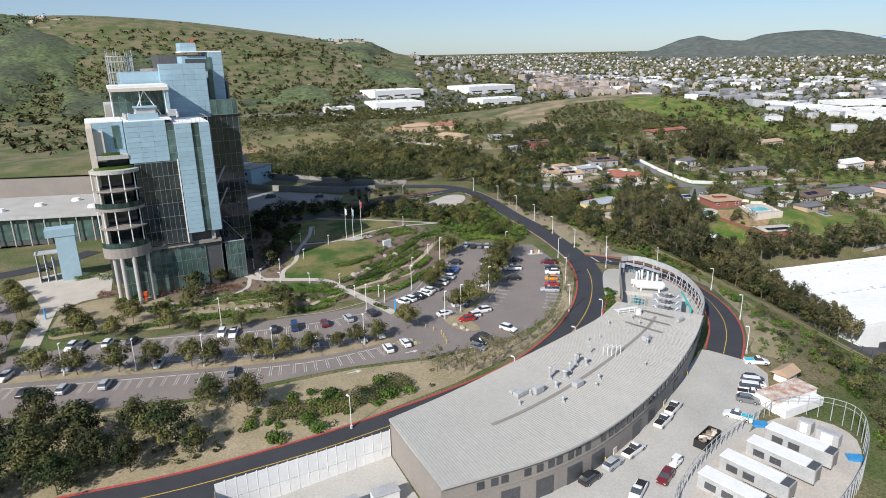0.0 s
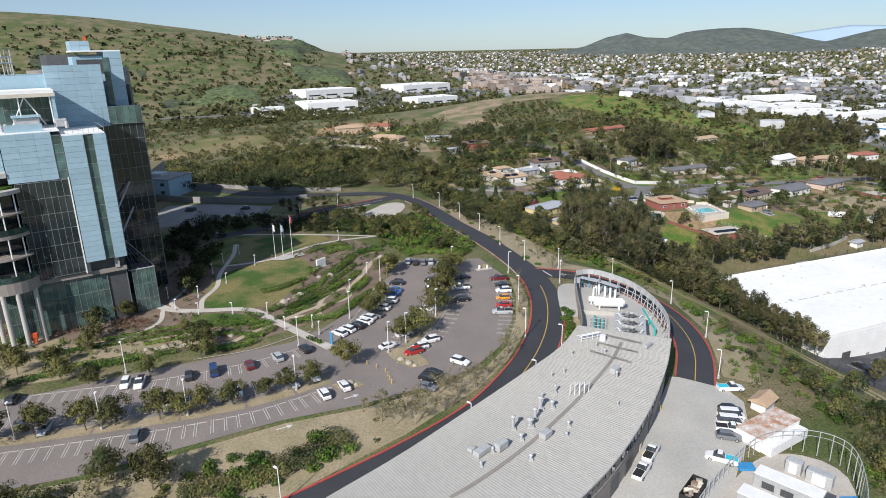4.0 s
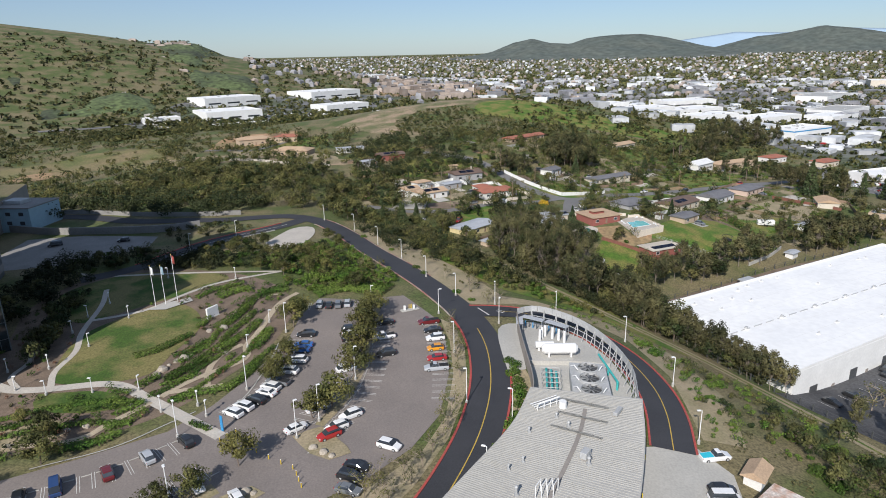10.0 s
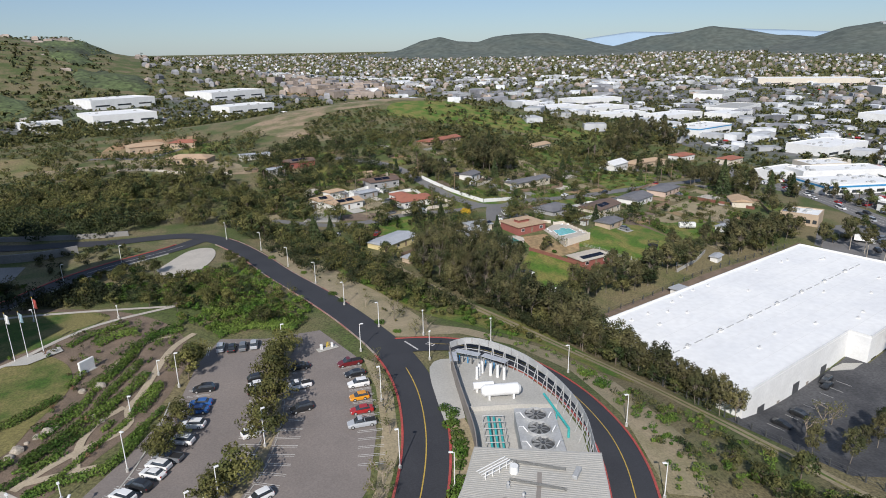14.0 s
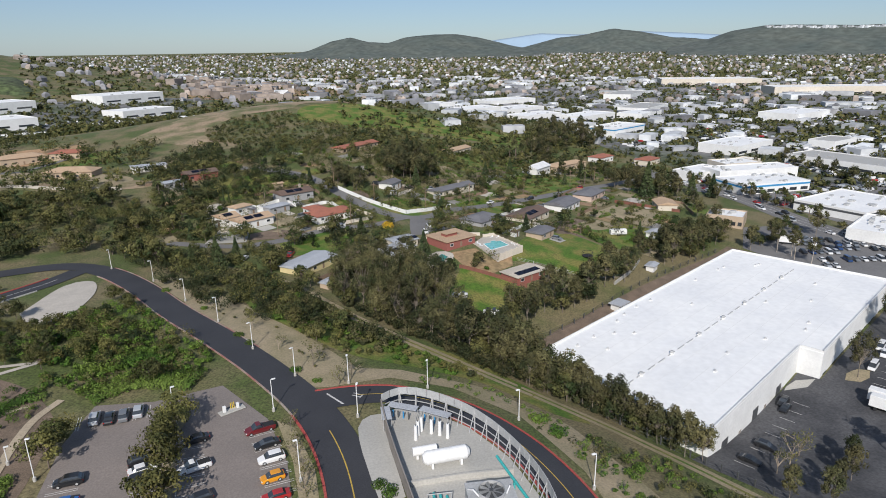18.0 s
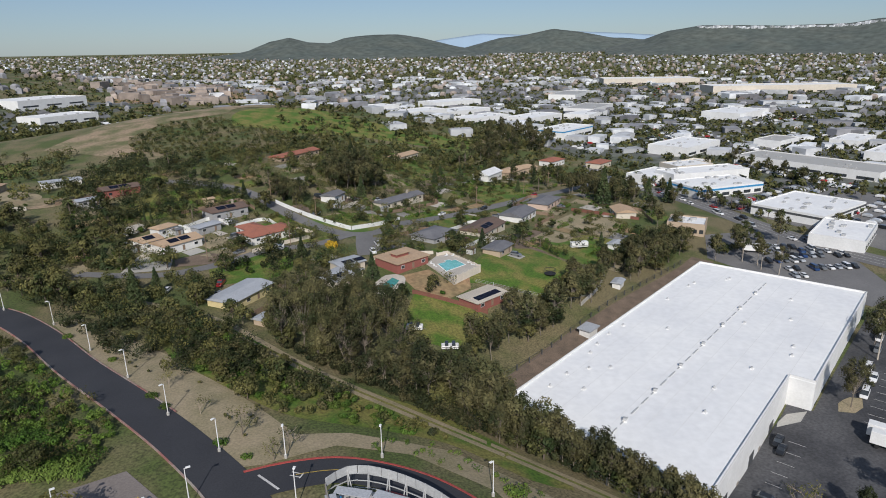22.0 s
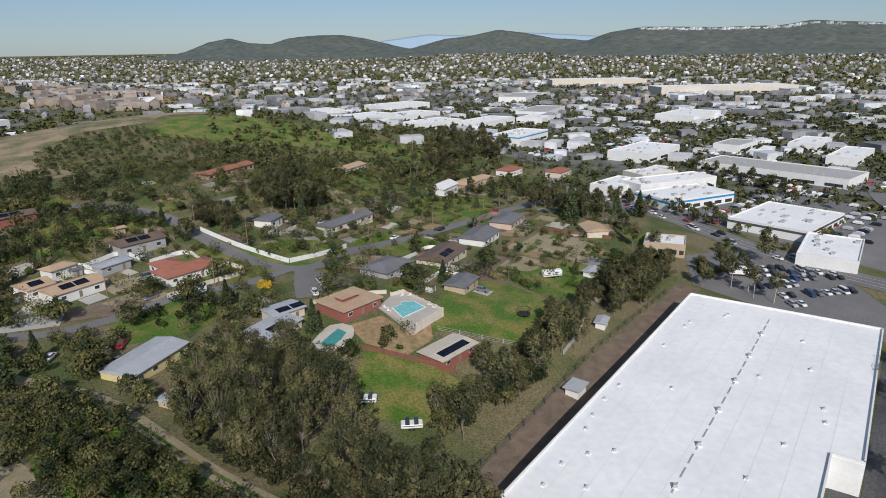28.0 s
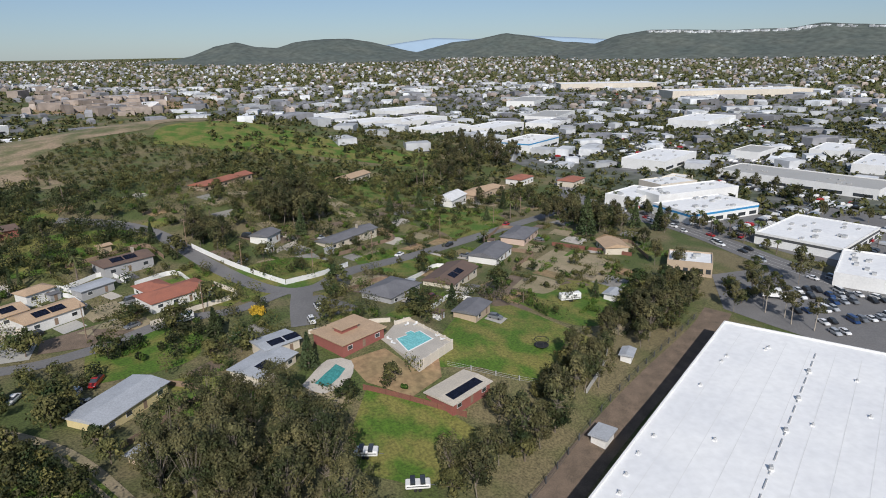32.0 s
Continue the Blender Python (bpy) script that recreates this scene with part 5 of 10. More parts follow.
# ---- garden ----
sheet("garden_bed", [(-118, 2), (-92, 4), (-74, 10), (-56, 13), (-43, 20), (-35.5, 30), (-26, 45), (-22, 60), (-21, 72), (-30, 92), (-50, 108), (-84, 116), (-98, 90), (-94, 56), (-112, 24)], "mulch", 0.05, "brown mulched garden with dry soil", "garden", smooth=True)
sheet("garden_soil", [(-118, 3), (-92, 5), (-74, 11), (-62, 16), (-66, 22), (-84, 22), (-104, 20), (-118, 16)], "dirt", 0.1, "dry pale garden soil", "garden", smooth=True)
sheet("lawn", [(-74, 39), (-76, 54), (-74, 66), (-64, 76), (-56, 80), (-48, 72), (-45, 60), (-49, 46), (-52, 37), (-64, 35)], "lawn", 0.12, "patchy green oval lawn", "lawn", smooth=True)
sheet("lawn", [(-78, 72), (-64, 80), (-44, 96), (-50, 106), (-76, 112), (-92, 100), (-90, 80)], "lawn", 0.11, "shaded green lawn", "lawn", smooth=True)
sheet("lawn", [(-74, 34), (-60, 31.5), (-52, 25), (-60, 23), (-72, 27)], "lawn", 0.13, "small green lawn strip", "lawn", smooth=True)
for pts, w in (([(-92, 46), (-82, 38), (-73, 35.7), (-58.7, 34.2), (-49.3, 26), (-40, 17), (-31.5, 8.8)], 2.6), ([(-72.5, 36.5), (-74.5, 44), (-73.5, 54), (-76, 66), (-77, 84), (-80, 98)], 1.5), ([(-76.5, 73), (-68, 74.5), (-61, 78), (-52, 89), (-43.7, 95.6), (-27, 102)], 1.5),
               ([(-88, 62), (-83, 52), (-84, 44), (-80, 38)], 1.3), ([(-84, 38), (-82, 28), (-90, 18), (-104, 12)], 1.3), ([(-96, 118), (-84, 112), (-60, 108), (-27, 102)], 1.4)):
    ribbon("path", pts, w, "path", 0.17, "pale winding concrete garden path", step=1.5)
for pts, w in (([(-46.5, 26), (-43, 30.5), (-38.6, 34.3), (-35.6, 36.2), (-32.2, 38.6), (-30.6, 42), (-31.4, 47), (-29.6, 53), (-28.2, 60), (-26.8, 67), (-24.6, 74), (-20.5, 80)], 1.7), ([(-38.4, 33.4), (-38.2, 39), (-36.2, 44.2), (-32.4, 48)], 1.5),
               ([(-45.6, 27.4), (-41, 28), (-37.4, 28.3), (-34.2, 28.6)], 1.6), ([(-37.4, 28.4), (-38.4, 33.6)], 1.4), ([(-72, 14), (-66.6, 13.3), (-60.8, 12.8), (-56.7, 14.4), (-54.8, 17.4), (-51.7, 20.3), (-48.1, 24.3)], 1.6), ([(-38.4, 60), (-36.5, 70), (-31, 78.5), (-26, 80)], 0.9)):
    ribbon("path", pts, w, "tan_path", 0.19, "tan winding gravel path between hedges", step=1.5)
for pts in ([(-64, 5.4), (-51.1, 9), (-42.2, 15.4), (-38, 18.6)], [(-30.4, 18.6), (-27.4, 27), (-24.6, 40), (-23.6, 47)]):
    ribbon("kerb", pts, 0.28, "concrete", 0.2, "thin concrete edging of the garden bed", step=1.5)


def hedge(points, width, height, mat="hedge", label="clipped green hedge along the garden path", dense=34):
    line = spline([(*p, 0) for p in points], 0.5)
    rng = np.random.default_rng(int(abs(points[0][0] * 31 + points[0][1] * 17)))
    pts = []
    for i, p in enumerate(line):
        d = (line[min(i + 1, len(line) - 1)] - line[max(i - 1, 0)]).normalized()
        s = Vector((d.y, -d.x, 0))
        z = gz(p.x, p.y)
        wob = 1 + 0.3 * noise.noise(Vector((p.x * 0.5, p.y * 0.5, 0)))
        for _ in range(int(dense * width / 2)):
            k, h = rng.uniform(-1, 1), rng.random()
            h = height * wob * (1 - 0.25 * k * k) * (h ** 0.45)
            q = p + s * (k * width / 2 * wob) + d * rng.uniform(-0.3, 0.3)
            pts.append((q.x, q.y, z + h, s.x * k, s.y * k, 0.9))
    v, f = cards(np.array(pts), 0.23, rng)
    ob = raw("hedge", v, f, mat)
    return tagged(ob, label, "hedge", "garden hedges")


for pts, w, h in (([(-52.5, 31.5), (-49.5, 35)], 2.6, 1.4), ([(-46.8, 33.4), (-43, 37.4), (-39.8, 42.4)], 2.8, 1.5), ([(-39, 44.6), (-34.5, 50.4), (-31.8, 55), (-29.6, 60.6)], 2.6, 1.4), ([(-43.6, 23.4), (-38.4, 25.6), (-32.8, 27), (-29.4, 32.6), (-27.6, 38.6)], 2.4, 1.4),
                  ([(-29.2, 44.5), (-27.4, 49), (-26.4, 55)], 2.6, 1.4), ([(-41, 58), (-37.5, 64), (-35, 70), (-33.6, 76), (-30, 80.5), (-25.5, 86)], 2.8, 1.5), ([(-57.4, 46.6), (-53, 48.6), (-49.6, 52.4), (-46.4, 56)], 2.6, 1.3), ([(-47.6, 31.2), (-43, 32.4), (-40.4, 34.4)], 1.5, 0.9), ([(-43.5, 80.5), (-39.5, 84.5), (-35, 86)], 3.6, 1.7),
                  ([(-32, 82), (-28, 82.6), (-23.5, 82.5)], 2.8, 1.3), ([(-35, 40.2), (-34, 42.6)], 1.6, 0.9), ([(-30, 35), (-26.6, 41.4), (-24.6, 45)], 1.4, 1.0), ([(-68.2, 18.4), (-63.5, 16.2)], 3.0, 1.6), ([(-62.4, 10.6), (-58, 10.2), (-54, 11.2), (-51.4, 13.6)], 2.8, 1.6), ([(-54, 20.8), (-49.6, 24)], 2.2, 1.3), ([(-54.2, 15.4), (-50.6, 17.4), (-48.4, 20.6)], 2.4, 1.5), ([(-58, 30.6), (-53.5, 29)], 2.0, 1.1),
                  ([(-92, 5), (-84, 6), (-77, 8)], 2.2, 1.4), ([(-74.5, 9), (-70, 10.2)], 2.2, 1.3), ([(-104, 10), (-98, 13)], 2.2, 1.4), ([(-38, 14.5), (-34, 11.5)], 1.6, 0.9), ([(-120, 20), (-113, 21)], 2.0, 1.6), ([(-136, 38), (-130, 41)], 2.6, 2.0), ([(-50, 82), (-46, 87), (-38, 92)], 2.4, 1.2), ([(-45, 60), (-43.6, 66)], 2.2, 1.2), ([(-48, 44.5), (-44.6, 47), (-42, 51.6)], 2.2, 1.2)):
    hedge(pts, w, h)
for k, (x, y) in enumerate(((-51.4, 33), (-50, 36.6), (-49.2, 38.4), (-48.2, 40.6), (-46.8, 42), (-45.4, 43.2), (-43.8, 44.6), (-42, 57.6), (-38.8, 58.6), (-34.4, 63), (-32.8, 64.8))):
    boulder(x, y, 0.5 + 0.35 * (k % 3))
hedge([(-16, 78), (-8, 82), (0, 80), (6, 76)], 9.0, 1.6, label="dense bank of green shrubs above the car park", dense=30)
hedge([(-18, 90), (-8, 94), (2, 90)], 8.0, 1.5, label="dense bank of green shrubs above the car park", dense=30)
for k, (x, y) in enumerate(((30.5, 27), (31.2, 24.6), (30.2, 21), (29.8, 18), (29.2, 15.4), (28.2, 12), (27.4, 9.2), (26.2, 5.6), (24.6, 2.4), (22.6, -1), (20.4, -4.4), (18, -8), (14.6, -12.4), (11, -16.4), (7.4, -20.4))):
    plant("shrub", x, y, 1.0 + 0.25 * (k % 3), "rounded shrubs beside the service building")
hedge([(-50, -42), (-40, -40), (-30, -34), (-24, -28)], 6, 1.8, mat="oak", label="dense olive-green shrubs on the slope below the car park", dense=30)
sheet("garden_soil", [(29, 24), (33, 26), (33, 12), (29, -1), (20, -12), (8, -25), (6, -23), (16, -10), (24, 3), (28, 14)], "dirt", 0.12, "dry planting strip beside the building", "garden")
sheet("garden_soil", [(-124, -52), (-100, -45), (-84, -41.5), (-66, -37), (-52, -30.5), (-36, -23), (-21, -18.5), (-4, -10.5), (6, -2), (12, 8), (16.6, 24), (18.6, 40), (18.4, 54), (21.2, 50), (21.6, 36), (18.6, 18), (11.5, 1), (3, -12), (-12, -28), (-30, -43), (-52, -57), (-74, -66), (-108, -80)], "dirt", 0.07, "dry sandy slope below the car park", "slope")
sheet("garden_soil", [(32, 63), (46, 64), (58, 56), (66, 40), (66, 18), (62, 2), (60, -6), (68, -8), (76, 10), (76, 36), (66, 56), (50, 68), (36, 72), (30, 76), (22, 100), (12, 126), (6, 132), (8, 124), (17, 98), (24, 76), (28, 64)], "dirt", 0.07, "dry sandy verge beside the road", "slope")
sheet("concrete_apron", [(28.9, 22.4), (29.5, 29), (30.5, 37), (31.3, 41.5), (32.3, 45), (33.9, 47.4), (36, 48.4), (38.2, 48.2), (37.2, 44), (35.5, 36), (34, 27), (33.2, 22.6)], "concrete", 0.2, "pale concrete apron at the road fork", "apron")
sheet("concrete_apron", [(-36, 140), (-27, 162), (-19, 164), (-18, 150), (-24, 132), (-32, 130)], "path", 0.2, "pale concrete turning area by the road", "apron", smooth=True)
for k, (x, y, h) in enumerate(((-60.5, 78.5, 12.5), (-58, 79.5, 12.0), (-55.0, 81, 14.5))):
    e = thing("flagpole", pose(x, y, gz(x, y)), "tall white flagpole with a hanging flag", "flagpole", "flagpoles on the lawn")
    part("pole", rods(((0, 0, 0), (0, 0, h), 0.1, 0.05), n=8), "white_paint", e)
    part("ball", rods(((0, 0, h), (0, 0, h + 0.25), 0.12, 0.06), n=8), "yellow", e)
    bm = bmesh.new()
    g = [[bm.verts.new((0.06 + 0.16 * i, 0.12 * math.sin(i * 1.4 + j * 0.5), h - 0.3 - 0.45 * j - 0.1 * i)) for j in range(6)] for i in range(5)]
    for i in range(4):
        for j in range(5):
            bm.faces.new((g[i][j], g[i + 1][j], g[i + 1][j + 1], g[i][j + 1]))
    part("flag", bm, ("white_paint", "blue_panel", "red_kerb")[k], e)
sheet("flag_plinth", [(-62, 76), (-57, 75), (-50.5, 80), (-52, 83), (-58, 80)], "concrete", 0.35, "pale concrete plinth of the flagpoles", "plinth")
e = thing("monument_sign", pose(-42.8, 67.2, gz(-42.8, 67.2), 0, 0, 50), "white slab sign standing in the garden", "sign")
part("slab", boxes((-1.9, -0.3, 0, 1.9, 0.3, 3.0), bevel=0.06), "white_paint", e)
part("footing", boxes((-2.2, -0.6, -0.3, 2.2, 0.6, 0.15)), "concrete", e)
e = thing("sign_post", pose(-31.5, 10.8, gz(-31.5, 10.8), 0, 0, -40), "tall narrow blue sign by the path", "sign")
part("panel", boxes((-0.35, -0.1, 0, 0.35, 0.1, 3.4), bevel=0.03), "blue", e)
e = thing("sign_post", pose(-132, 5, gz(-132, 5), 0, 0, -30), "tall narrow blue sign by the forecourt", "sign")
part("panel", boxes((-0.35, -0.1, 0, 0.35, 0.1, 3.4), bevel=0.03), "blue", e)
for x, y in ((-80, 37), (-72, 33), (-62, 31.5), (-52, 30), (-45, 20), (-38, 21), (-76.5, 46), (-71, 56), (-78.5, 66), (-78, 76), (-75, 85), (-66, 72), (-41, 98), (-86, 47), (-95, 8), (-63, 104), (-35.5, 16.5), (-27, 60), (-31, 46), (-100, 52)):
    lamp(LAMP_PATH, x, y, float(rng5.uniform(0, 360)), "short white garden path lamp", "lamps of the garden")
for x, y, s in ((-97, 26, 0.85), (-95, 20, 0.7)):
    plant("oak", x, y, s, "garden oaks")
for x, y, s in ((-92.6, 34.2, 0.9), (-81, 62, 0.9), (-72, 22, 0.6), (-64, 14, 0.95), (-110, 8, 0.9), (-118, -2, 0.9), (-128, -8, 0.9)):
    plant("street", x, y, s, "garden trees")
for x, y, s in ((-100, 100, 0.9), (-92, 108, 0.8), (-104, 88, 0.8), (-96, 78, 0.8), (-84, 120, 0.9), (-72, 118, 0.8), (-62, 116, 0.75), (-52, 114, 0.8), (-44, 110, 0.7), (-92, 128, 0.8), (-76, 128, 0.8), (-40, 122, 0.75), (-34, 114, 0.8), (-26, 110, 0.8), (-30, 122, 0.8), (-22, 118, 0.75), (-16, 108, 0.75), (-10, 116, 0.7), (-6, 104, 0.7), (-14, 128, 0.7), (-104, 68, 0.7), (-98, 64, 0.6)):
    plant("oak", x, y, s * 0.72, "trees behind the garden")
for x, y, s in ((-26, 98, 0.9), (-18, 100, 1.0), (-34, 104, 0.9), (-12, 98, 0.9), (-38, 126, 0.9), (-46, 134, 1.0), (-36, 136, 1.0), (-12, 140, 1.0), (-54, 124, 0.9), (-8, 132, 0.9)):
    plant("street", x, y, s * 0.85, "trees behind the garden")


# ---- service building: ribs, vents, doors, plant court ----
def on_roof(s, t, lift=0.0):
    """A place on the roof: s along it (0 south to 1 north), t across (0 west, 1 east)."""
    i = min(int(s * (len(rows) - 1)), len(rows) - 2)
    f_ = s * (len(rows) - 1) - i
    w = rows[i][0].lerp(rows[i + 1][0], f_)
    e_ = rows[i][1].lerp(rows[i + 1][1], f_)
    p = w.lerp(e_, t)
    return Vector((p.x, p.y, ZR + 0.25 - 0.5 * t + lift))


bm = bmesh.new()
N = 168
for k in range(1, N):
    a, b = on_roof(k / N, -0.015, 0.02), on_roof(k / N, 1.015, 0.02)
    d = (on_roof(min(1, k / N + 0.01), 0.5) - on_roof(max(0, k / N - 0.01), 0.5)).normalized() * 0.05
    vs = [bm.verts.new(p) for p in (a - d, a + d, b + d, b - d)]
    ht = [bm.verts.new(v.co + Vector((0, 0, 0.06))) for v in vs]
    bm.faces.new(ht)
    for i in range(4):
        bm.faces.new((vs[i], vs[(i + 1) % 4], ht[(i + 1) % 4], ht[i]))
bmesh.ops.recalc_face_normals(bm, faces=bm.faces)
local_part("roof_ribs", bm, "rib")
for pts in ([on_roof(s, 0.52, 0.12) for s in np.linspace(0.18, 0.93, 40)],):
    bm = bmesh.new()
    for a, b in zip(pts, pts[1:]):
        d = (b - a).normalized()
        s_ = Vector((d.y, -d.x, 0)) * 0.35
        bm.faces.new([bm.verts.new(p) for p in (a - s_, a + s_, b + s_, b - s_)])
    bmesh.ops.remove_doubles(bm, verts=bm.verts, dist=0.15)
    local_part("walkway", bm, "taupe")
bm = bmesh.new()
for (w, e_), (w2, e2) in zip(rows, rows[1:]):
    for p, q, o in ((w, w2, -1), (e_, e2, 1)):
        rod(bm, (p.x, p.y, ZR + (0.1 if o < 0 else -0.5)), (q.x, q.y, ZR + (0.1 if o < 0 else -0.5)), 0.14, n=4)
local_part("gutter", bm, "taupe")


def hooded_vent(s, t, h=1.6, r=0.35):
    p = on_roof(s, t)
    e_ = thing("roof_vent", pose(*p), "galvanised roof exhaust with a cap on a curb", "vent", "roof vents of the service building")
    part("curb", boxes((-r * 1.6, -r * 1.6, -0.2, r * 1.6, r * 1.6, 0.4)), "galv", e_)
    part("stack", rods(((0, 0, 0.3), (0, 0, h), r), n=10), "galv", e_)
    part("cap", rods(((0, 0, h), (0, 0, h + 0.3), r * 1.7, r * 0.9), n=10), "galv", e_)


for s, t, h, r in ((0.42, 0.35, 2.6, 0.5), (0.45, 0.42, 1.6, 0.7), (0.48, 0.40, 2.2, 0.45), (0.52, 0.36, 2.4, 0.6), (0.54, 0.42, 1.4, 0.5), (0.40, 0.46, 1.2, 0.4), (0.56, 0.30, 1.0, 0.25), (0.60, 0.34, 1.6, 0.3), (0.36, 0.62, 1.0, 0.35), (0.66, 0.2, 0.9, 0.2), (0.7, 0.25, 0.9, 0.2), (0.74, 0.66, 1.4, 0.35), (0.85, 0.42, 1.0, 0.3), (0.33, 0.4, 0.9, 0.3), (0.28, 0.44, 0.8, 0.25), (0.63, 0.8, 0.8, 0.2), (0.8, 0.15, 0.9, 0.25), (0.88, 0.3, 0.8, 0.25), (0.5, 0.62, 1.0, 0.35), (0.47, 0.66, 0.7, 0.3)):
    hooded_vent(s, t, h, r * 0.62)
for s, t, L, w, h in ((0.31, 0.36, 3.2, 1.4, 0.9), (0.35, 0.42, 2.4, 1.2, 1.3), (0.44, 0.56, 2.2, 1.4, 1.0), (0.76, 0.62, 2.0, 1.2, 1.2), (0.3, 0.3, 1.2, 1.0, 0.6), (0.93, 0.8, 2.8, 0.8, 0.7)):
    p = on_roof(s, t)
    e_ = thing("roof_unit", pose(*p, 0, 0, 45), "grey metal air handling unit on the roof", "air unit", "roof units of the service building")
    part("casing", boxes((-L / 2, -w / 2, 0.2, L / 2, w / 2, h + 0.2), bevel=0.05), "galv", e_)
    part("curb", boxes((-L / 2 + 0.1, -w / 2 + 0.1, -0.3, L / 2 - 0.1, w / 2 - 0.1, 0.2)), "taupe", e_)
for k in range(4):
    p = on_roof(0.62 + 0.006 * k, 0.45 + 0.03 * k)
    e_ = thing("pipe_rack", pose(*p, 0, 0, 50), "white pipe frame standing on the roof", "pipe rack", "pipe racks of the service building")
    part("frame", rods(((-1, 0, 0), (-1, 0, 2.2), 0.07), ((1, 0, 0), (1, 0, 2.2), 0.07), ((-1, 0, 2.2), (1, 0, 2.2), 0.07)), "white_paint", e_)
p = on_roof(0.925, 0.22)
e_ = thing("pipe_rack", pose(*p, 0, 0, 20), "white pipework with a round tank on the roof", "pipe rack")
for k in range(4):
    part("pipe", rods(((-3.4, k * 0.6, 0.5), (2.8, k * 0.6, 0.5), 0.1)), "white_paint", e_)
    part("post", rods(((-3.2 + k * 1.5, -0.2, 0), (-3.2 + k * 1.5, -0.2, 1.4), 0.08)), "white_paint", e_)
part("top_rail", rods(((-3.2, -0.2, 1.4), (2.0, -0.2, 1.4), 0.1)), "white_paint", e_)
part("tank", rods(((1.6, -1.6, 0), (1.6, -1.6, 1.3), 0.75, 0.7), n=16), "white_paint", e_)
for a, b, w in ((0.9, 0.3, 0.7), (0.84, 0.28, 0.7), (0.955, 0.3, 0.8)):
    bm = bmesh.new()
    pa, pb = on_roof(a, b, 0.35), on_roof(a - 0.015, b + 0.42, 0.35)
    d = (pb - pa).normalized()
    s_ = Vector((d.y, -d.x, 0)) * w / 2
    vs = [bm.verts.new(q) for q in (pa - s_, pa + s_, pb + s_, pb - s_)]
    f_ = bm.faces.new(vs)
    bmesh.ops.solidify(bm, geom=[f_], thickness=0.3)
    tagged(link("roof_duct", bm, "rib"), "flat pale metal duct across the roof", "duct", "roof ducts")

# east face: window band, doors, awning line
line_e = [r[1] for r in rows]


def east_piece(k, width, z0, z1, mat, name, out=0.08, label=""):
    i = int(k * (len(line_e) - 1))
    p, q = line_e[i], line_e[min(i + 1, len(line_e) - 1)]
    d = (q - p).normalized()
    m = Matrix.Translation((p.x, p.y, 0)) @ Matrix.Rotation(math.atan2(d.y, d.x), 4, "Z")
    bm = boxes((0, -out, z0, width, 0.05, z1))
    bm.transform(m)
    return local_part(name, bm, mat, label)


ZY = -2.4
for k in np.linspace(0.08, 0.95, 34):
    east_piece(k, 1.25, 3.2, 4.6, "window", "window", 0.1)
for k, w in ((0.05, 1.1), (0.12, 3.4), (0.19, 3.4), (0.27, 3.4), (0.33, 3.4), (0.4, 1.1), (0.46, 3.4), (0.54, 3.4), (0.62, 1.1), (0.7, 3.2), (0.8, 1.1)):
    east_piece(k, w, ZY - 0.2, ZY + (4.0 if w > 2 else 2.2), "steel" if w > 2 else "cream", "roller_door" if w > 2 else "door", 0.12)
for zb, rb in ((2.7, 0.16), (5.0, 0.12)):
    bm = bmesh.new()
    for p, q in zip(line_e, line_e[1:]):
        rod(bm, (p.x, p.y, zb), (q.x, q.y, zb), rb, n=4)
    local_part("band_course", bm, "taupe")
bm = bmesh.new()
w0, e0 = rows[0]
d0 = (e0 - w0).normalized()
nrm = Vector((-d0.y, d0.x, 0))
bm.faces.new([bm.verts.new(c) for c in ((*(w0 - nrm * 0.06 * -1).xy, -3.5), (*(e0 - nrm * -0.06).xy, -3.5), (*(e0 - nrm * -0.06).xy, 5.3), (*(w0 - nrm * -0.06).xy, 5.6))])
ob = local_part("gable_wall", bm, "white_wall")

# screen-walled court at the south end
court = thing("screen_wall", pose(-40, -64, -2), "white panelled screen walls round an equipment court", "wall")
ci = court.matrix_world.inverted()
S0, S1, S2, S3 = (-22.9, -53.9), (-49, -70.5), (-43, -84), (-12.5, -71.4)
for (a, b), n_, z1 in (((S0, S1), 18, 4.4), ((S1, S2), 8, 3.0), ((S2, S3), 16, 3.0)):
    a, b = Vector((*a, 0)), Vector((*b, 0))
    d = (b - a) / n_
    nn = Vector((-d.y, d.x, 0)).normalized() * 0.06
    for k in range(n_):
        p, q = a + d * (k + 0.03), a + d * (k + 0.97)
        for z0_, z1_ in ((-2.6, 0.9), (1.0, z1)):
            bm = bmesh.new()
            lo = [p - nn, q - nn, q + nn, p + nn]
            prism(bm, [(c.x, c.y) for c in lo], z0_, z1_)
            part("panel", bm, "white_wall" if z1 > 4 else "taupe", court).matrix_parent_inverse = ci
        part("post", rods(((p.x, p.y, -2.8), (p.x, p.y, z1 + 0.2), 0.1)), "white_paint" if z1 > 4 else "taupe", court).matrix_parent_inverse = ci
sheet("court_floor", [S0, S1, S2, S3], "concrete", 0.1, "concrete floor of the equipment court", "floor")
for x, y in ((-22, -66), (-28, -69)):
    e_ = thing("equipment_cabinet", pose(x, y, gz(x, y) + 0.1, 0, 0, 30), "white steel equipment cabinet in the court", "cabinet", "cabinets in the court")
    part("body", boxes((-2.2, -1.2, 0, 2.2, 1.2, 2.6), bevel=0.08), "white_paint", e_)
    part("lid", boxes((-2.3, -1.3, 2.6, 2.3, 1.3, 2.75)), "galv", e_)

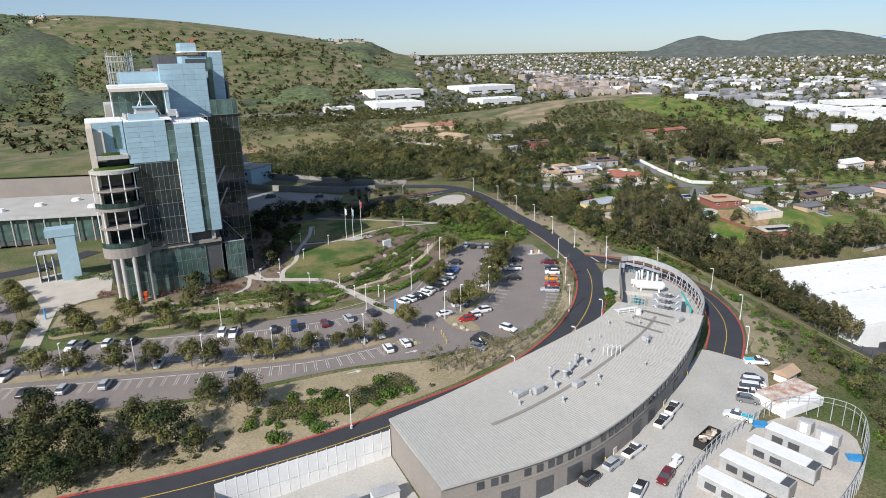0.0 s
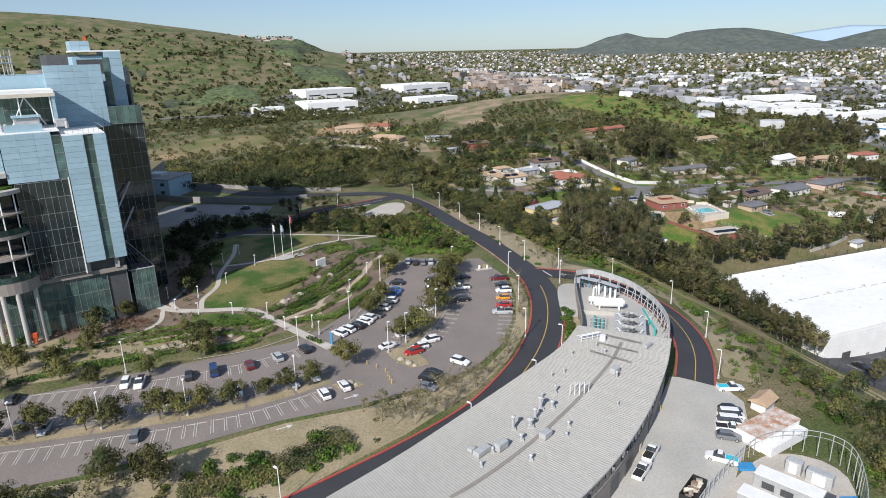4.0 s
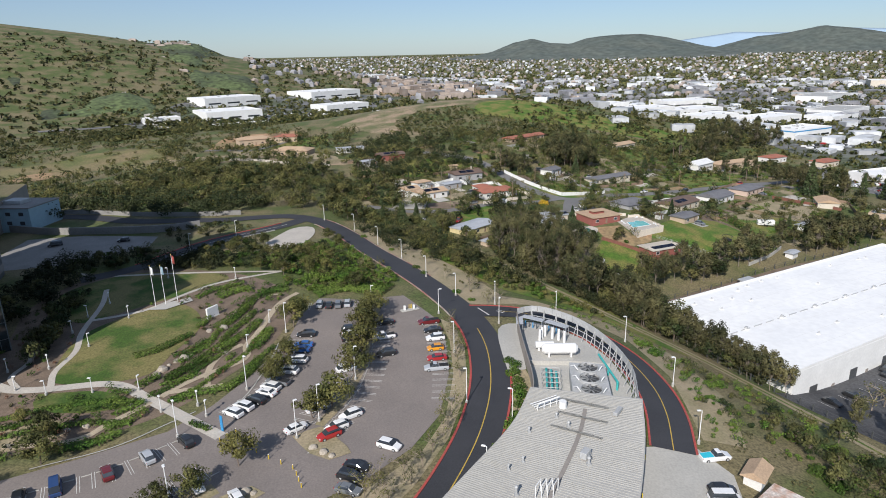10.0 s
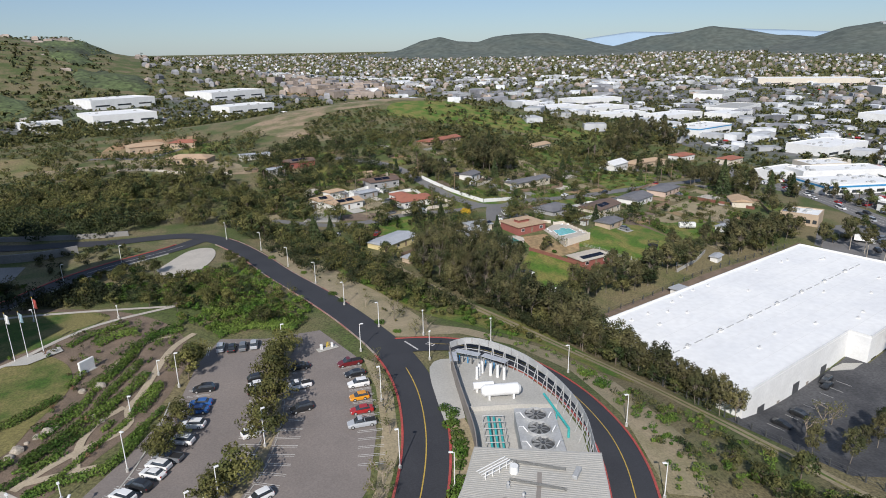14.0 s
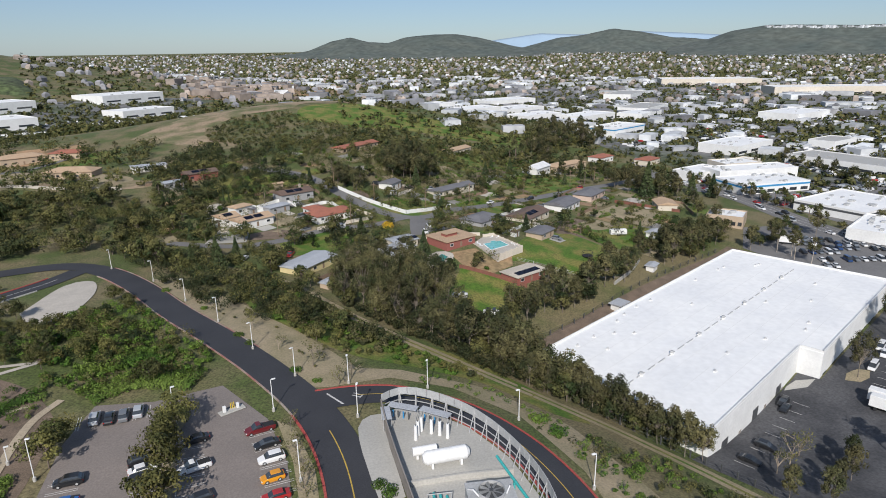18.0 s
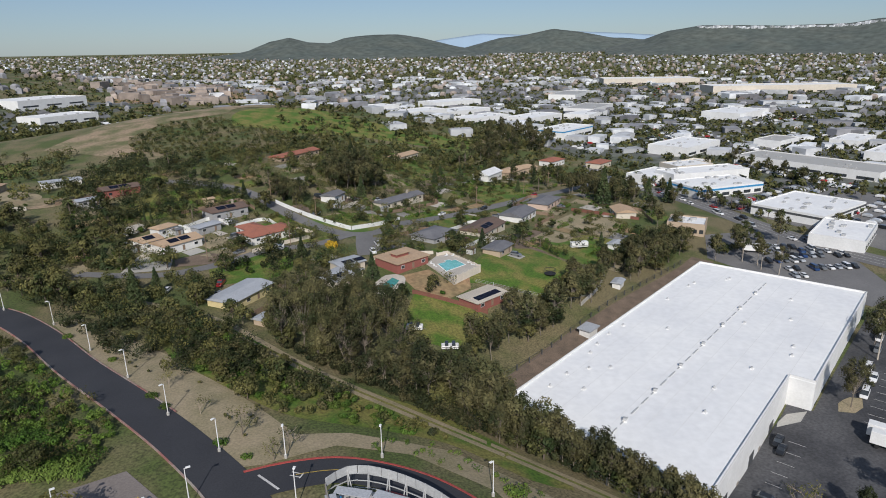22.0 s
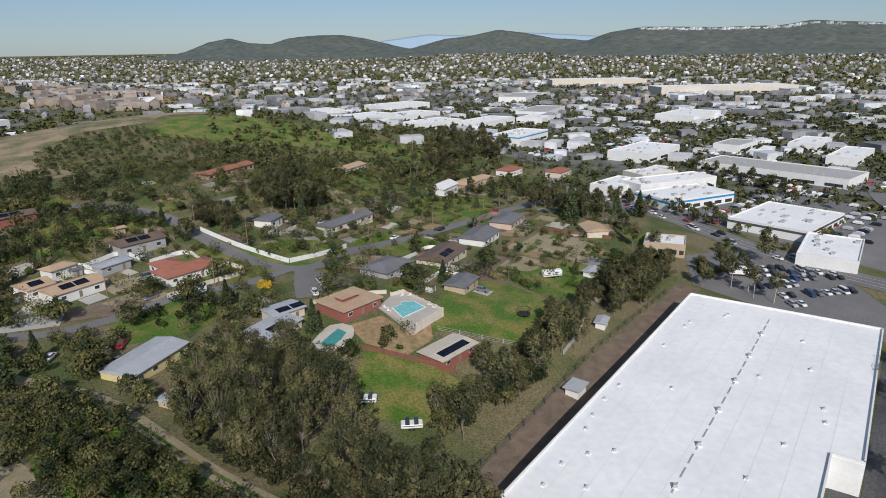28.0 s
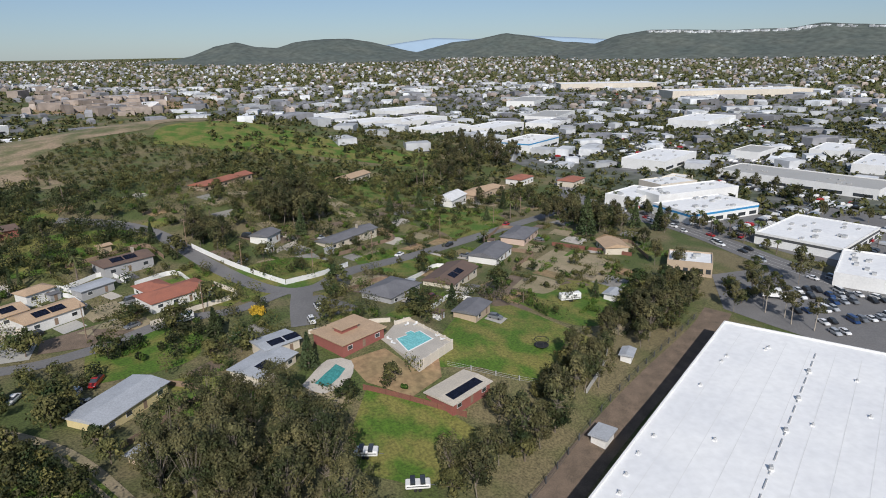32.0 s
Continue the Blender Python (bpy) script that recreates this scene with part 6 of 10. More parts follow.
# open plant court at the north end
pc_w = [(29.8, 6.4), (32.0, 14), (33.4, 22), (34.9, 31.5), (36.6, 41), (38.2, 48.2)]
pc_e = [(48.8, -1.0), (53.4, 12), (54.3, 25), (52.2, 37), (47.2, 46), (42.5, 49.3), (38.2, 48.2)]
sheet("court_floor", [(29.8, 6.4), (32.0, 14), (33.4, 22), (34.9, 31.5), (36.6, 41), (38.2, 48.2), (42.5, 49.3), (47.2, 46), (52.2, 37), (54.3, 25), (53.4, 12), (48.8, -1.0)], "concrete", 0.25, "concrete floor of the open plant court", "floor", smooth=False)
scr = thing("screen_wall", pose(45, 25, 0), "curved galvanised louvre screen on white posts round the plant court", "screen")
si = scr.matrix_world.inverted()
for pts, top_, mat_, inner in ((pc_w, 4.3, "taupe", 0), (pc_e, 5.2, "galv", 1)):
    line = spline([(*p, 0) for p in pts], 1.6)
    for k, (a, b) in enumerate(zip(line, line[1:])):
        d = (b - a).normalized()
        nn = Vector((-d.y, d.x, 0)) * 0.05
        zb = gz(a.x, a.y)
        if inner:
            for z0_ in np.arange(zb + 0.6, top_ - 1.6, 1.4):
                part("slat", prism(bmesh.new(), [(c.x, c.y) for c in (a - nn, b - nn, b + nn, a + nn)], z0_, z0_ + 0.16), "galv", scr).matrix_parent_inverse = si
            part("screen_panel", prism(bmesh.new(), [(c.x, c.y) for c in (a - nn, a + (b - a) * 0.94 - nn, a + (b - a) * 0.94 + nn, a + nn)], top_ - 1.6, top_), mat_, scr).matrix_parent_inverse = si
            if k % 2 == 0:
                q = a + Vector((-d.y, d.x, 0)) * 1.6
                part("post", rods(((a.x, a.y, zb - 0.5), (a.x, a.y, top_), 0.14)), "galv", scr).matrix_parent_inverse = si
                part("brace", rods(((a.x, a.y, top_ - 0.6), (q.x, q.y, zb + 0.1), 0.1)), "galv", scr).matrix_parent_inverse = si
        else:
            part("wall_panel", prism(bmesh.new(), [(c.x, c.y) for c in (a - 2 * nn, a + (b - a) * 0.97 - 2 * nn, a + (b - a) * 0.97 + 2 * nn, a + 2 * nn)], zb - 0.5, top_), mat_, scr).matrix_parent_inverse = si
tank = thing("gas_tank", pose(42.8, 27.5, gz(42.8, 27.5) + 0.2, 0, 0, -10), "large white horizontal storage tank on saddles", "tank")
bm = rods(((-3.6, 0, 1.9), (3.6, 0, 1.9), 1.25), n=24)
rod(bm, (3.6, 0, 1.9), (4.2, 0, 1.9), 1.25, 0.7, n=24)
rod(bm, (-4.2, 0, 1.9), (-3.6, 0, 1.9), 0.7, 1.25, n=24)
part("vessel", bm, "white_paint", tank)
for sx in (-2.6, 2.6):
    part("saddle", boxes((sx - 0.2, -1.0, 0, sx + 0.2, 1.0, 1.2)), "white_paint", tank)
e_ = thing("gas_tank", pose(40.2, 31.0, gz(40.2, 31) + 0.2, 0, 0, -10), "small white storage tank beside the large one", "tank")
part("vessel", rods(((-2.2, 0, 1.4), (2.2, 0, 1.4), 0.8), n=16), "white_paint", e_)
for sx in (-1.4, 1.4):
    part("saddle", boxes((sx - 0.2, -0.6, 0, sx + 0.2, 0.6, 0.8)), "white_paint", e_)
ct = thing("cooling_tower", pose(42.8, 9.3, gz(42.8, 9.3), 0, 0, -17), "galvanised cooling tower with three large roof fans", "cooling tower")
part("casing", boxes((-3.7, -7.2, 0, 3.7, 7.4, 4.0), bevel=0.1), "galv", ct)
part("deck", boxes((-3.8, -7.3, 4.0, 3.8, 7.5, 4.15)), "galv", ct)
for cy in (-4.6, 0.0, 4.6):
    bm = bmesh.new()
    n_ = 28
    rg = [[bm.verts.new((r * math.cos(k * math.tau / n_), cy + r * math.sin(k * math.tau / n_), z)) for k in range(n_)] for r, z in ((2.25, 4.15), (2.2, 4.8), (2.08, 4.8), (2.08, 4.15))]
    for a, b in zip(rg, rg[1:]):
        for k in range(n_):
            bm.faces.new((a[k], a[(k + 1) % n_], b[(k + 1) % n_], b[k]))
    fan = part("fan_ring", bm, "galv", ct)
    part("well", rods(((0, cy, 4.2), (0, cy, 4.22), 2.07), n=24), "steel", fan, "dark fan opening")
    for k in range(8):
        a = k * math.tau / 8 + 0.2
        bm = bmesh.new()
        dr, sd = Vector((math.cos(a), math.sin(a), 0)), Vector((-math.sin(a), math.cos(a), 0))
        c_ = Vector((0, cy, 4.6))
        bm.faces.new([bm.verts.new(c_ + v) for v in (dr * 0.3 - sd * 0.15, dr * 1.95 - sd * 0.3 + Vector((0, 0, 0.12)), dr * 1.95 + sd * 0.3 - Vector((0, 0, 0.12)), dr * 0.3 + sd * 0.15)])
        bmesh.ops.solidify(bm, geom=bm.faces[:], thickness=0.04)
        part("blade", bm, "galv", fan)
    part("hub", rods(((0, cy, 4.4), (0, cy, 4.8), 0.35), n=10), "steel", fan)
    for s_ in (-1, 1):
        part("arm", rods(((s_ * 2.2, cy - 1.0, 4.5), (s_ * 2.9, cy, 5.0), 0.12), ((s_ * 2.9, cy, 5.0), (s_ * 3.5, cy + 1.1, 4.3), 0.12)), "white_paint", fan)
pr = thing("pipe_run", pose(36, 14, 0.4, 0, 0, 73), "bright teal pipework on steel frames", "pipes")
for k in range(3):
    part("pipe", rods(((-5, -1.4 + k * 1.1, 1.2 + 0.4 * k), (6, -1.4 + k * 1.1, 1.2 + 0.4 * k), 0.24), n=8), "teal", pr)
for k in range(5):
    part("frame", rods(((-4 + k * 2.2, -2, 0), (-4 + k * 2.2, -2, 2.8), 0.08), ((-4 + k * 2.2, 2, 0), (-4 + k * 2.2, 2, 2.8), 0.08), ((-4 + k * 2.2, -2, 2.8), (-4 + k * 2.2, 2, 2.8), 0.08)), "galv", pr)
pr = thing("pipe_run", pose(50.4, 17, 0.2, 0, 0, 85), "teal riser pipes beside the cooling tower", "pipes")
part("pipe", rods(((-6, 0, 2.2), (7, 0, 2.2), 0.26), ((-6, 0, 0), (-6, 0, 2.2), 0.26), ((0, 0, 0), (0, 0, 2.2), 0.2), n=8), "teal", pr)
for x, y in ((40.8, 36.5), (41.8, 37.8), (43, 39), (44.4, 37.4), (45.6, 36.2), (46.6, 34.8)):
    e_ = thing("gas_cylinder", pose(x, y, gz(x, y) + 0.25), "tall white gas cylinder", "cylinder", "gas cylinders")
    part("vessel", rods(((0, 0, 0), (0, 0, 3.0), 0.35, 0.3), n=10), "white_paint", e_)
    part("valve", rods(((0, 0, 3.0), (0, 0, 3.3), 0.08), n=6), "steel", e_)
for x, y, turn, L_ in ((41.6, 44.8, -43, 6.0), (46.6, 40.4, -52, 6.4), (37.6, 43.6, 76, 4.6)):
    e_ = thing("pipe_shelter", pose(x, y, gz(x, y) + 0.2, 0, 0, turn), "blue-grey roofed lean-to over gas bottles", "shelter", "gas bottle shelters")
    part("roof", boxes((-L_ / 2, -0.9, 2.7, L_ / 2, 0.9, 2.82)), "roof_pale", e_)
    for sx in (-L_ / 2 + 0.2, L_ / 2 - 0.2):
        for sy in (-0.75, 0.75):
            part("post", rods(((sx, sy, 0), (sx, sy, 2.7), 0.06)), "galv", e_)
    for k in range(4):
        part("bottle", rods(((-L_ / 2 + 0.8 + k * 1.1, 0, 0), (-L_ / 2 + 0.8 + k * 1.1, 0, 1.5), 0.16), n=8), ("blue", "steel")[k % 2], e_)

# ---- service yard ----
for spec, txt in ((("pickup", "teal", 59.0, -11.6, 178), 0), (("suv", "black", 55.0, -20.2, 170), 0), (("van", "white", 54.2, -22.2, 168), 0), (("van", "white", 53.0, -24.6, 166), 0), (("pickup", "white", 52.0, -26.8, 164), 0), (("suv", "grey", 50.4, -29.4, 162), 0), (("pickup", "teal", 46.0, -36.1, -30), 0),
                  (("suv", "maroon", 26.3, -56.4, 55), 0), (("pickup", "white", 20.6, -60.6, 60), 0), (("suv", "black", 12.9, -58.0, 225), 0), (("suv", "silver", 17.6, -53.8, 226), 0), (("pickup", "white", 22.2, -49.6, 226), 0), (("pickup", "white", 30.0, -39.8, 232), 0), (("pickup", "white", 33.3, -34.9, 234), 0)):
    park(*spec, "parked in the concrete service yard", "vehicles in the service yard", 0.13)
e_ = thing("skip_container", pose(36.9, -45.2, gz(36.9, -45.2) + 0.13, 0, 0, 48), "open black steel skip full of scrap boxes", "skip")
for d in ((-3.2, -1.2, 0.2, 3.2, -1.1, 1.8), (-3.2, 1.1, 0.2, 3.2, 1.2, 1.8), (-3.2, -1.1, 0.2, -3.1, 1.1, 1.8), (3.1, -1.1, 0.2, 3.2, 1.1, 1.8), (-3.1, -1.1, 0.2, 3.1, 1.1, 0.3)):
    part("side", boxes(d), "black", e_)
for k in range(16):
    bm = bmesh.new()
    box(bm, -0.5, -0.3, -0.25, 0.5, 0.3, 0.25)
    bm.transform(Matrix.Translation((0, 0, 0)) @ Matrix.Rotation(rng5.uniform(0, 6), 4, "Z") @ Matrix.Rotation(rng5.uniform(-0.6, 0.6), 4, "X"))
    bm.transform(Matrix.Translation((rng5.uniform(-2.7, 2.7), rng5.uniform(-0.8, 0.8), 1.2 + rng5.uniform(0, 0.4))))
    part("scrap", bm, ("stone", "wood", "cream")[k % 3], e_)
sheet("generator_pad", [(27, -66), (33.5, -54), (43.5, -43.5), (54.5, -34.5), (63, -33), (68, -36), (67.5, -42), (60, -54), (47, -68), (34, -74)], "path", 0.16, "tan concrete generator pad", "pad", smooth=True)
for k, (x, y) in enumerate(((54.0, -45.6), (48.6, -50.6), (42.0, -55.6), (36.6, -60.8))):
    e_ = thing("generator_container", pose(x, y, gz(x, y) + 0.25, 0, 0, -46), "white-roofed grey generator container on the pad", "generator", "generator containers")
    part("body", boxes((-6, -1.5, 0.25, 6, 1.5, 3.1), bevel=0.05), "galv", e_)
    part("roof", boxes((-6.05, -1.55, 3.1, 4.4, 1.55, 3.25)), "white_paint", e_)
    part("grille", boxes((4.5, -1.4, 3.1, 5.9, 1.4, 3.18)), "steel", e_)
    part("vent_panel", boxes((-4.6, -1.56, 0.9, -2.6, -1.5, 2.2)), "steel", e_)
    part("vent_panel", boxes((-1.6, -1.56, 0.9, 0.4, -1.5, 2.2)), "steel", e_)
    part("end_louvre", boxes((6.0, -1.2, 0.6, 6.06, 1.2, 2.8)), "taupe", e_)
    part("skid", boxes((-6, -1.3, 0, 6, -1.0, 0.25), (-6, 1.0, 0, 6, 1.3, 0.25)), "black", e_)
for x, y, L in ((61.5, -41, 4.2), (58.4, -38.2, 2.6)):
    e_ = thing("switch_cabinet", pose(x, y, gz(x, y) + 0.2, 0, 0, -46), "pale grey electrical switch cabinet", "cabinet", "switch cabinets")
    part("body", boxes((-L / 2, -1.0, 0, L / 2, 1.0, 2.5), bevel=0.06), "galv", e_)
    part("door", boxes((-L / 4, -1.04, 0.2, L / 4, -1.0, 2.3)), "white_paint", e_)
for x, y in ((49.6, -37.9), (64.5, -45.2)):
    ob = link("tarpaulin", prism(bmesh.new(), [(-1.5, -0.9), (1.4, -1.0), (1.6, 0.9), (-1.3, 1.0)], 0, 0.5), "blue")
    ob.location = (x, y, gz(x, y) + 0.18)
    tagged(ob, "crumpled bright blue tarpaulin on the pad", "tarpaulin")
fen = thing("security_fence", pose(50, -50, -2.5), "tall white-posted mesh fence curving round the generator pad", "fence")
fi = fen.matrix_world.inverted()
line = spline([(24, -70, 0), (26.4, -62.6, 0), (33.2, -52.6, 0), (43, -42.2, 0), (54, -33.2, 0), (62.8, -31.4, 0), (68.6, -34.5, 0), (68.2, -41, 0), (61, -53.5, 0), (48, -67.5, 0), (36, -76, 0)], 1.0)
for k, (a, b) in enumerate(zip(line, line[1:])):
    za = -2.5
    if k % 2 == 0:
        part("post", rods(((a.x, a.y, za - 2.5), (a.x, a.y, 0.6), 0.08)), "galv", fen).matrix_parent_inverse = fi
    part("rail", rods(((a.x, a.y, 0.5), (b.x, b.y, 0.5), 0.06), ((a.x, a.y, -0.6), (b.x, b.y, -0.6), 0.045)), "galv", fen).matrix_parent_inverse = fi
e_ = thing("storage_container", pose(59, -27.5, gz(59, -27.5), 0, 0, 30), "long rust-stained white storage container", "container")
part("body", boxes((-6.4, -2.6, 0, 6.4, 2.6, 2.9), bevel=0.05), "white_wall", e_)
part("roof", boxes((-6.5, -2.7, 2.9, 6.5, 2.7, 3.05)), "rust", e_)
part("side_lean_to", boxes((-6.0, -4.6, 0, 6.0, -2.6, 1.9)), "white_wall", e_)
shed = house(63.2, -17.6, 40, 4.5, 3.0, 2.3, "tan", "white", "gable", "small white storage shed with an arched roof", windows=False, pitch=0.6)
for x, y in ((31.6, -35.5), (40.2, -20.5), (16.4, -53), (45.4, -11)):
    e_ = thing("bollard", pose(x, y, gz(x, y) + 0.1), "yellow steel bollard by the wall", "bollard", "yellow bollards")
    part("post", rods(((0, 0, 0), (0, 0, 1.1), 0.12), n=8), "yellow", e_)
    part("cap", rods(((0, 0, 1.1), (0, 0, 1.16), 0.12, 0.06), n=8), "yellow", e_)
e_ = thing("golf_cart", pose(29.2, -52.4, gz(29.2, -52.4) + 0.13, 0, 0, 50), "small white utility cart", "cart")
part("body", boxes((-1.5, -0.65, 0.3, 1.5, 0.65, 0.9), bevel=0.1), "white_paint", e_)
part("roof", boxes((-0.9, -0.6, 1.85, 0.8, 0.6, 1.93)), "white_paint", e_)
for sx in (-0.8, 0.7):
    for sy in (-0.55, 0.55):
        part("post", rods(((sx, sy, 0.85), (sx, sy, 1.86), 0.03)), "steel", e_)
        part("wheel", rods(((sx * 1.2, sy - 0.1, 0.25), (sx * 1.2, sy + 0.1, 0.25), 0.25), n=10), "black", e_)


# ---- neighbourhood ----
STREET = [(40, 330), (70, 300), (84, 277), (93, 243), (104, 211), (118, 206), (138, 221), (168, 229), (223, 241), (284, 263), (330, 290)]
ribbon("street", STREET, 6.8, "street", 0.12, "grey asphalt residential street between gardens")
ribbon("street", [(106, 206), (89, 200), (70, 203), (49, 196), (28, 194), (5, 205)], 5.0, "street", 0.15, "narrow asphalt lane to the houses")
ribbon("street", [(112, 204), (106, 190), (101, 176)], 7.0, "street", 0.14, "short asphalt drive beside the red house")
ribbon("path", [(20, 170), (38, 145), (51, 105), (66, 75), (80, 49), (90, 32), (97, 15), (103, -8), (110, -40)], 4.0, "dirt", 0.1, "rutted dirt track along the slope")
ribbon("grass_strip", [(38, 145), (51, 105), (66, 75), (80, 49), (90, 32), (97, 15), (103, -8)], 0.9, "meadow", 0.13, "green strip between the wheel tracks")
ribbon("path", [(92.8, 76), (110.8, 86), (137.8, 97), (175.8, 109), (214.8, 121), (232.8, 128)], 9.0, "mulch", 0.1, "bare dirt service strip beside the warehouse")
sheet("lawn", [(88, 122), (101, 137), (112, 127), (117, 113), (106, 105), (96, 103.5), (87, 112)], "meadow", 0.1, "bright green fenced lawn", "lawn")
sheet("lawn", [(132, 150), (150, 164), (167, 161), (176, 128), (158, 118), (143, 120), (132, 132), (119, 137)], "meadow", 0.1, "bright green paddock with a trampoline", "lawn")
sheet("lawn", [(62, 228), (72, 236), (92, 238), (100, 212), (88, 204)], "meadow", 0.06, "patchy green front garden", "lawn")
sheet("garden_soil", [(102, 150), (113.4, 150), (115.2, 138.4), (124, 139.8), (120, 132.5), (109, 129), (102, 139)], "orange_earth", 0.12, "bare reddish garden soil", "garden")
sheet("garden_soil", [(165, 180), (185, 188), (200, 170), (190, 150), (160, 158)], "mulch", 0.08, "brown mulched garden beds", "garden")
sheet("garden_soil", [(205, 195), (228, 205), (240, 180), (215, 165)], "dirt", 0.08, "bare dirt paddock beside the houses", "garden")
sheet("garden_soil", [(37, 208), (52, 212), (62, 203), (50, 198), (36, 200)], "mulch", 0.12, "dark mulch bed with pale stones", "garden")
sheet("driveway", [(18, 200), (30, 226), (38, 214), (34, 198)], "concrete", 0.12, "concrete driveway with paving bands", "driveway")
sheet("driveway", [(105, 178), (108, 198), (116, 198), (122, 178)], "street", 0.12, "paved forecourt beside the red house", "driveway")
DECK = [(115.0, 155.0), (122.6, 161.0), (128.2, 161.3), (129.8, 141.8), (115.6, 136.4)]
terrace = thing("pool_deck", pose(122, 150, -3.2), "pale concrete pool terrace above the garden", "terrace", kind="structure")
part("slab", prism(bmesh.new(), [(x - 122, y - 150) for x, y in DECK], -3.2, 0.0), "path", terrace)
pool = thing("swimming_pool", pose(122, 150, -3.2), "rectangular turquoise swimming pool with a pale coping", "pool")
POOL = [(-3.4, 2.4), (0.2, 2.7), (0.4, 4.2), (2.4, 4.4), (2.6, 2.9), (4.3, 3.0), (4.4, -3.2), (-4.6, -5.6)]
part("coping", prism(bmesh.new(), [(x * 1.1, y * 1.1) for x, y in POOL], 0.0, 0.06), "white_paint", pool)
part("water", prism(bmesh.new(), POOL, 0.02, 0.1), "water", pool)
for i, (dx, dy, a_) in enumerate(((-5.4, 3.4, 20), (-5.8, 0.4, 20), (5.8, 7.4, -70), (3.6, 8.6, -70), (6.4, -3.0, 95), (6.2, -5.6, 95))):
    lounger = thing("sun_lounger", pose(122 + dx, 150 + dy, -3.2, 0, 0, a_), "white sun lounger on the pool terrace", "lounger", "sun loungers")
    part("seat", boxes((-0.35, -0.95, 0.28, 0.35, 0.45, 0.36)), "white_paint", lounger)
    part("backrest", boxes((-0.35, 0.4, 0.3, 0.35, 0.5, 0.95)), "white_paint", lounger)
    for sx, sy in ((-0.3, -0.85), (0.3, -0.85), (-0.3, 0.4), (0.3, 0.4)):
        part("leg", boxes((sx - 0.03, sy - 0.03, 0, sx + 0.03, sy + 0.03, 0.28)), "galv", lounger)
sheet("pool_deck", [(88, 146), (91, 140), (99, 142), (103, 149), (98, 153)], "path", 0.3, "pale paving round the kidney pool", "terrace", smooth=True)
sheet("swimming_pool", [(91, 145), (93, 141.8), (97, 144), (100, 146.5), (99, 149.8), (95, 147.5)], "green_water", 0.36, "kidney-shaped green-blue swimming pool", "pool", kind="", smooth=True)


def wall_run(name, pts, height, thick, mat, label, category="fence", posts=0.0, base=0.0):
    e = thing(name, pose(*pts[0], gz(*pts[0])), label, category)
    inv_ = e.matrix_world.inverted()
    line = spline([(*p, 0) for p in pts], 3.0)
    bm = bmesh.new()
    prev = None
    for i, p in enumerate(line):
        d = (line[min(i + 1, len(line) - 1)] - line[max(i - 1, 0)]).normalized()
        s = Vector((d.y, -d.x, 0)) * thick / 2
        z = gz(p.x, p.y)
        ring_ = [bm.verts.new((p.x + k * s.x, p.y + k * s.y, zz)) for k, zz in ((-1, z - 0.5 + base), (-1, z + height), (1, z + height), (1, z - 0.5 + base))]
        if prev:
            for a in range(4):
                bm.faces.new((prev[a], prev[(a + 1) % 4], ring_[(a + 1) % 4], ring_[a]))
        else:
            bm.faces.new(ring_)
        prev = ring_
    bm.faces.new(prev[::-1])
    bmesh.ops.recalc_face_normals(bm, faces=bm.faces)
    if name == "wire_fence":
        bm.free()
        for up in (0.15, 0.5 * height, height - 0.05):
            bm, prev = bmesh.new(), None
            for p in line:
                z = gz(p.x, p.y) + up
                ring_ = [bm.verts.new((p.x + dx, p.y + dy, z + dz)) for dx, dy, dz in ((-0.02, 0.02, -0.03), (-0.02, 0.02, 0.03), (0.02, -0.02, 0.03), (0.02, -0.02, -0.03))]
                if prev:
                    for k in range(4):
                        bm.faces.new((prev[k], prev[(k + 1) % 4], ring_[(k + 1) % 4], ring_[k]))
                prev = ring_
            part("rail", bm, mat, e).matrix_parent_inverse = inv_
    else:
        part("panel", bm, mat, e).matrix_parent_inverse = inv_
    if posts:
        s = 0.0
        for i in range(1, len(line)):
            s += (line[i] - line[i - 1]).length
            if s >= posts:
                s = 0.0
                p = line[i]
                z = gz(p.x, p.y)
                part("post", boxes((p.x - 0.12, p.y - 0.12, z - 0.3, p.x + 0.12, p.y + 0.12, z + height + 0.15)), mat, e).matrix_parent_inverse = inv_
    return e


wall_run("boundary_wall", [(91, 262), (100, 238), (109.8, 213.8)], 1.9, 0.2, "white_paint", "long white boundary wall along the street", "wall", 6)
wall_run("boundary_wall", [(110.2, 213.6), (124, 218), (140, 227)], 1.9, 0.2, "white_paint", "white boundary wall along the street", "wall", 6)
for a, b in (((100, 170), (112, 168.5)), ((112.3, 168.4), (123, 163.8))):
    wall_run("garden_wall", [a, ((a[0] + b[0]) / 2, (a[1] + b[1]) / 2), b], 1.3, 0.25, "cream", "cream garden wall round the pool terrace", "wall")
for (ax, ay), (bx, by), up in ((DECK[1], DECK[2], 1.1), (DECK[2], DECK[3], 0.6), (DECK[3], DECK[4], 0.6)):
    run = math.hypot(bx - ax, by - ay)
    e = thing("garden_wall", pose(ax, ay, -3.2, 0, 0, math.degrees(math.atan2(by - ay, bx - ax))), "cream garden wall round the pool terrace", "wall")
    part("panel", boxes((0.15, -0.12, -4.2, run - 0.15, 0.14, up)), "cream", e)
    for k in range(int(run / 3.2) + 1):
        part("post", boxes((k * 3.2 + 0.16, -0.2, -4.2, k * 3.2 + 0.5, 0.2, up + 0.25), bevel=0.03), "cream", e)
wall_run("wooden_fence", [(100, 137), (108, 128), (117, 118)], 1.5, 0.1, "red_wood", "dark red stained wooden fence", "fence", 3)
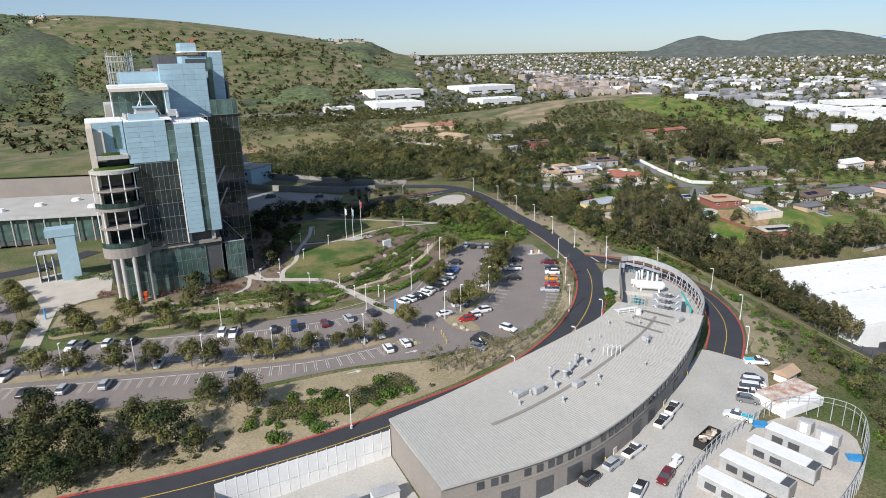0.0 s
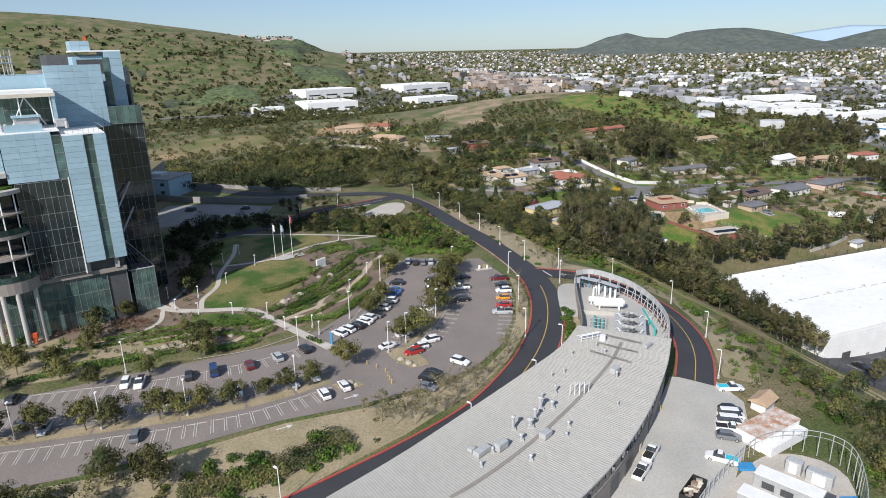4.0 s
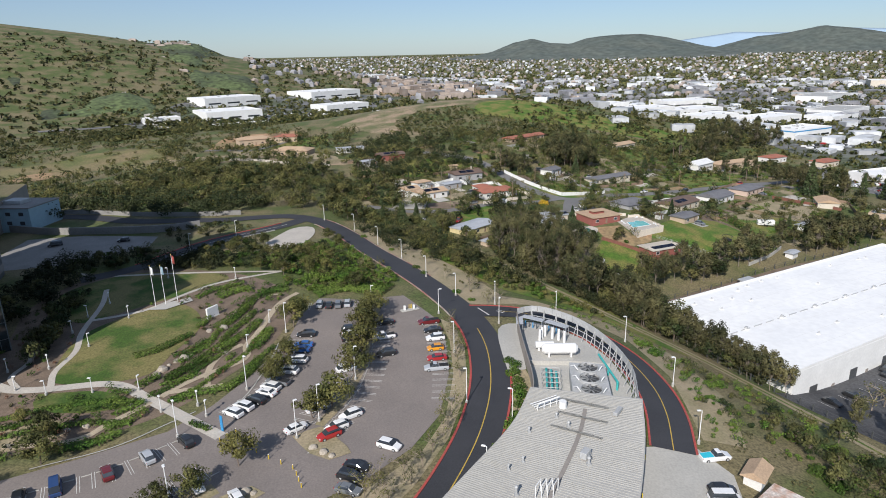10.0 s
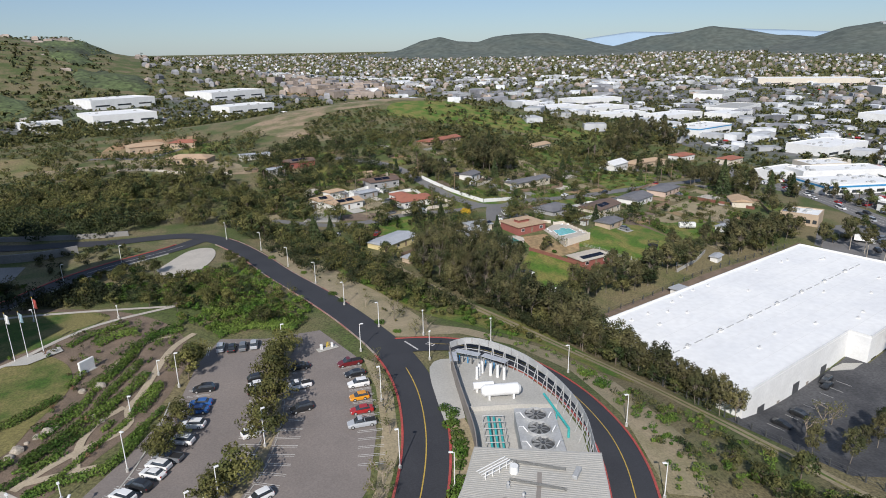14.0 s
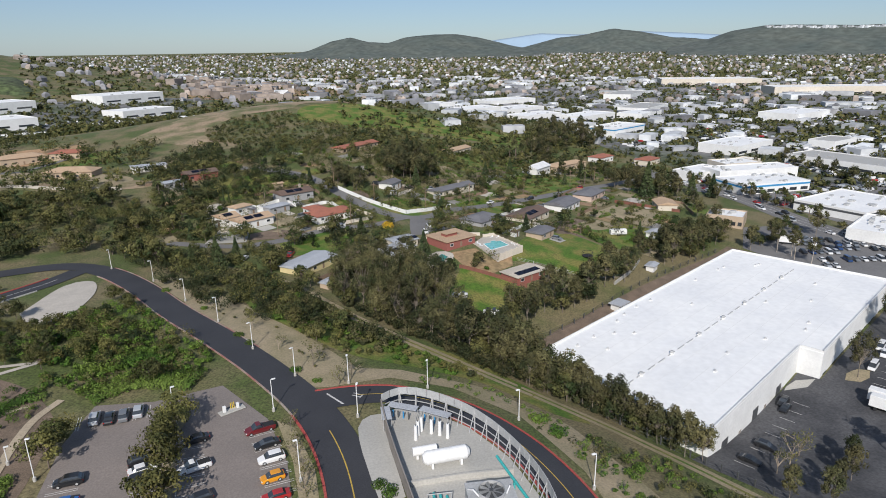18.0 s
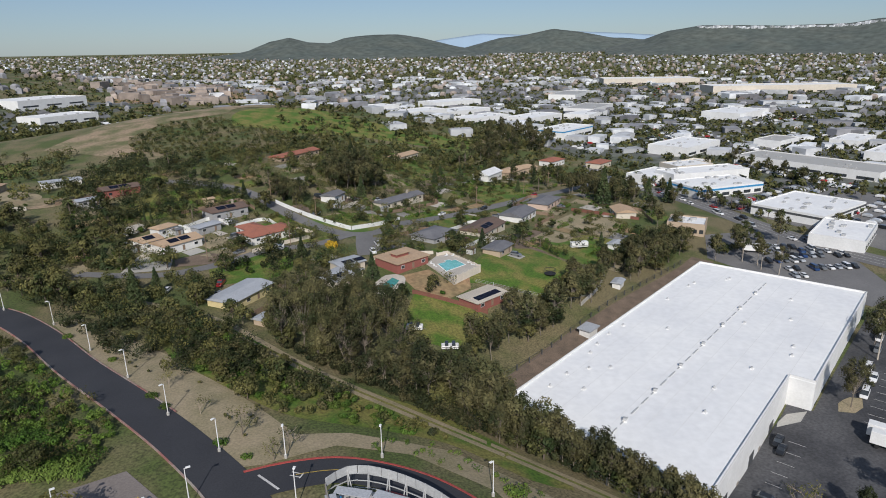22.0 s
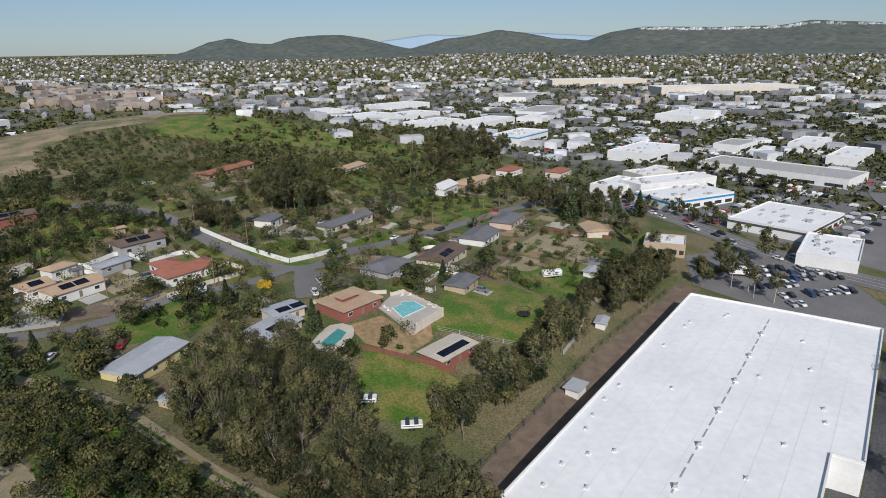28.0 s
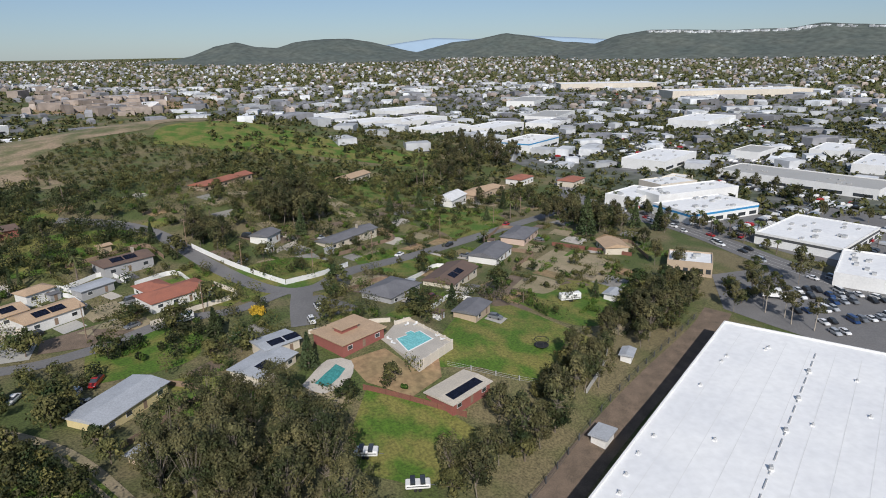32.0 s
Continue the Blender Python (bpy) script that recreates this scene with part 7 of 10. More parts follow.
wall_run("wooden_fence", [(232, 210), (242, 196), (252, 182)], 1.6, 0.1, "red_wood", "bright red wooden fence across the slope", "fence", 3)
wall_run("wire_fence", [(124, 136), (143, 121), (158, 117)], 1.2, 0.03, "galv", "thin wire fence across the paddock", "fence", 4)
wall_run("retaining_wall", [(152, 113), (166, 120), (177, 128)], 1.3, 0.3, "concrete", "pale block wall at the foot of the paddock", "wall")

red_house = house(107.6, 159.6, 14, 14.5, 12.5, 3.0, "tan", "red", "flat", "low red house with a flat tan roof beside the pool")
part("roof_light", boxes((-3.4, -1.2, 3.35, 2.2, 2.0, 4.5)), "wall_red", red_house)
part("roof_light_cap", boxes((-3.9, -1.8, 4.5, 2.6, 2.5, 4.72)), "roof_tan", red_house)
pool_house = house(120.0, 125.2, 14, 14.0, 8.4, 2.8, "cream", "red", "gable", "small red pool house with a pale roof and black solar sheet", 0, pitch=0.1, base=-8.8)
bm = bmesh.new()
f_ = bm.faces.new([bm.verts.new(p) for p in ((-5.6, -3.6, 2.96), (5.6, -3.6, 2.96), (5.6, -0.5, 3.27), (-5.6, -0.5, 3.27))])
bmesh.ops.solidify(bm, geom=[f_], thickness=-0.06)
part("solar_sheet", bm, "solar", pool_house, "long black solar heating sheet")
house(75, 219, 16, 20, 11, 3.0, "terracotta", "white", "hip", "white house with an orange terracotta tile roof")
house(70, 226, 106, 10, 8, 3.0, "terracotta", "white", "hip", "white wing with an orange terracotta tile roof")
house(65.5, 253, 16, 17, 10, 3.6, "brown", "grey", "gable", "long brown-roofed house with solar panels", 2, chimney=True)
house(53.8, 236, 26, 11, 5.5, 3.0, "pale", "grey", "gable", "pale metal-roofed shed building", pitch=0.12)
house(40, 221, 24, 16, 9.5, 3.2, "tan", "white", "gable", "tan-roofed house with a row of solar panels", 2)
house(30, 227, 24, 8, 9, 3.2, "tan", "white", "gable", "tan-roofed garage wing with solar panels", 1)
house(38, 240, 30, 9, 6, 3.2, "tan", "white", "hip", "open white pavilion with a tan roof")
house(50, 159.5, 37, 19, 10, 3.0, "pale", "yellow", "gable", "pale yellow house with a light metal roof", pitch=0.15)
house(89.5, 167, 10, 10, 7.5, 3.0, "pale", "cream", "gable", "cream house with grey roof and solar panels", 2, pitch=0.12)
house(83, 158, 29, 14, 9, 3.0, "pale", "cream", "gable", "cream house with a low grey roof and solar panels", 1, pitch=0.12)
house(136, 186, 23, 16, 12, 3.0, "grey", "grey", "hip", "grey house with a slate-grey shingle roof")
house(165, 193, 30, 21, 12, 3.0, "brown", "cream", "gable", "cream house with brown roof and blue solar panels", 2)
house(197, 210, 30, 18, 12, 3.2, "grey", "white", "gable", "white house with grey roof and a covered porch")
house(226, 225, 30, 20, 11, 3.2, "grey", "pink", "hip", "low house with a grey hip roof")
house(155, 258, 22, 30, 8.5, 3.0, "grey", "cream", "gable", "long cream house with a grey roof", chimney=True)
house(149, 158.5, 29, 11, 7.5, 2.8, "grey", "tan", "gable", "small tan house with a grey roof and patio", pitch=0.2)
house(126, 341, 33, 36, 9, 3.2, "terracotta", "tan", "gable", "long house with an orange tile roof on the knoll")
house(251, 192, 60, 13, 10, 3.2, "tan", "cream", "gable", "cream cottage with a tan roof")
house(243, 305, 30, 20, 11, 4.5, "white", "white", "gable", "white two-storey house with a steep gable", pitch=0.4)
house(270, 318, 25, 20, 12, 4.0, "tan", "tan", "hip", "tan house with a hipped roof")
house(292, 330, 10, 16, 11, 4.0, "tan", "tan", "hip", "tan house with a hipped roof")
house(215, 372, 30, 24, 10, 3.5, "tan", "cream", "gable", "cream house with a tan roof among trees")
house(120, 262, 40, 10, 8, 3.5, "grey", "white", "gable", "small white house behind the trees")
house(-37, 352, -20, 26, 14, 3.6, "tan", "tan", "hip", "large tan villa with a tiled hip roof on a terrace")
house(-74, 440, 20, 26, 14, 4.6, "tan", "tan", "hip", "large tan villa with a tiled roof below the cliff")
house(-46, 436, -15, 20, 12, 4.2, "terracotta", "tan", "hip", "tile-roofed villa below the cliff")
house(2, 346, 10, 18, 8, 3.2, "pale", "white", "gable", "white garage building beside the lane", pitch=0.12)
house(13, 296, 20, 11, 6, 3.0, "pale", "grey", "gable", "grey metal-roofed shed on the slope", pitch=0.12)
house(27, 309, 15, 17, 9, 3.4, "brown", "red", "gable", "brown-roofed house with solar panels on the slope", 2)
house(330, 345, 20, 18, 12, 4, "terracotta", "white", "hip", "white house with an orange tile roof")
house(355, 320, 20, 18, 12, 4, "terracotta", "cream", "hip", "cream house with an orange tile roof")
shed = house(51, 136, 35, 4.5, 3.5, 2.2, "pale", "tan", "gable", "small garden shed beside the track", windows=False)
house(176, 120, 30, 5, 3, 2.2, "pale", "white", "gable", "white garden shed beside the paddock", windows=False)
house(207, 153, 20, 6, 4, 2.6, "pale", "white", "gable", "small white outbuilding among the trees", windows=False)
house(142, 98.4, 19, 5, 3.6, 2.3, "pale", "white", "flat", "low white plant room beside the warehouse", windows=False)
house(62, 272, 20, 4, 3, 2.6, "tan", "tan", "gable", "small tan garden shed by the house", windows=False)


def trampoline(x, y):
    e = thing("trampoline", pose(x, y, gz(x, y) + 0.1), "round black garden trampoline with a net", "trampoline")
    part("mat", rods(((0, 0, 0.75), (0, 0, 0.8), 2.0), n=24), "black", e)
    for k in range(6):
        a = k * math.tau / 6
        part("leg", rods(((2 * math.cos(a), 2 * math.sin(a), -0.1), (2 * math.cos(a), 2 * math.sin(a), 2.4), 0.04)), "steel", e)
    part("rim", rods(*[((2.05 * math.cos(k * math.tau / 24), 2.05 * math.sin(k * math.tau / 24), zz), (2.05 * math.cos((k + 1) * math.tau / 24), 2.05 * math.sin((k + 1) * math.tau / 24), zz), 0.09) for k in range(24) for zz in (0.8, 2.4)]), "black", e)


trampoline(155.4, 133.9)


def caravan(x, y, turn, L, h, label):
    e = thing("caravan", pose(x, y, gz(x, y) + 0.12, 0, 0, turn), label, "trailer")
    part("body", boxes((-L / 2, -1.2, 0.6, L / 2, 1.2, h), bevel=0.2), "white_paint", e)
    part("stripe", boxes((-L / 2 + 0.3, -1.22, 1.2, L / 2 - 0.3, 1.22, 1.4)), "steel", e)
    for cx in (-L * 0.2, L * 0.2):
        part("window", boxes((cx - 0.5, -1.23, 1.7, cx + 0.5, 1.23, 2.2)), "window", e)
    for cx in (-0.5, 0.4):
        for s in (-1, 1):
            part("wheel", rods(((cx, s * 1.0, 0.35), (cx, s * 1.2, 0.35), 0.35), n=12), "black", e)
    part("drawbar", rods(((L / 2, 0, 0.7), (L / 2 + 1.2, 0, 0.5), 0.06)), "steel", e)


caravan(73, 200, 22, 6.5, 2.7, "white box trailer parked on the lane")
caravan(190.5, 157.5, -20, 7.5, 2.9, "white caravan parked in the garden")
caravan(94.7, 103.8, -30, 5.0, 1.6, "small white boat trailer by the lawn")
caravan(90, 116.5, -35, 5.0, 1.8, "small silver boat trailer by the lawn")
for spec in (("suv", "black", 36, 212, 20), ("suv", "white", 42, 172, 60), ("pickup", "red", 47, 176, 60), ("suv", "white", 104, 177, 80), ("pickup", "white", 110, 186, 80), ("sedan", "white", 166, 232, 20),
             ("suv", "red", 236, 247, 15), ("suv", "silver", 104, 242, 30), ("suv", "maroon", 145, 176, 30), ("sedan", "grey", 60, 205, 20), ("sedan", "white", 30, 176, 60), ("suv", "black", 192, 233, 20)):
    park(*spec, "parked by the houses", "cars in the neighbourhood", 0.15)


# ---- commercial district ----
ARTERIAL = [(470, 420), (360, 330), (327, 287), (320, 232), (312, 190), (297, 140), (292, 90), (300, 30), (318, -40)]
ribbon("street", ARTERIAL, 15, "street", 0.15, "wide asphalt arterial road through the commercial district")
sheet("pavement", [(236, 128), (262, 150), (292, 142), (284, 92), (262, 66), (240, 64)], "street", 0.1, "asphalt car park behind the warehouse", "car park")
sheet("pavement", [(305, 230), (330, 240), (420, 235), (420, 100), (308, 90), (318, 170)], "street", 0.08, "asphalt car parks between white buildings", "car park")
WSLOT = [(98, 23), (152, 40), (157, 42), (159, 36.5), (231, 61), (262, 66), (262, 20), (150, -12), (108, -2)]
sheet("pavement", WSLOT, "yard_asphalt", 0.1, "dark asphalt loading yard beside the warehouse", "yard")
flat_building(350, 213, -10, 49, 28, 6, "white commercial building with a light blue band", stripe="blue", units=10)
flat_building(372, 240, -12, 60, 20, 7.5, "long white-roofed commercial building", units=8)
flat_building(344, 150, 7, 48, 37, 5.2, "white flat-roofed commercial building with dark window band", stripe="steel", units=14)
flat_building(310, 113, 20, 36, 22, 4.8, "white commercial building with pitched awnings", units=8)
flat_building(260, 159, -56, 17, 15, 5.0, "tan and white flat-roofed shop", wall="wall_tan", units=3)
flat_building(346, 258, 10, 34, 20, 6, "white flat-roofed commercial building", units=4)
flat_building(385, 264, -10, 30, 20, 7, "cream flat-roofed commercial building", wall="cream", units=5)
flat_building(464, 219, 96, 98, 36, 6, "long grey-roofed commercial building", roof="metal_roof", units=10)
for x, y, turn, L, W_, h, text, kw in (
        (430, 447, 20, 58, 30, 8, "white commercial building with a light blue stripe", dict(stripe="blue", units=8)),
        (460, 328, 14, 62, 34, 7, "white flat-roofed commercial building", dict(units=8)), (705, 458, 12, 80, 46, 9, "wide white flat-roofed store building", dict(units=6)),
        (1115, 975, -35, 200, 70, 12, "long tan distribution building with a pale roof", dict(wall="cream", units=4)), (1110, 672, -30, 250, 60, 12, "long tan retail building with a pale roof", dict(wall="cream", units=5)),
        (400, 272, 12, 34, 14, 5, "cream flat-roofed commercial building", dict(wall="cream", units=2)), (545, 300, 10, 40, 22, 6, "low workshop building with a grey roof", dict(roof="metal_roof", units=2)),
        (560, 215, 12, 60, 20, 6, "white flat-roofed commercial building", dict(units=4)), (600, 265, 12, 50, 22, 6, "white flat-roofed commercial building", dict(units=3)),
        (620, 620, 30, 90, 40, 8, "pale grey flat-roofed commercial building", dict(roof="metal_roof", units=4)), (760, 820, 35, 110, 45, 8, "pale grey flat-roofed commercial building", dict(roof="metal_roof", units=4)),
        (560, 560, 25, 60, 32, 7, "white flat-roofed commercial building", dict(units=3)), (480, 560, 20, 70, 34, 7, "white flat-roofed commercial building", dict(units=3)), (395, 545, 15, 60, 30, 7, "white flat-roofed commercial building", dict(units=3)),
        (350, 620, 15, 80, 36, 8, "white flat-roofed commercial building", dict(units=3)), (450, 680, 15, 80, 40, 8, "white flat-roofed commercial building", dict(units=3)), (300, 700, 8, 90, 40, 8, "white flat-roofed commercial building", dict(units=3)),
        (260, 800, 8, 80, 40, 8, "white flat-roofed commercial building", dict(units=3)), (370, 800, 10, 90, 40, 8, "white flat-roofed commercial building", dict(units=3)), (520, 820, 10, 90, 44, 8, "white flat-roofed commercial building", dict(units=3)),
        (-160, 850, 37, 84, 52, 9, "large white-roofed industrial building", dict(units=3)), (-141, 745, 27, 69, 58, 9, "large white-roofed industrial building", dict(units=3)), (-23, 957, 38, 96, 64, 9, "large white-roofed industrial building", dict(units=3)),
        (0, 826, 36, 72, 40, 8, "large white-roofed industrial building", dict(units=3)), (-112, 648, 20, 60, 16, 4, "low white row of storage units", dict(units=2)), (-210, 700, 25, 40, 20, 6, "small white-roofed industrial building by the far lane", dict(units=2)),
        (138, 752, 10, 75, 36, 8, "large white-roofed industrial building", dict(units=3)), (62, 702, 10, 54, 30, 8, "large white-roofed industrial building", dict(units=3))):
    flat_building(x, y, turn, L, W_, h, text, windows=3, **kw)
# wide valley roads, construction site and paved yards
for line, w in (([(900, 1400), (784, 1113), (667, 753), (586, 478), (534, 351), (516, 283), (491, 206), (475, 156), (470, 60)], 30), ([(540, 420), (584, 415), (713, 406), (839, 375), (955, 349), (1200, 300)], 24),
                ([(230, 760), (420, 750), (667, 753), (1000, 700), (1400, 560)], 20), ([(-320, 640), (-240, 690), (-200, 850), (-60, 930), (120, 1010)], 10), ([(430, 400), (470, 470), (520, 640), (600, 900)], 14), ([(420, 130), (480, 160), (640, 190), (900, 180)], 14)):
    ribbon("street", line, w, "street", 0.5, "wide asphalt road across the valley", step=12)
M["far_yard"] = surf("paved yards of the valley", (0.15, 0.15, 0.15), (0.085, 0.10, 0.055), scale=0.02, fine=0.12, rough=0.9, bump=0, grain=0.4, contrast=2.0)
sheet("pavement", [(360, 280), (480, 60), (900, 120), (1300, 420), (1400, 900), (900, 1300), (380, 1100), (200, 900), (190, 720), (380, 520)], "far_yard", 0.25, "paved yards and verges of the commercial valley", "car park")
sheet("pavement", [(-240, 660), (20, 620), (60, 900), (120, 1000), (0, 1000), (-220, 820)], "far_yard", 0.25, "paved yards between industrial buildings", "car park")
sheet("construction_site", [(70, 985), (190, 1010), (330, 1090), (420, 1330), (240, 1330), (80, 1180)], "orange_earth", 0.4, "bare tan earth of a construction site", "site")
for i, (x, y) in enumerate([(254, 112), (257, 110), (260, 108.5), (263, 107), (266, 105.5), (252, 102), (255, 100.5), (261, 97), (264, 95.5), (267, 94), (270, 92.5), (273, 91), (276, 89.5), (266, 128), (272, 124), (284, 112), (247, 96), (250, 94.5)]):
    park(("suv", "sedan", "hatch", "van")[i % 4], ("black", "white", "silver", "white", "grey", "navy")[i * 5 % 6], x, y, 62, "parked behind the warehouse", "cars behind the warehouse")
for i, (x, y, a) in enumerate([(312, 205, 85), (300, 160, 80), (296, 120, 85), (292, 70, 95), (322, 255, 80), (316, 225, 85), (303, 175, 75), (330, 185, 10), (334, 184, 10), (338, 183, 10), (318, 175, 10), (322, 174, 10), (316, 160, 10)]):
    park(("suv", "sedan", "van", "pickup")[i % 4], ("white", "black", "silver", "white", "grey", "red")[i * 7 % 6], x, y, a, "on the asphalt by the commercial buildings", "cars by the commercial buildings", 0.17)

# ---- far city and woods, too many to count ----
FAR = np.random.default_rng(99)


def many_houses(name, n, az0, az1, r0, r1, size, mat, label, tall=(4, 7), power=1.0, pitched=True):
    vs, fs = [], []
    for _ in range(n):
        a, r = radians(FAR.uniform(az0, az1)), r0 + (r1 - r0) * FAR.random() ** power
        x, y = r * math.sin(a), r * math.cos(a)
        z = gz(x, y) - 1
        L, W_, h, t = FAR.uniform(*size), FAR.uniform(*size) * 0.7, FAR.uniform(*tall), FAR.uniform(0, math.pi)
        c, s = math.cos(t), math.sin(t)
        b = len(vs)
        for px_, py_, pz_ in ((-L, -W_, 0), (L, -W_, 0), (L, W_, 0), (-L, W_, 0), (-L, -W_, h), (L, -W_, h), (L, W_, h), (-L, W_, h), (-L * 0.7, 0, h + (W_ * 0.4 if pitched else 0.1)), (L * 0.7, 0, h + (W_ * 0.4 if pitched else 0.1))):
            vs.append((x + 0.5 * (c * px_ - s * py_), y + 0.5 * (s * px_ + c * py_), z + pz_))
        fs += [tuple(b + i for i in q) for q in ((0, 1, 5, 4), (1, 2, 6, 5), (2, 3, 7, 6), (3, 0, 4, 7), (4, 5, 9, 8), (6, 7, 8, 9), (5, 6, 9), (7, 4, 8))]
    return tagged(raw(name, vs, fs, mat), label, "houses", kind="stuff")


# Pale roofs cooled towards blue-grey; distance haze is mixed into this colour.
M["far_white"] = surf("far pale roofs", (0.58, 0.60, 0.61), (0.46, 0.47, 0.48), scale=0.01, fine=0.1, rough=0.8, bump=0, island=0.35)
M["far_tan"] = surf("far tan roofs", (0.34, 0.28, 0.235), (0.26, 0.22, 0.19), scale=0.01, fine=0.1, rough=0.8, bump=0, island=0.4)
M["far_grey"] = surf("far grey roofs", (0.26, 0.26, 0.27), (0.19, 0.19, 0.20), scale=0.01, fine=0.1, rough=0.8, bump=0, island=0.4)
many_houses("far_buildings", 150, 2, 72, 900, 1700, (16, 44), "far_white", "pale flat roofs of the far commercial valley", (5, 9), 0.8, False)
many_houses("far_buildings", 150, 20, 70, 520, 1000, (10, 26), "far_white", "pale small roofs of the commercial valley", (4, 7), 0.8, False)
many_houses("far_buildings", 120, 4, 72, 600, 1600, (14, 36), "far_grey", "grey flat roofs of the far commercial valley", (5, 9), 0.8, False)
many_houses("far_buildings", 60, 3, 13, 1000, 1350, (12, 30), "far_tan", "unfinished tan buildings on the construction site", (6, 12), 1.0, False)
many_houses("far_houses", 1100, -6, 72, 1200, 4300, (7, 13), "far_white", "pale far houses across the valley", power=0.8)
many_houses("far_houses", 1700, -8, 72, 1000, 4300, (7, 12), "far_tan", "tan far houses across the valley", power=0.8)
many_houses("far_houses", 1900, -8, 72, 900, 4300, (7, 12), "far_grey", "grey far houses across the valley", power=0.8)


def many_cars(n, spots, mat, label):
    vs, fs = [], []
    for _ in range(n):
        cx, cy, a, L, w = spots[int(FAR.integers(len(spots)))]
        u, v = FAR.uniform(-L, L), round(FAR.uniform(-w, w) / 7) * 7
        x, y = cx + u * math.cos(a) - v * math.sin(a), cy + u * math.sin(a) + v * math.cos(a)
        z, b = gz(x, y) + 0.5, len(vs)
        c, s = math.cos(a + 1.57), math.sin(a + 1.57)
        for k, l, h in ((2.3, 0.9, 0.0), (2.3, 0.9, 0.85), (1.2, 0.75, 1.45)):
            vs += [(x + c * i - s * j, y + s * i + c * j, z + h) for i, j in ((-k, -l), (k, -l), (k, l), (-k, l))]
        for r in (0, 4):
            fs += [tuple(b + r + i for i in q) for q in ((0, 1, 5, 4), (1, 2, 6, 5), (2, 3, 7, 6), (3, 0, 4, 7))]
        fs.append((b + 8, b + 9, b + 10, b + 11))
    tagged(raw("far_cars", vs, fs, mat), label, "cars", kind="stuff")


YARDS = [(370, 180, 0.1, 40, 8), (380, 130, 0.1, 40, 14), (430, 395, 0.3, 40, 16), (500, 380, 0.2, 40, 20), (520, 440, 0.3, 40, 20), (590, 240, 0.2, 50, 14), (640, 330, 0.2, 60, 28), (700, 400, 0.1, 80, 6), (586, 478, 1.3, 160, 12), (500, 240, 1.3, 100, 12),
         (660, 740, 1.2, 150, 12), (760, 430, 0.1, 60, 24), (-60, 760, 0.1, 60, 14), (330, 245, 0.1, 40, 3), (430, 210, 1.4, 50, 7), (900, 800, 0.4, 120, 40), (540, 700, 0.3, 80, 20)]
for n, key in ((260, "white"), (220, "black"), (150, "silver"), (110, "grey"), (40, "red")):
    many_cars(n, YARDS, "car_" + key, f"{key} cars parked across the valley")


def far_woods(name, n, az0, az1, r0, r1, size, per, mat, label, power=1.0):
    a, r = np.radians(FAR.uniform(az0, az1, n)), r0 + (r1 - r0) * FAR.random(n) ** power
    x, y = r * np.sin(a), r * np.cos(a)
    z = land(x, y)
    s = FAR.uniform(*size, n)
    pts, sz = [], []
    for k in range(per):
        d = FAR.normal(size=(n, 3))
        d /= np.linalg.norm(d, axis=1)[:, None]
        d[:, 2] = np.abs(d[:, 2]) * 1.1
        pts.append(np.c_[np.c_[x, y, z] + d * s[:, None] * FAR.uniform(0.5, 1.0, (n, 1)), d])
        sz.append(s * (0.62 if per < 12 else 0.45))
    P, S = np.stack(pts, 1).reshape(-1, 6), np.stack(sz, 1).ravel()
    v, f = cards(P, S, FAR, 0.2)
    return tagged(raw(name, v, f, mat), label, "trees", kind="stuff")


far_woods("far_woods", 9500, -8, 72, 620, 2000, (2.4, 5.4), 6, "oak", "dark trees between the far buildings", 0.9)
far_woods("far_woods", 4200, 18, 72, 400, 1000, (2.0, 4.6), 12, "oak", "dark trees along the commercial streets", 0.9)
far_woods("far_woods", 17000, -8, 72, 1300, 4500, (4, 9), 3, "oak", "dark far woods across the valley", 0.75)
far_woods("far_woods", 1800, -48, -10, 560, 1250, (2.0, 6.0), 6, "oak", "dark scrub over the green hill")
far_woods("far_woods", 900, -22, 8, 560, 940, (2.5, 5.5), 14, "oak", "dark trees round the industrial buildings", 1.0)


# ---- warehouse details ----
WO = Vector((86, 69, 0))
WU, WV = Vector((0.9448, 0.3277, 0)), Vector((0.3277, -0.9448, 0))


def on_wh(u, v, z):
    p = WO + WU * u + WV * v
    return (p.x, p.y, z)


wi = wh.matrix_world.inverted()


def wh_part(name, bm, mat, label=""):
    ob = part(name, bm, mat, wh, label)
    ob.matrix_parent_inverse = wi
    return ob


n_ = len(WH)
for i in range(n_):
    a, b = Vector((*WH[i], 0)), Vector((*WH[(i + 1) % n_], 0))
    d = (b - a).normalized()
    nn = Vector((-d.y, d.x, 0)) * 0.35
    wh_part("parapet", prism(bmesh.new(), [(c.x, c.y) for c in (a + d * 0.02, b - d * 0.02, b - d * 0.02 - nn, a + d * 0.02 - nn)], -7.8, -7.25), "white_wall")
TURN = math.degrees(math.atan2(WU.y, WU.x))
for k in range(22):
    u = 8 + k * 5.4
    x, y, z = on_wh(u, 25.6, -7.8)
    if k % 1 == 0:
        bm = boxes((-1.9, -0.12, 0, 1.7, 0.12, 0.22))
        bm.transform(pose(x, y, z, 0, 0, TURN))
        wh_part("ridge_flashing", bm, "galv")
    if k % 3 == 1:
        e = thing("roof_unit", pose(x, y, z, 0, 0, TURN + 20), "small galvanised roof ventilator on the white roof", "vent", "warehouse roof vents")
        part("curb", boxes((-0.6, -0.5, 0, 0.6, 0.5, 0.35)), "white_wall", e)
        part("hood", boxes((-0.5, -0.4, 0.35, 0.5, 0.4, 0.9), bevel=0.1), "galv", e)
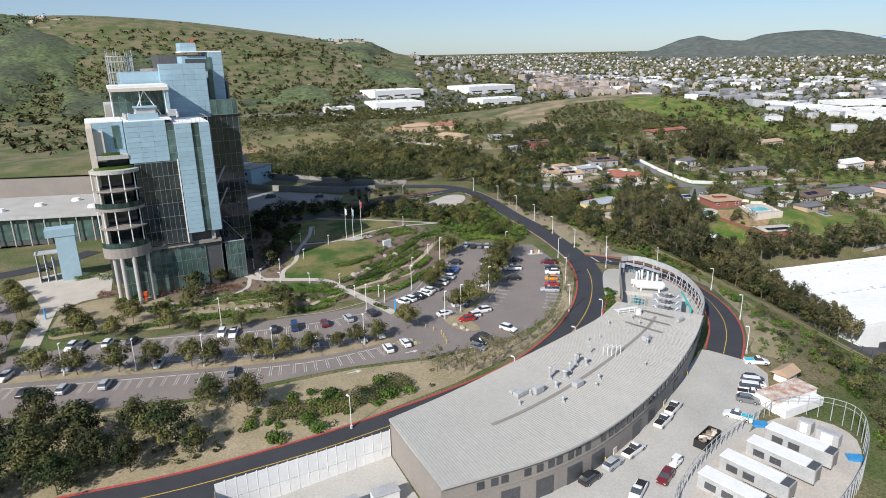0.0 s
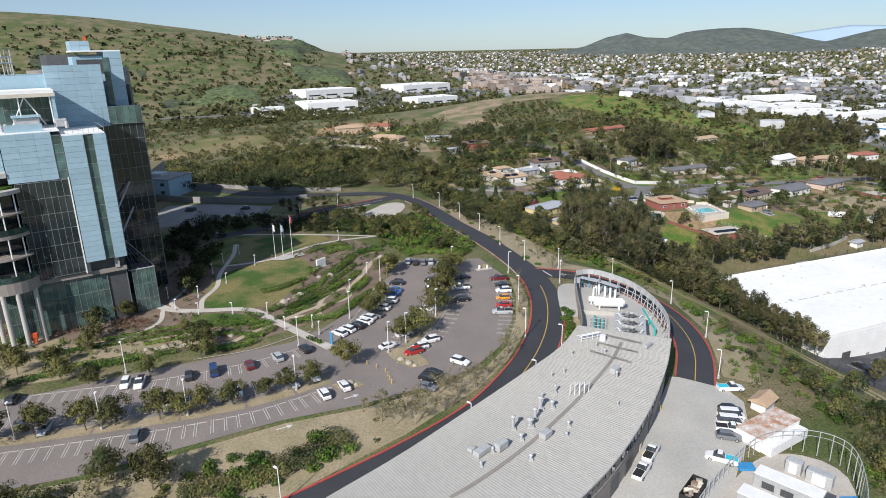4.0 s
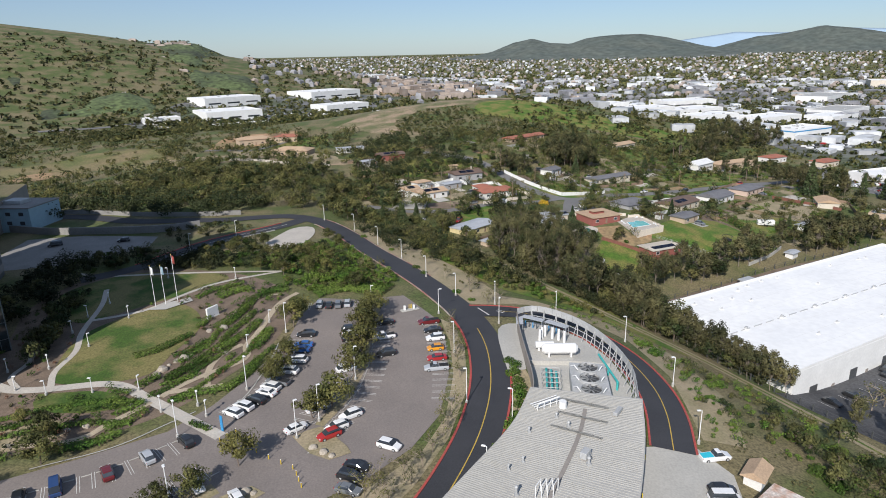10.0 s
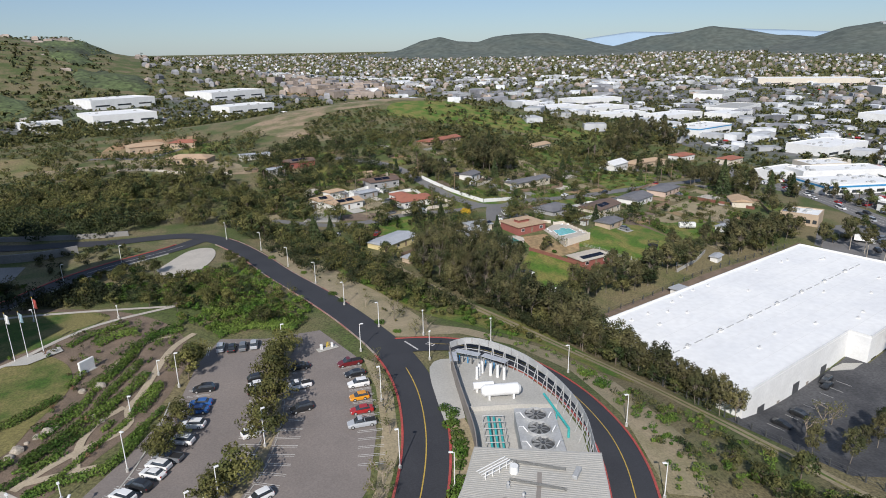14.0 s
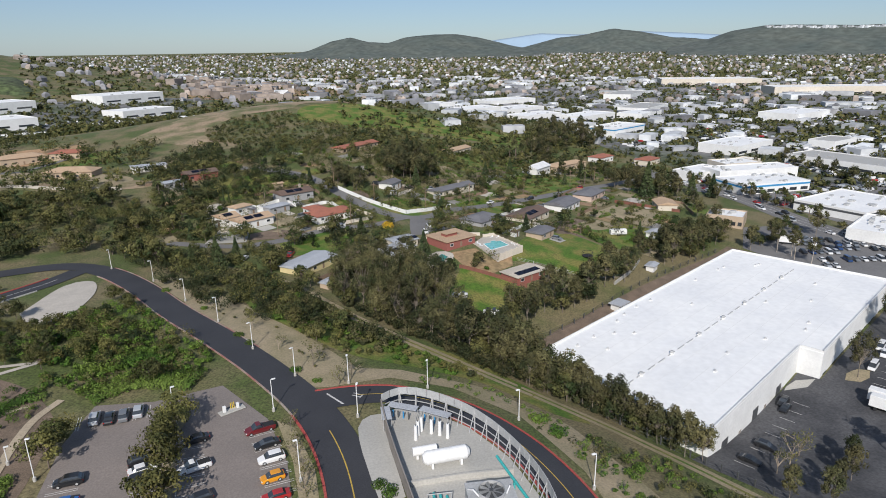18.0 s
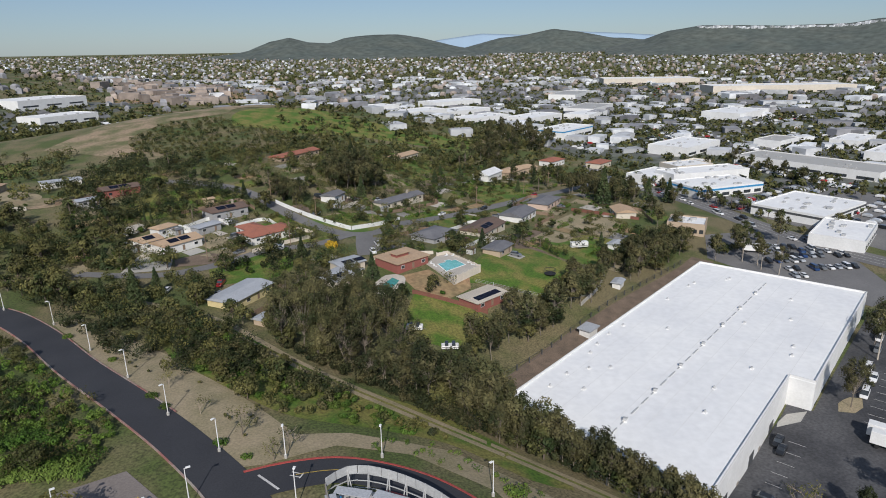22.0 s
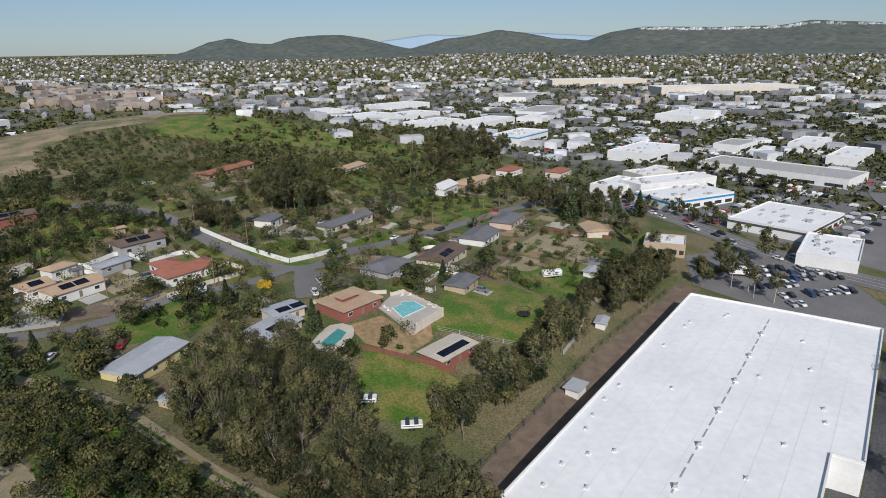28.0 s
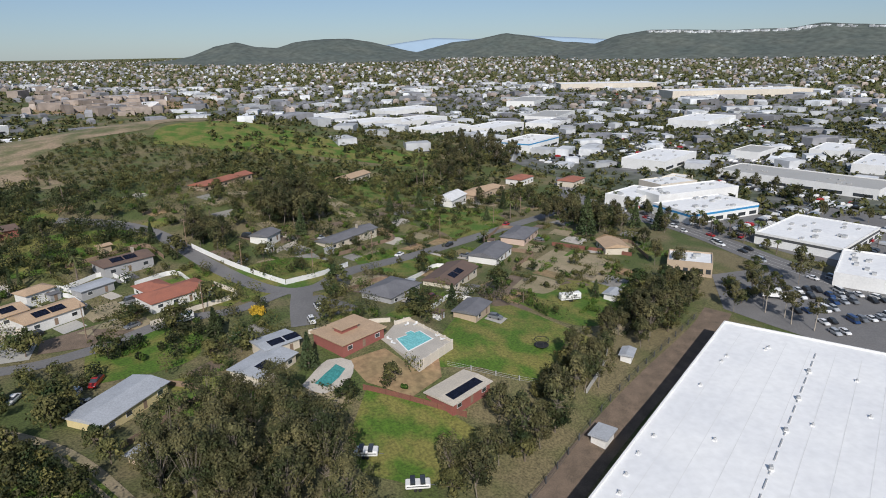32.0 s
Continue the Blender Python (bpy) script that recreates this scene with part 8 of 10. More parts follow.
for u, v in ((38, 4), (44, 3), (52, 2.5), (60, 3), (30, 8), (34, 12), (66, 14), (104, 6), (108, 6.4), (118, 14), (120, 14.5), (88, 5), (16, 5), (24, 5), (20, 12), (70, 46), (76, 45), (95, 40), (112, 36), (56, 40), (40, 36), (28, 38), (84, 30)):
    e = thing("roof_vent", pose(*on_wh(u, v, -7.8), 0, 0, TURN), "short metal roof vent on the white membrane", "vent", "warehouse roof vents")
    part("curb", boxes((-0.5, -0.4, 0, 0.5, 0.4, 0.25)), "white_wall", e)
    part("cap", rods(((0, 0, 0.25), (0, 0, 0.7), 0.3, 0.22), n=8), "galv", e)
# seams of the membrane, a hand high at most
bm = bmesh.new()
for k in range(1, 9):
    v = k * 6.0
    a, b = Vector(on_wh(2 + 0.35 * v, v, -7.77)), Vector(on_wh(126, v, -7.77)) if v < 48 else Vector(on_wh(100, v, -7.77))
    s_ = WV * 0.06
    vs = [bm.verts.new(p) for p in (a - s_, a + s_, b + s_, b - s_)]
    bm.faces.new(vs[::-1])
wh_part("roof_seams", bm, "white_wall")
# south wall: loading doors, canopy, lamps
for u, w, h in ((30, 3.2, 4.2), (38, 1.2, 2.2), (46, 3.2, 4.2), (52, 1.2, 2.2), (60, 3.2, 4.0), (62.5, 1.2, 2.2)):
    a = Vector((103, 23.3, 0)).lerp(Vector((152, 40.6, 0)), min(0.96, (u - 22) / 46))
    bm = boxes((-w / 2, -0.12, -18, w / 2, 0.1, -18 + h))
    bm.transform(pose(a.x, a.y, 0, 0, 0, TURN))
    wh_part("loading_door" if w > 2 else "door", bm, "steel" if w > 2 else "taupe")
for k in range(9):
    a = Vector((158.5, 36.8, 0)).lerp(Vector((230, 62, 0)), (k + 0.5) / 9)
    bm = boxes((-1.5, -0.12, -16.6, 1.5, 0.1, -15.0))
    bm.transform(pose(a.x, a.y, 0, 0, 0, TURN))
    wh_part("window", bm, "window")
for spec in (("sedan", "black", 138.5, 31.5, 20), ("suv", "black", 140.5, 33.6, 20), ("van", "white", 176, 33.5, 20), ("van", "white", 190, 40, 20), ("pickup", "white", 156, 12.5, 20), ("suv", "white", 186, 36.5, 20), ("suv", "grey", 205, 45, 20), ("van", "white", 214, 49, 20), ("suv", "black", 178, 24, 20), ("sedan", "white", 196, 30, 20)):
    park(*spec, "parked in the asphalt loading yard", "vehicles in the loading yard", 0.13)


def box_truck(x, y, turn):
    e = thing("box_truck", pose(x, y, gz(x, y) + 0.12, 0, 0, turn), "white box truck with a plain white body", "truck")
    part("cargo_box", boxes((-1.5, -1.2, 1.0, 4.5, 1.2, 3.9), bevel=0.05), "white_paint", e)
    part("cab", loft([(-3.6, 1.0, 0.5, 1.4, 0.9), (-3.2, 1.1, 0.45, 1.7, 1.0), (-2.7, 1.1, 0.45, 2.4, 0.95), (-1.6, 1.1, 0.45, 2.45, 0.95)]), "white_paint", e)
    part("windscreen", boxes((-3.16, -0.9, 1.7, -2.8, 0.9, 2.3)), "window", e)
    part("chassis", boxes((-3.2, -0.6, 0.5, 4.4, 0.6, 1.0)), "black", e)
    for sx in (-2.6, 3.0):
        for sy in (-1.0, 1.0):
            part("wheel", rods(((sx, sy - 0.14, 0.45), (sx, sy + 0.14, 0.45), 0.45), n=12), "black", e)


box_truck(259.4, 122.6, 130)
box_truck(158, 18, 110)
box_truck(160.5, 20, 110)
for k in range(14):
    a = Vector((165, 25, 0)) + WU * (k * 4.2)
    bm = boxes((-0.06, -2.4, 0, 0.06, 2.4, 0.012))
    bm.transform(pose(a.x, a.y, gz(a.x, a.y) + 0.13, 0, 0, TURN))
    link("stall_line", bm, "line", bpy.data.objects["pavement.002"])
wall_run("wire_fence", [(78, 70), (88, 48), (97, 27), (104, 8), (112, -14)], 1.8, 0.03, "steel", "dark chain-link fence along the track", "fence", 3.0)
wall_run("wire_fence", [(95, 84), (120, 94), (150, 106), (190, 119), (222, 129)], 1.8, 0.03, "steel", "dark chain-link fence along the service strip", "fence", 4.0)


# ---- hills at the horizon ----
# Scrub green shifted lighter and bluer, so the haze is in the colour.
M["hazed_hill"] = surf("scrub-covered far hill", (0.075, 0.094, 0.082), (0.105, 0.118, 0.098), scale=0.006, fine=0.03, rough=0.95, bump=0, grain=0.3)
# Base colour carries the blue haze of distance over the mountains.
M["haze_range"] = surf("pale far range", (0.30, 0.40, 0.50), (0.27, 0.37, 0.47), scale=0.002, fine=0.01, rough=1.0, bump=0, grain=0.03)
M["green_hill"] = surf("green scrub hillside", (0.090, 0.120, 0.044), (0.052, 0.064, 0.032), scale=0.012, fine=0.16, rough=0.95, bump=0, grain=0.6, contrast=2.0)


def ridge(name, eye, profile, dist, depth, foot, mat, label, rough=6.0, step=0.12, seed=1, kind="structure"):
    az0, az1 = profile[0][0], profile[-1][0]
    az = np.arange(az0, az1 + 0.01, step)
    el = np.interp(az, [p[0] for p in profile], [p[1] for p in profile])
    ker = np.array([1, 2, 3, 2, 1.0]) / 9
    el = np.convolve(np.pad(el, 2, mode="edge"), ker, "valid")
    top = 71 + dist * np.tan(np.radians(el))
    K_ = 12
    vs, fs = [], []
    for i, a in enumerate(az):
        for k in range(K_ + 4):
            t = k / K_
            r = dist - depth * (1 - t)
            x, y = eye[0] + r * math.sin(radians(a)), eye[1] + r * math.cos(radians(a))
            if t <= 1:
                z = foot + (top[i] - foot) * (t ** 1.25)
                w = rough * math.sin(math.pi * min(t, 0.97)) + 0.12 * rough
                z += w * noise.noise(Vector((x * 0.009 + seed, y * 0.006, 0))) + 0.5 * w * noise.noise(Vector((x * 0.03, y * 0.02, seed)))
            else:
                z = top[i] - (top[i] - foot) * (t - 1) * 2.2
            vs.append((x, y, z))
    m = K_ + 4
    for i in range(len(az) - 1):
        for k in range(m - 1):
            fs.append((i * m + k, (i + 1) * m + k, (i + 1) * m + k + 1, i * m + k + 1))
    ob = raw(name, vs, fs, mat)
    ob.data.polygons.foreach_set("use_smooth", [True] * len(fs))
    return tagged(ob, label, "hill", kind=kind)


E19, E26, E0 = (5, -53), (24, -14), (-4.5, -154)
ridge("backdrop", E19, [(27, 0.1), (29.6, 0.67), (33.4, 1.15), (36.8, 1.0), (40.9, 1.22), (44.9, 1.0), (48.3, 0.76), (52, 0.5)], 4850, 200, 10, "haze_range", "distant mountain range with blue haze put into its colour", 1)
ridge("hill", E19, [(10, -0.45), (12.4, -0.25), (13.7, -0.01), (15.6, 0.74), (17.2, 1.03), (18.7, 0.65), (20.4, 0.53), (21.8, 0.97), (24.3, 1.21), (26.2, 1.18), (28.1, 0.92), (31.1, 0.18), (34, -0.3)], 3900, 620, 18, "hazed_hill", "twin dark green hills on the horizon", 9)
ridge("hill", E19, [(30.5, -0.3), (32, 0.03), (34.9, 0.76), (37.2, 0.99), (39.5, 1.43), (41.8, 1.12), (44.1, 0.67), (45.8, 0.55), (50, 0.2)], 4250, 560, 18, "hazed_hill", "rounded dark hill with scattered houses", 12, seed=3)
ridge("hill", E26, [(44, -0.2), (47.0, 0.44), (48.8, 1.08), (51.4, 1.46), (57.8, 1.27), (61.7, 1.33), (63.5, 1.63), (67.7, 1.34), (74, 1.2), (84, 1.0)], 3800, 700, 14, "hazed_hill", "long dark plateau with rows of white houses", 10, seed=5)
ridge("hill", E0, [(-52, 3.3), (-37.5, 3.16), (-33.4, 2.81), (-30.4, 2.74), (-26.8, 2.54), (-23.9, 1.89), (-20.5, 1.5), (-15.0, 1.25), (-10.7, 1.05), (-8.8, 0.23), (-6.1, -0.6), (-3, -2.5), (0, -3.4)], 1500, 720, -18, "green_hill", "green scrub-covered hill with houses along its crest", 22, seed=7, step=0.25)

# rows of houses on the plateau and palms on the crest
vs, fs = [], []
for i in range(150):
    a = radians(51.2 + 17 * FAR.random())
    r = 3770 + FAR.uniform(-30, 20)
    x, y = E26[0] + r * math.sin(a), E26[1] + r * math.cos(a)
    z = 71 + 3800 * math.tan(radians(float(np.interp(math.degrees(a), [51.4, 57.8, 61.7, 63.5, 67.7], [1.46, 1.27, 1.33, 1.55, 1.34])))) - 16 + FAR.uniform(-6, 6)
    b = len(vs)
    s = FAR.uniform(6, 11)
    vs += [(x + px_ * s, y + py_ * s, z + pz_) for pz_ in (-6, 9) for px_, py_ in ((-1, -1), (1, -1), (1, 1), (-1, 1))]
    fs += [tuple(b + k for k in q) for q in ((0, 1, 5, 4), (1, 2, 6, 5), (2, 3, 7, 6), (3, 0, 4, 7), (4, 5, 6, 7))]
tagged(raw("far_houses", vs, fs, "far_white"), "rows of pale houses along the plateau", "houses", kind="stuff")


vs, fs = [], []
for i in range(46):
    a = radians(FAR.uniform(-37, -20) if i % 3 else FAR.uniform(-15, -11))
    r = 1500 - FAR.uniform(0, 60) if i % 2 else 1500 - FAR.uniform(0, 300)
    t_ = 1 - (1500 - r) / 720
    e_top = 71 + 1500 * math.tan(radians(float(np.interp(math.degrees(a), [-37.5, -33.4, -30.4, -26.8, -23.9, -20.5, -15.0, -10.7], [3.16, 2.81, 2.74, 2.54, 1.89, 1.5, 1.25, 1.05]))))
    x, y, z = E0[0] + r * math.sin(a), E0[1] + r * math.cos(a), -18 + (e_top + 18) * t_ ** 1.25
    b, L, W_, h = len(vs), FAR.uniform(4, 9), FAR.uniform(3, 5), FAR.uniform(3.5, 5.5)
    vs += [(x + i_ * L, y + j_ * W_, z + k_) for k_ in (-5, h) for i_, j_ in ((-1, -1), (1, -1), (1, 1), (-1, 1))] + [(x - L * 0.6, y, z + h + 1.8), (x + L * 0.6, y, z + h + 1.8)]
    fs += [tuple(b + k for k in q) for q in ((0, 1, 5, 4), (1, 2, 6, 5), (2, 3, 7, 6), (3, 0, 4, 7), (4, 5, 9, 8), (6, 7, 8, 9), (5, 6, 9), (7, 4, 8))]
tagged(raw("far_houses", vs, fs, "far_tan"), "small pale houses along the green crest", "houses", kind="stuff")


def hill_cover(name, eye, az0, az1, dist, depth, prof, foot, n, size, mat, label, per=7):
    """Trees over a ridge of the shape given above."""
    pts, sz = [], []
    for _ in range(n):
        a, t = FAR.uniform(az0, az1), FAR.random()
        if noise.noise(Vector((a * 0.45, t * 5, 2.0))) < FAR.uniform(-0.35, 0.15):
            continue
        r = dist - depth * (1 - t)
        x, y = eye[0] + r * math.sin(radians(a)), eye[1] + r * math.cos(radians(a))
        top = 71 + dist * math.tan(radians(float(np.interp(a, [p[0] for p in prof], [p[1] for p in prof]))))
        z = foot + (top - foot) * t ** 1.25
        s = FAR.uniform(*size)
        for _ in range(per - 2):
            d = FAR.normal(size=3)
            pts.append((x + d[0] * s * 0.6, y + d[1] * s * 0.6, z + abs(d[2]) * s * 0.6, d[0], d[1], abs(d[2]) + 0.3))
            sz.append(s * 0.6)
    v, f = cards(np.array(pts), np.array(sz), FAR, 0.2)
    tagged(raw(name, v, f, mat), label, "trees", kind="stuff")


LEFT = [(-37.5, 3.1), (-30.4, 2.74), (-26.8, 2.54), (-23.9, 1.89), (-20.5, 1.5), (-15.0, 1.25), (-10.7, 1.05), (-8.8, 0.23), (-6.1, -0.1)]
hill_cover("far_woods", E0, -45, -9, 1500, 700, LEFT, -18, 3600, (1.8, 5.0), "oak", "dark chaparral over the green hill")
hill_cover("far_woods", E0, -45, -9, 1500, 700, LEFT, -18, 4000, (1.4, 3.4), "street_tree", "olive-green chaparral over the green hill")
hill_cover("far_woods", E0, -45, -16, 1500, 260, LEFT, 70, 2000, (4, 8), "oak", "dark trees along the crest")
for i in range(16):
    a = radians(-15.6 + 0.3 * i)
    r = 1490
    x, y = E0[0] + r * math.sin(a), E0[1] + r * math.cos(a)
    z = 71 + 1490 * math.tan(radians(1.15)) - 9
    e = plant("palm", x, y, 1.6, "palms on the crest", z)

# ---- woods and shrubs near the road ----
KEEP_OFF.extend(ON_ROAD)


def scrub(mat, poly, n, lo, hi, gap, group, seed, avoid=()):
    """Low bushes too many to count, in one mesh."""
    rng = np.random.default_rng(seed)
    P = np.array(poly, float)
    pts, tries = [], 0
    while len(pts) < n * 40 and tries < n * 12:
        tries += 1
        x, y = rng.uniform(P[:, 0].min(), P[:, 0].max()), rng.uniform(P[:, 1].min(), P[:, 1].max())
        if not inside(x, y, P) or not is_free(x, y) or any(inside(x, y, np.array(q, float)) for q in avoid):
            continue
        s_ = rng.uniform(lo, hi)
        p = shell((x, y, gz(x, y) + 0.2 * s_), s_, 40, rng, 0.75, 0.4)
        pts.extend(p)
    v, f = cards(np.array(pts), 0.24, rng)
    tagged(raw("scrub", v, f, mat), "low dry scrub and bushes", "shrubs", kind="stuff")


W1 = [(-130, 235), (-60, 208), (-15, 197), (6, 165), (22, 128), (40, 145), (42, 185), (12, 215), (5, 250), (-20, 300), (-110, 310)]
scatter("oak", W1, 60, 0.75, 1.25, 5.5, "oaks of the wooded slope", 11)
scatter("pine", [(18, 150), (40, 160), (42, 190), (15, 210), (5, 190)], 6, 0.6, 0.95, 6, "conifers by the lane", 12)
BANK = [(28, 106), (38, 82), (52, 70), (64, 61), (73, 60), (57, 96), (43, 130), (28, 150)]
scatter("oak", BANK, 12, 0.4, 0.75, 4, "small trees on the bank", 13)
scatter("shrub", BANK, 26, 0.8, 1.9, 2.2, "shrubs on the bank", 14)
scrub("gum", BANK, 24, 0.6, 1.5, 2.2, "shrubs on the bank", 15)
scatter("near_gum", [(50, 120), (58, 138), (74, 140), (82, 124), (82, 104), (78, 90), (68, 92)], 22, 0.85, 1.25, 4.2, "eucalyptus grove", 17)
scatter("gum", [(76, 84), (82, 74), (88, 56), (95, 38), (99, 22), (94, 20), (85, 44), (78, 60)], 16, 0.45, 0.7, 3.6, "trees beside the warehouse", 18)
scatter("oak", [(70, 78), (84, 80), (98, 30), (94, 24), (78, 60)], 16, 0.5, 0.9, 4.0, "small trees beside the track", 19)
NORTH = [(100, 93), (150, 111), (200, 125), (236, 138), (232, 148), (195, 136), (150, 121), (120, 112), (98, 100)]
scatter("gum", NORTH, 34, 0.6, 0.95, 4.0, "trees along the warehouse strip", 20)
scatter("oak", NORTH, 16, 0.7, 1.1, 4.0, "trees along the warehouse strip", 21)
SLOPE = [(66, 45), (74, 40), (92, 8), (102, -10), (108, -40), (95, -60), (74, -60), (73, -36), (66, -12), (68, 10)]
scrub("gum", SLOPE, 70, 0.7, 1.6, 2.2, "shrubs on the dry slope", 22)
scatter("shrub", SLOPE, 20, 0.7, 1.7, 2.2, "shrubs on the dry slope", 23)
scatter("oak", [(76, 2), (90, 6), (104, -12), (108, -48), (90, -62), (73, -58), (75, -38), (80, -14)], 30, 0.5, 0.85, 4, "trees on the dry slope", 24)
for x, y, s in ((-87, -62, 1.2), (-84, -54, 1.1), (-95, -49, 0.9), (-67, -53, 1.0), (-75, -48, 0.7), (-64, -38, 0.75), (-55, -41, 0.85), (-100, -60, 1.2), (-110, -66, 1.3), (-96, -74, 1.2), (-76, -60, 0.9), (-60, -54, 0.6), (-118, -56, 1.0)):
    plant("near_oak", x, y, s * 1.3, "oaks below the car park")
scatter("shrub", [(-52, -36), (-28, -27), (-20, -30), (-27, -38), (-46, -52), (-56, -46)], 24, 0.8, 1.7, 2.4, "green shrubs below the car park", 25)
scrub("gum", [(-120, -50), (-60, -38), (-30, -26), (-10, -16), (-18, -36), (-60, -58), (-100, -76)], 60, 0.6, 1.3, 2.5, "dry shrubs below the car park", 26)
scatter("bare", [(-22, -20), (-4, -12), (8, 0), (14, 10), (12, -3), (2, -16), (-14, -28)], 34, 0.75, 1.2, 2.6, "leafless young trees above the road", 27)
scatter("bare", [(18, 14), (20, 40), (22, 52), (20, 50), (17.5, 24)], 12, 0.7, 1.0, 2.6, "leafless young trees above the road", 28)

# ---- garden trees of the neighbourhood ----
TOWN = [(8, 205), (30, 185), (70, 140), (100, 118), (140, 120), (180, 130), (235, 150), (270, 175), (300, 250), (310, 330), (240, 380), (140, 380), (40, 360), (0, 280)]
LAWNS = [[(88, 122), (101, 137), (112, 127), (117, 113), (106, 105), (96, 103.5), (87, 112)], [(132, 150), (150, 164), (167, 161), (176, 128), (158, 118), (143, 120), (119, 137)],
         [(88, 140), (98, 153), (114, 158), (123, 162), (132, 155), (131, 142), (116, 138), (98, 138)]]
EAST_GARDENS = [(140, 190), (196, 160), (262, 190), (290, 262), (240, 300), (170, 262)]
scatter("oak", TOWN, 84, 0.55, 1.2, 5.5, "garden trees", 31, LAWNS + [EAST_GARDENS])
scatter("oak", EAST_GARDENS, 12, 0.45, 0.8, 7, "garden trees", 36)
scrub("hedge", TOWN, 170, 0.9, 2.4, 3.0, "garden shrubs", 32, LAWNS)
scatter("pine", TOWN, 16, 0.5, 0.9, 8, "garden conifers", 33, LAWNS)
scatter("palm", TOWN, 16, 0.6, 1.1, 6, "garden palms", 34, LAWNS)
scatter("gum", [(124, 276), (148, 273), (166, 300), (150, 312), (132, 300)], 26, 0.8, 1.1, 4.5, "eucalyptus grove", 35)
scatter("gum", [(270, 250), (300, 300), (320, 380), (280, 400), (250, 340)], 16, 0.6, 0.95, 6, "eucalyptus grove", 36)
for x, y in ((32, 248), (34.5, 249)):
    plant("cypress", x, y, 1.0, "pair of cypresses")
plant("yellow", 93, 193, 1.1)
plant("near_gum", 62, 112, 1.2, "eucalyptus grove")
plant("pine", 300, 205, 1.1)
plant("pine", 293, 214, 1.0)
for x, y, s in ((199, 42, 0.85), (140, 4, 0.7)):
    plant("tall_gum", x, y, s, "tall eucalyptus by the loading yard")
for x, y in ((245, 118), (246.5, 112), (243, 108), (249, 121), (244, 101)):
    plant("tall_gum", x, y, 0.6, "slender trees behind the warehouse")
scatter("palm", [(300, 225), (330, 200), (330, 140), (300, 150)], 12, 0.7, 1.1, 6, "street palms", 38)
scatter("oak", [(236, 128), (262, 152), (300, 150), (290, 120)], 10, 0.5, 0.7, 6, "trees round the car park", 39)


# ---- thickets, woods and meadows ----
def clump(x, y, s=0.03, k=0.0):
    return noise.noise(Vector((x * s + k, y * s, k)))


def thicket(name, poly, n, lo, hi, mat, label, seed, per=120, leaf=0.35, gap=0.7, squash=0.8, patchy=-9.0, avoid=(), stand=0.35, free=True):
    """Crowns that grow into one another, too many to count, in one mesh."""
    rng = np.random.default_rng(seed)
    P = np.array(poly, float)
    A = [np.array(q, float) for q in avoid]
    pts, put, tries = [], [], 0
    while len(put) < n and tries < n * 25:
        tries += 1
        x, y = rng.uniform(P[:, 0].min(), P[:, 0].max()), rng.uniform(P[:, 1].min(), P[:, 1].max())
        if clump(x, y, 0.03, seed) < patchy or not inside(x, y, P) or (free and not is_free(x, y)) or any(inside(x, y, q) for q in A):
            continue
        r = rng.uniform(lo, hi)
        if any((x - a) ** 2 + (y - b) ** 2 < (gap * (r + c)) ** 2 for a, b, c in put):
            continue
        put.append((x, y, r))
        z = gz(x, y)
        m = 3 if r > 1.5 else 2
        for _ in range(m):
            o = rng.normal(size=3) * r * 0.33
            p = shell((x + o[0], y + o[1], z + r * (stand + 0.45) + abs(o[2])), r * rng.uniform(0.6, 0.85), per // m, rng, squash, 0.35)
            p[:, 2] = np.maximum(p[:, 2], z + 0.05)
            pts.append(p)
    if not pts:
        return
    v, f = cards(np.concatenate(pts), leaf, rng)
    return tagged(raw(name, v, f, mat), label, "trees" if hi > 2 else "shrubs", kind="stuff")


# wooded slope north of the road
for mat, n, lo, hi, seed in (("oak", 180, 2.0, 4.2, 51), ("street_tree", 150, 1.6, 3.2, 52), ("gum", 90, 1.8, 3.4, 53)):
    thicket("woodland", W1, n, lo, hi, mat, "dense oak and scrub woodland on the slope", seed, 250, 0.33, 0.5, 0.9)
UPPER = [(-150, 240), (-20, 300), (30, 300), (60, 320), (20, 345), (-80, 350), (-160, 360), (-230, 330), (-230, 240)]
thicket("woodland", UPPER, 240, 2.0, 4.5, "oak", "dense oak woodland on the upper slope", 54, 90, 0.6, 0.55, 0.85, -0.15)
thicket("woodland", UPPER, 120, 1.5, 3.0, "street_tree", "olive scrub on the upper slope", 55, 70, 0.55, 0.5, 0.8, -0.1)
WEST = [(-320, 330), (-150, 345), (-60, 352), (-30, 480), (-110, 620), (-300, 640), (-430, 500)]
OPEN = [[(-268, 423), (-234, 442), (-207, 468), (-143, 452), (-119, 363), (-182, 391), (-236, 386)], [(-238, 375), (-226, 401), (-190, 391), (-213, 370)],
        [(-112, 380), (-110, 435), (-100, 486), (-28, 484), (-14, 420), (0, 330), (-14, 300), (-60, 330)]]
thicket("chaparral", WEST, 620, 1.6, 4.4, "oak", "dark scrub over the western slope", 81, 46, 0.7, 0.5, 0.8, -0.15, OPEN)
thicket("chaparral", WEST, 420, 1.0, 2.6, "street_tree", "olive scrub over the western slope", 82, 40, 0.55, 0.5, 0.75, -0.2, OPEN[1:])
sheet("meadow", OPEN[0], "dry_meadow", 0.15, "olive grass slope west of the houses", "meadow", smooth=True)
sheet("bare_earth", OPEN[1], "orange_earth", 0.18, "orange cut bank below the meadow", "earth", smooth=True)
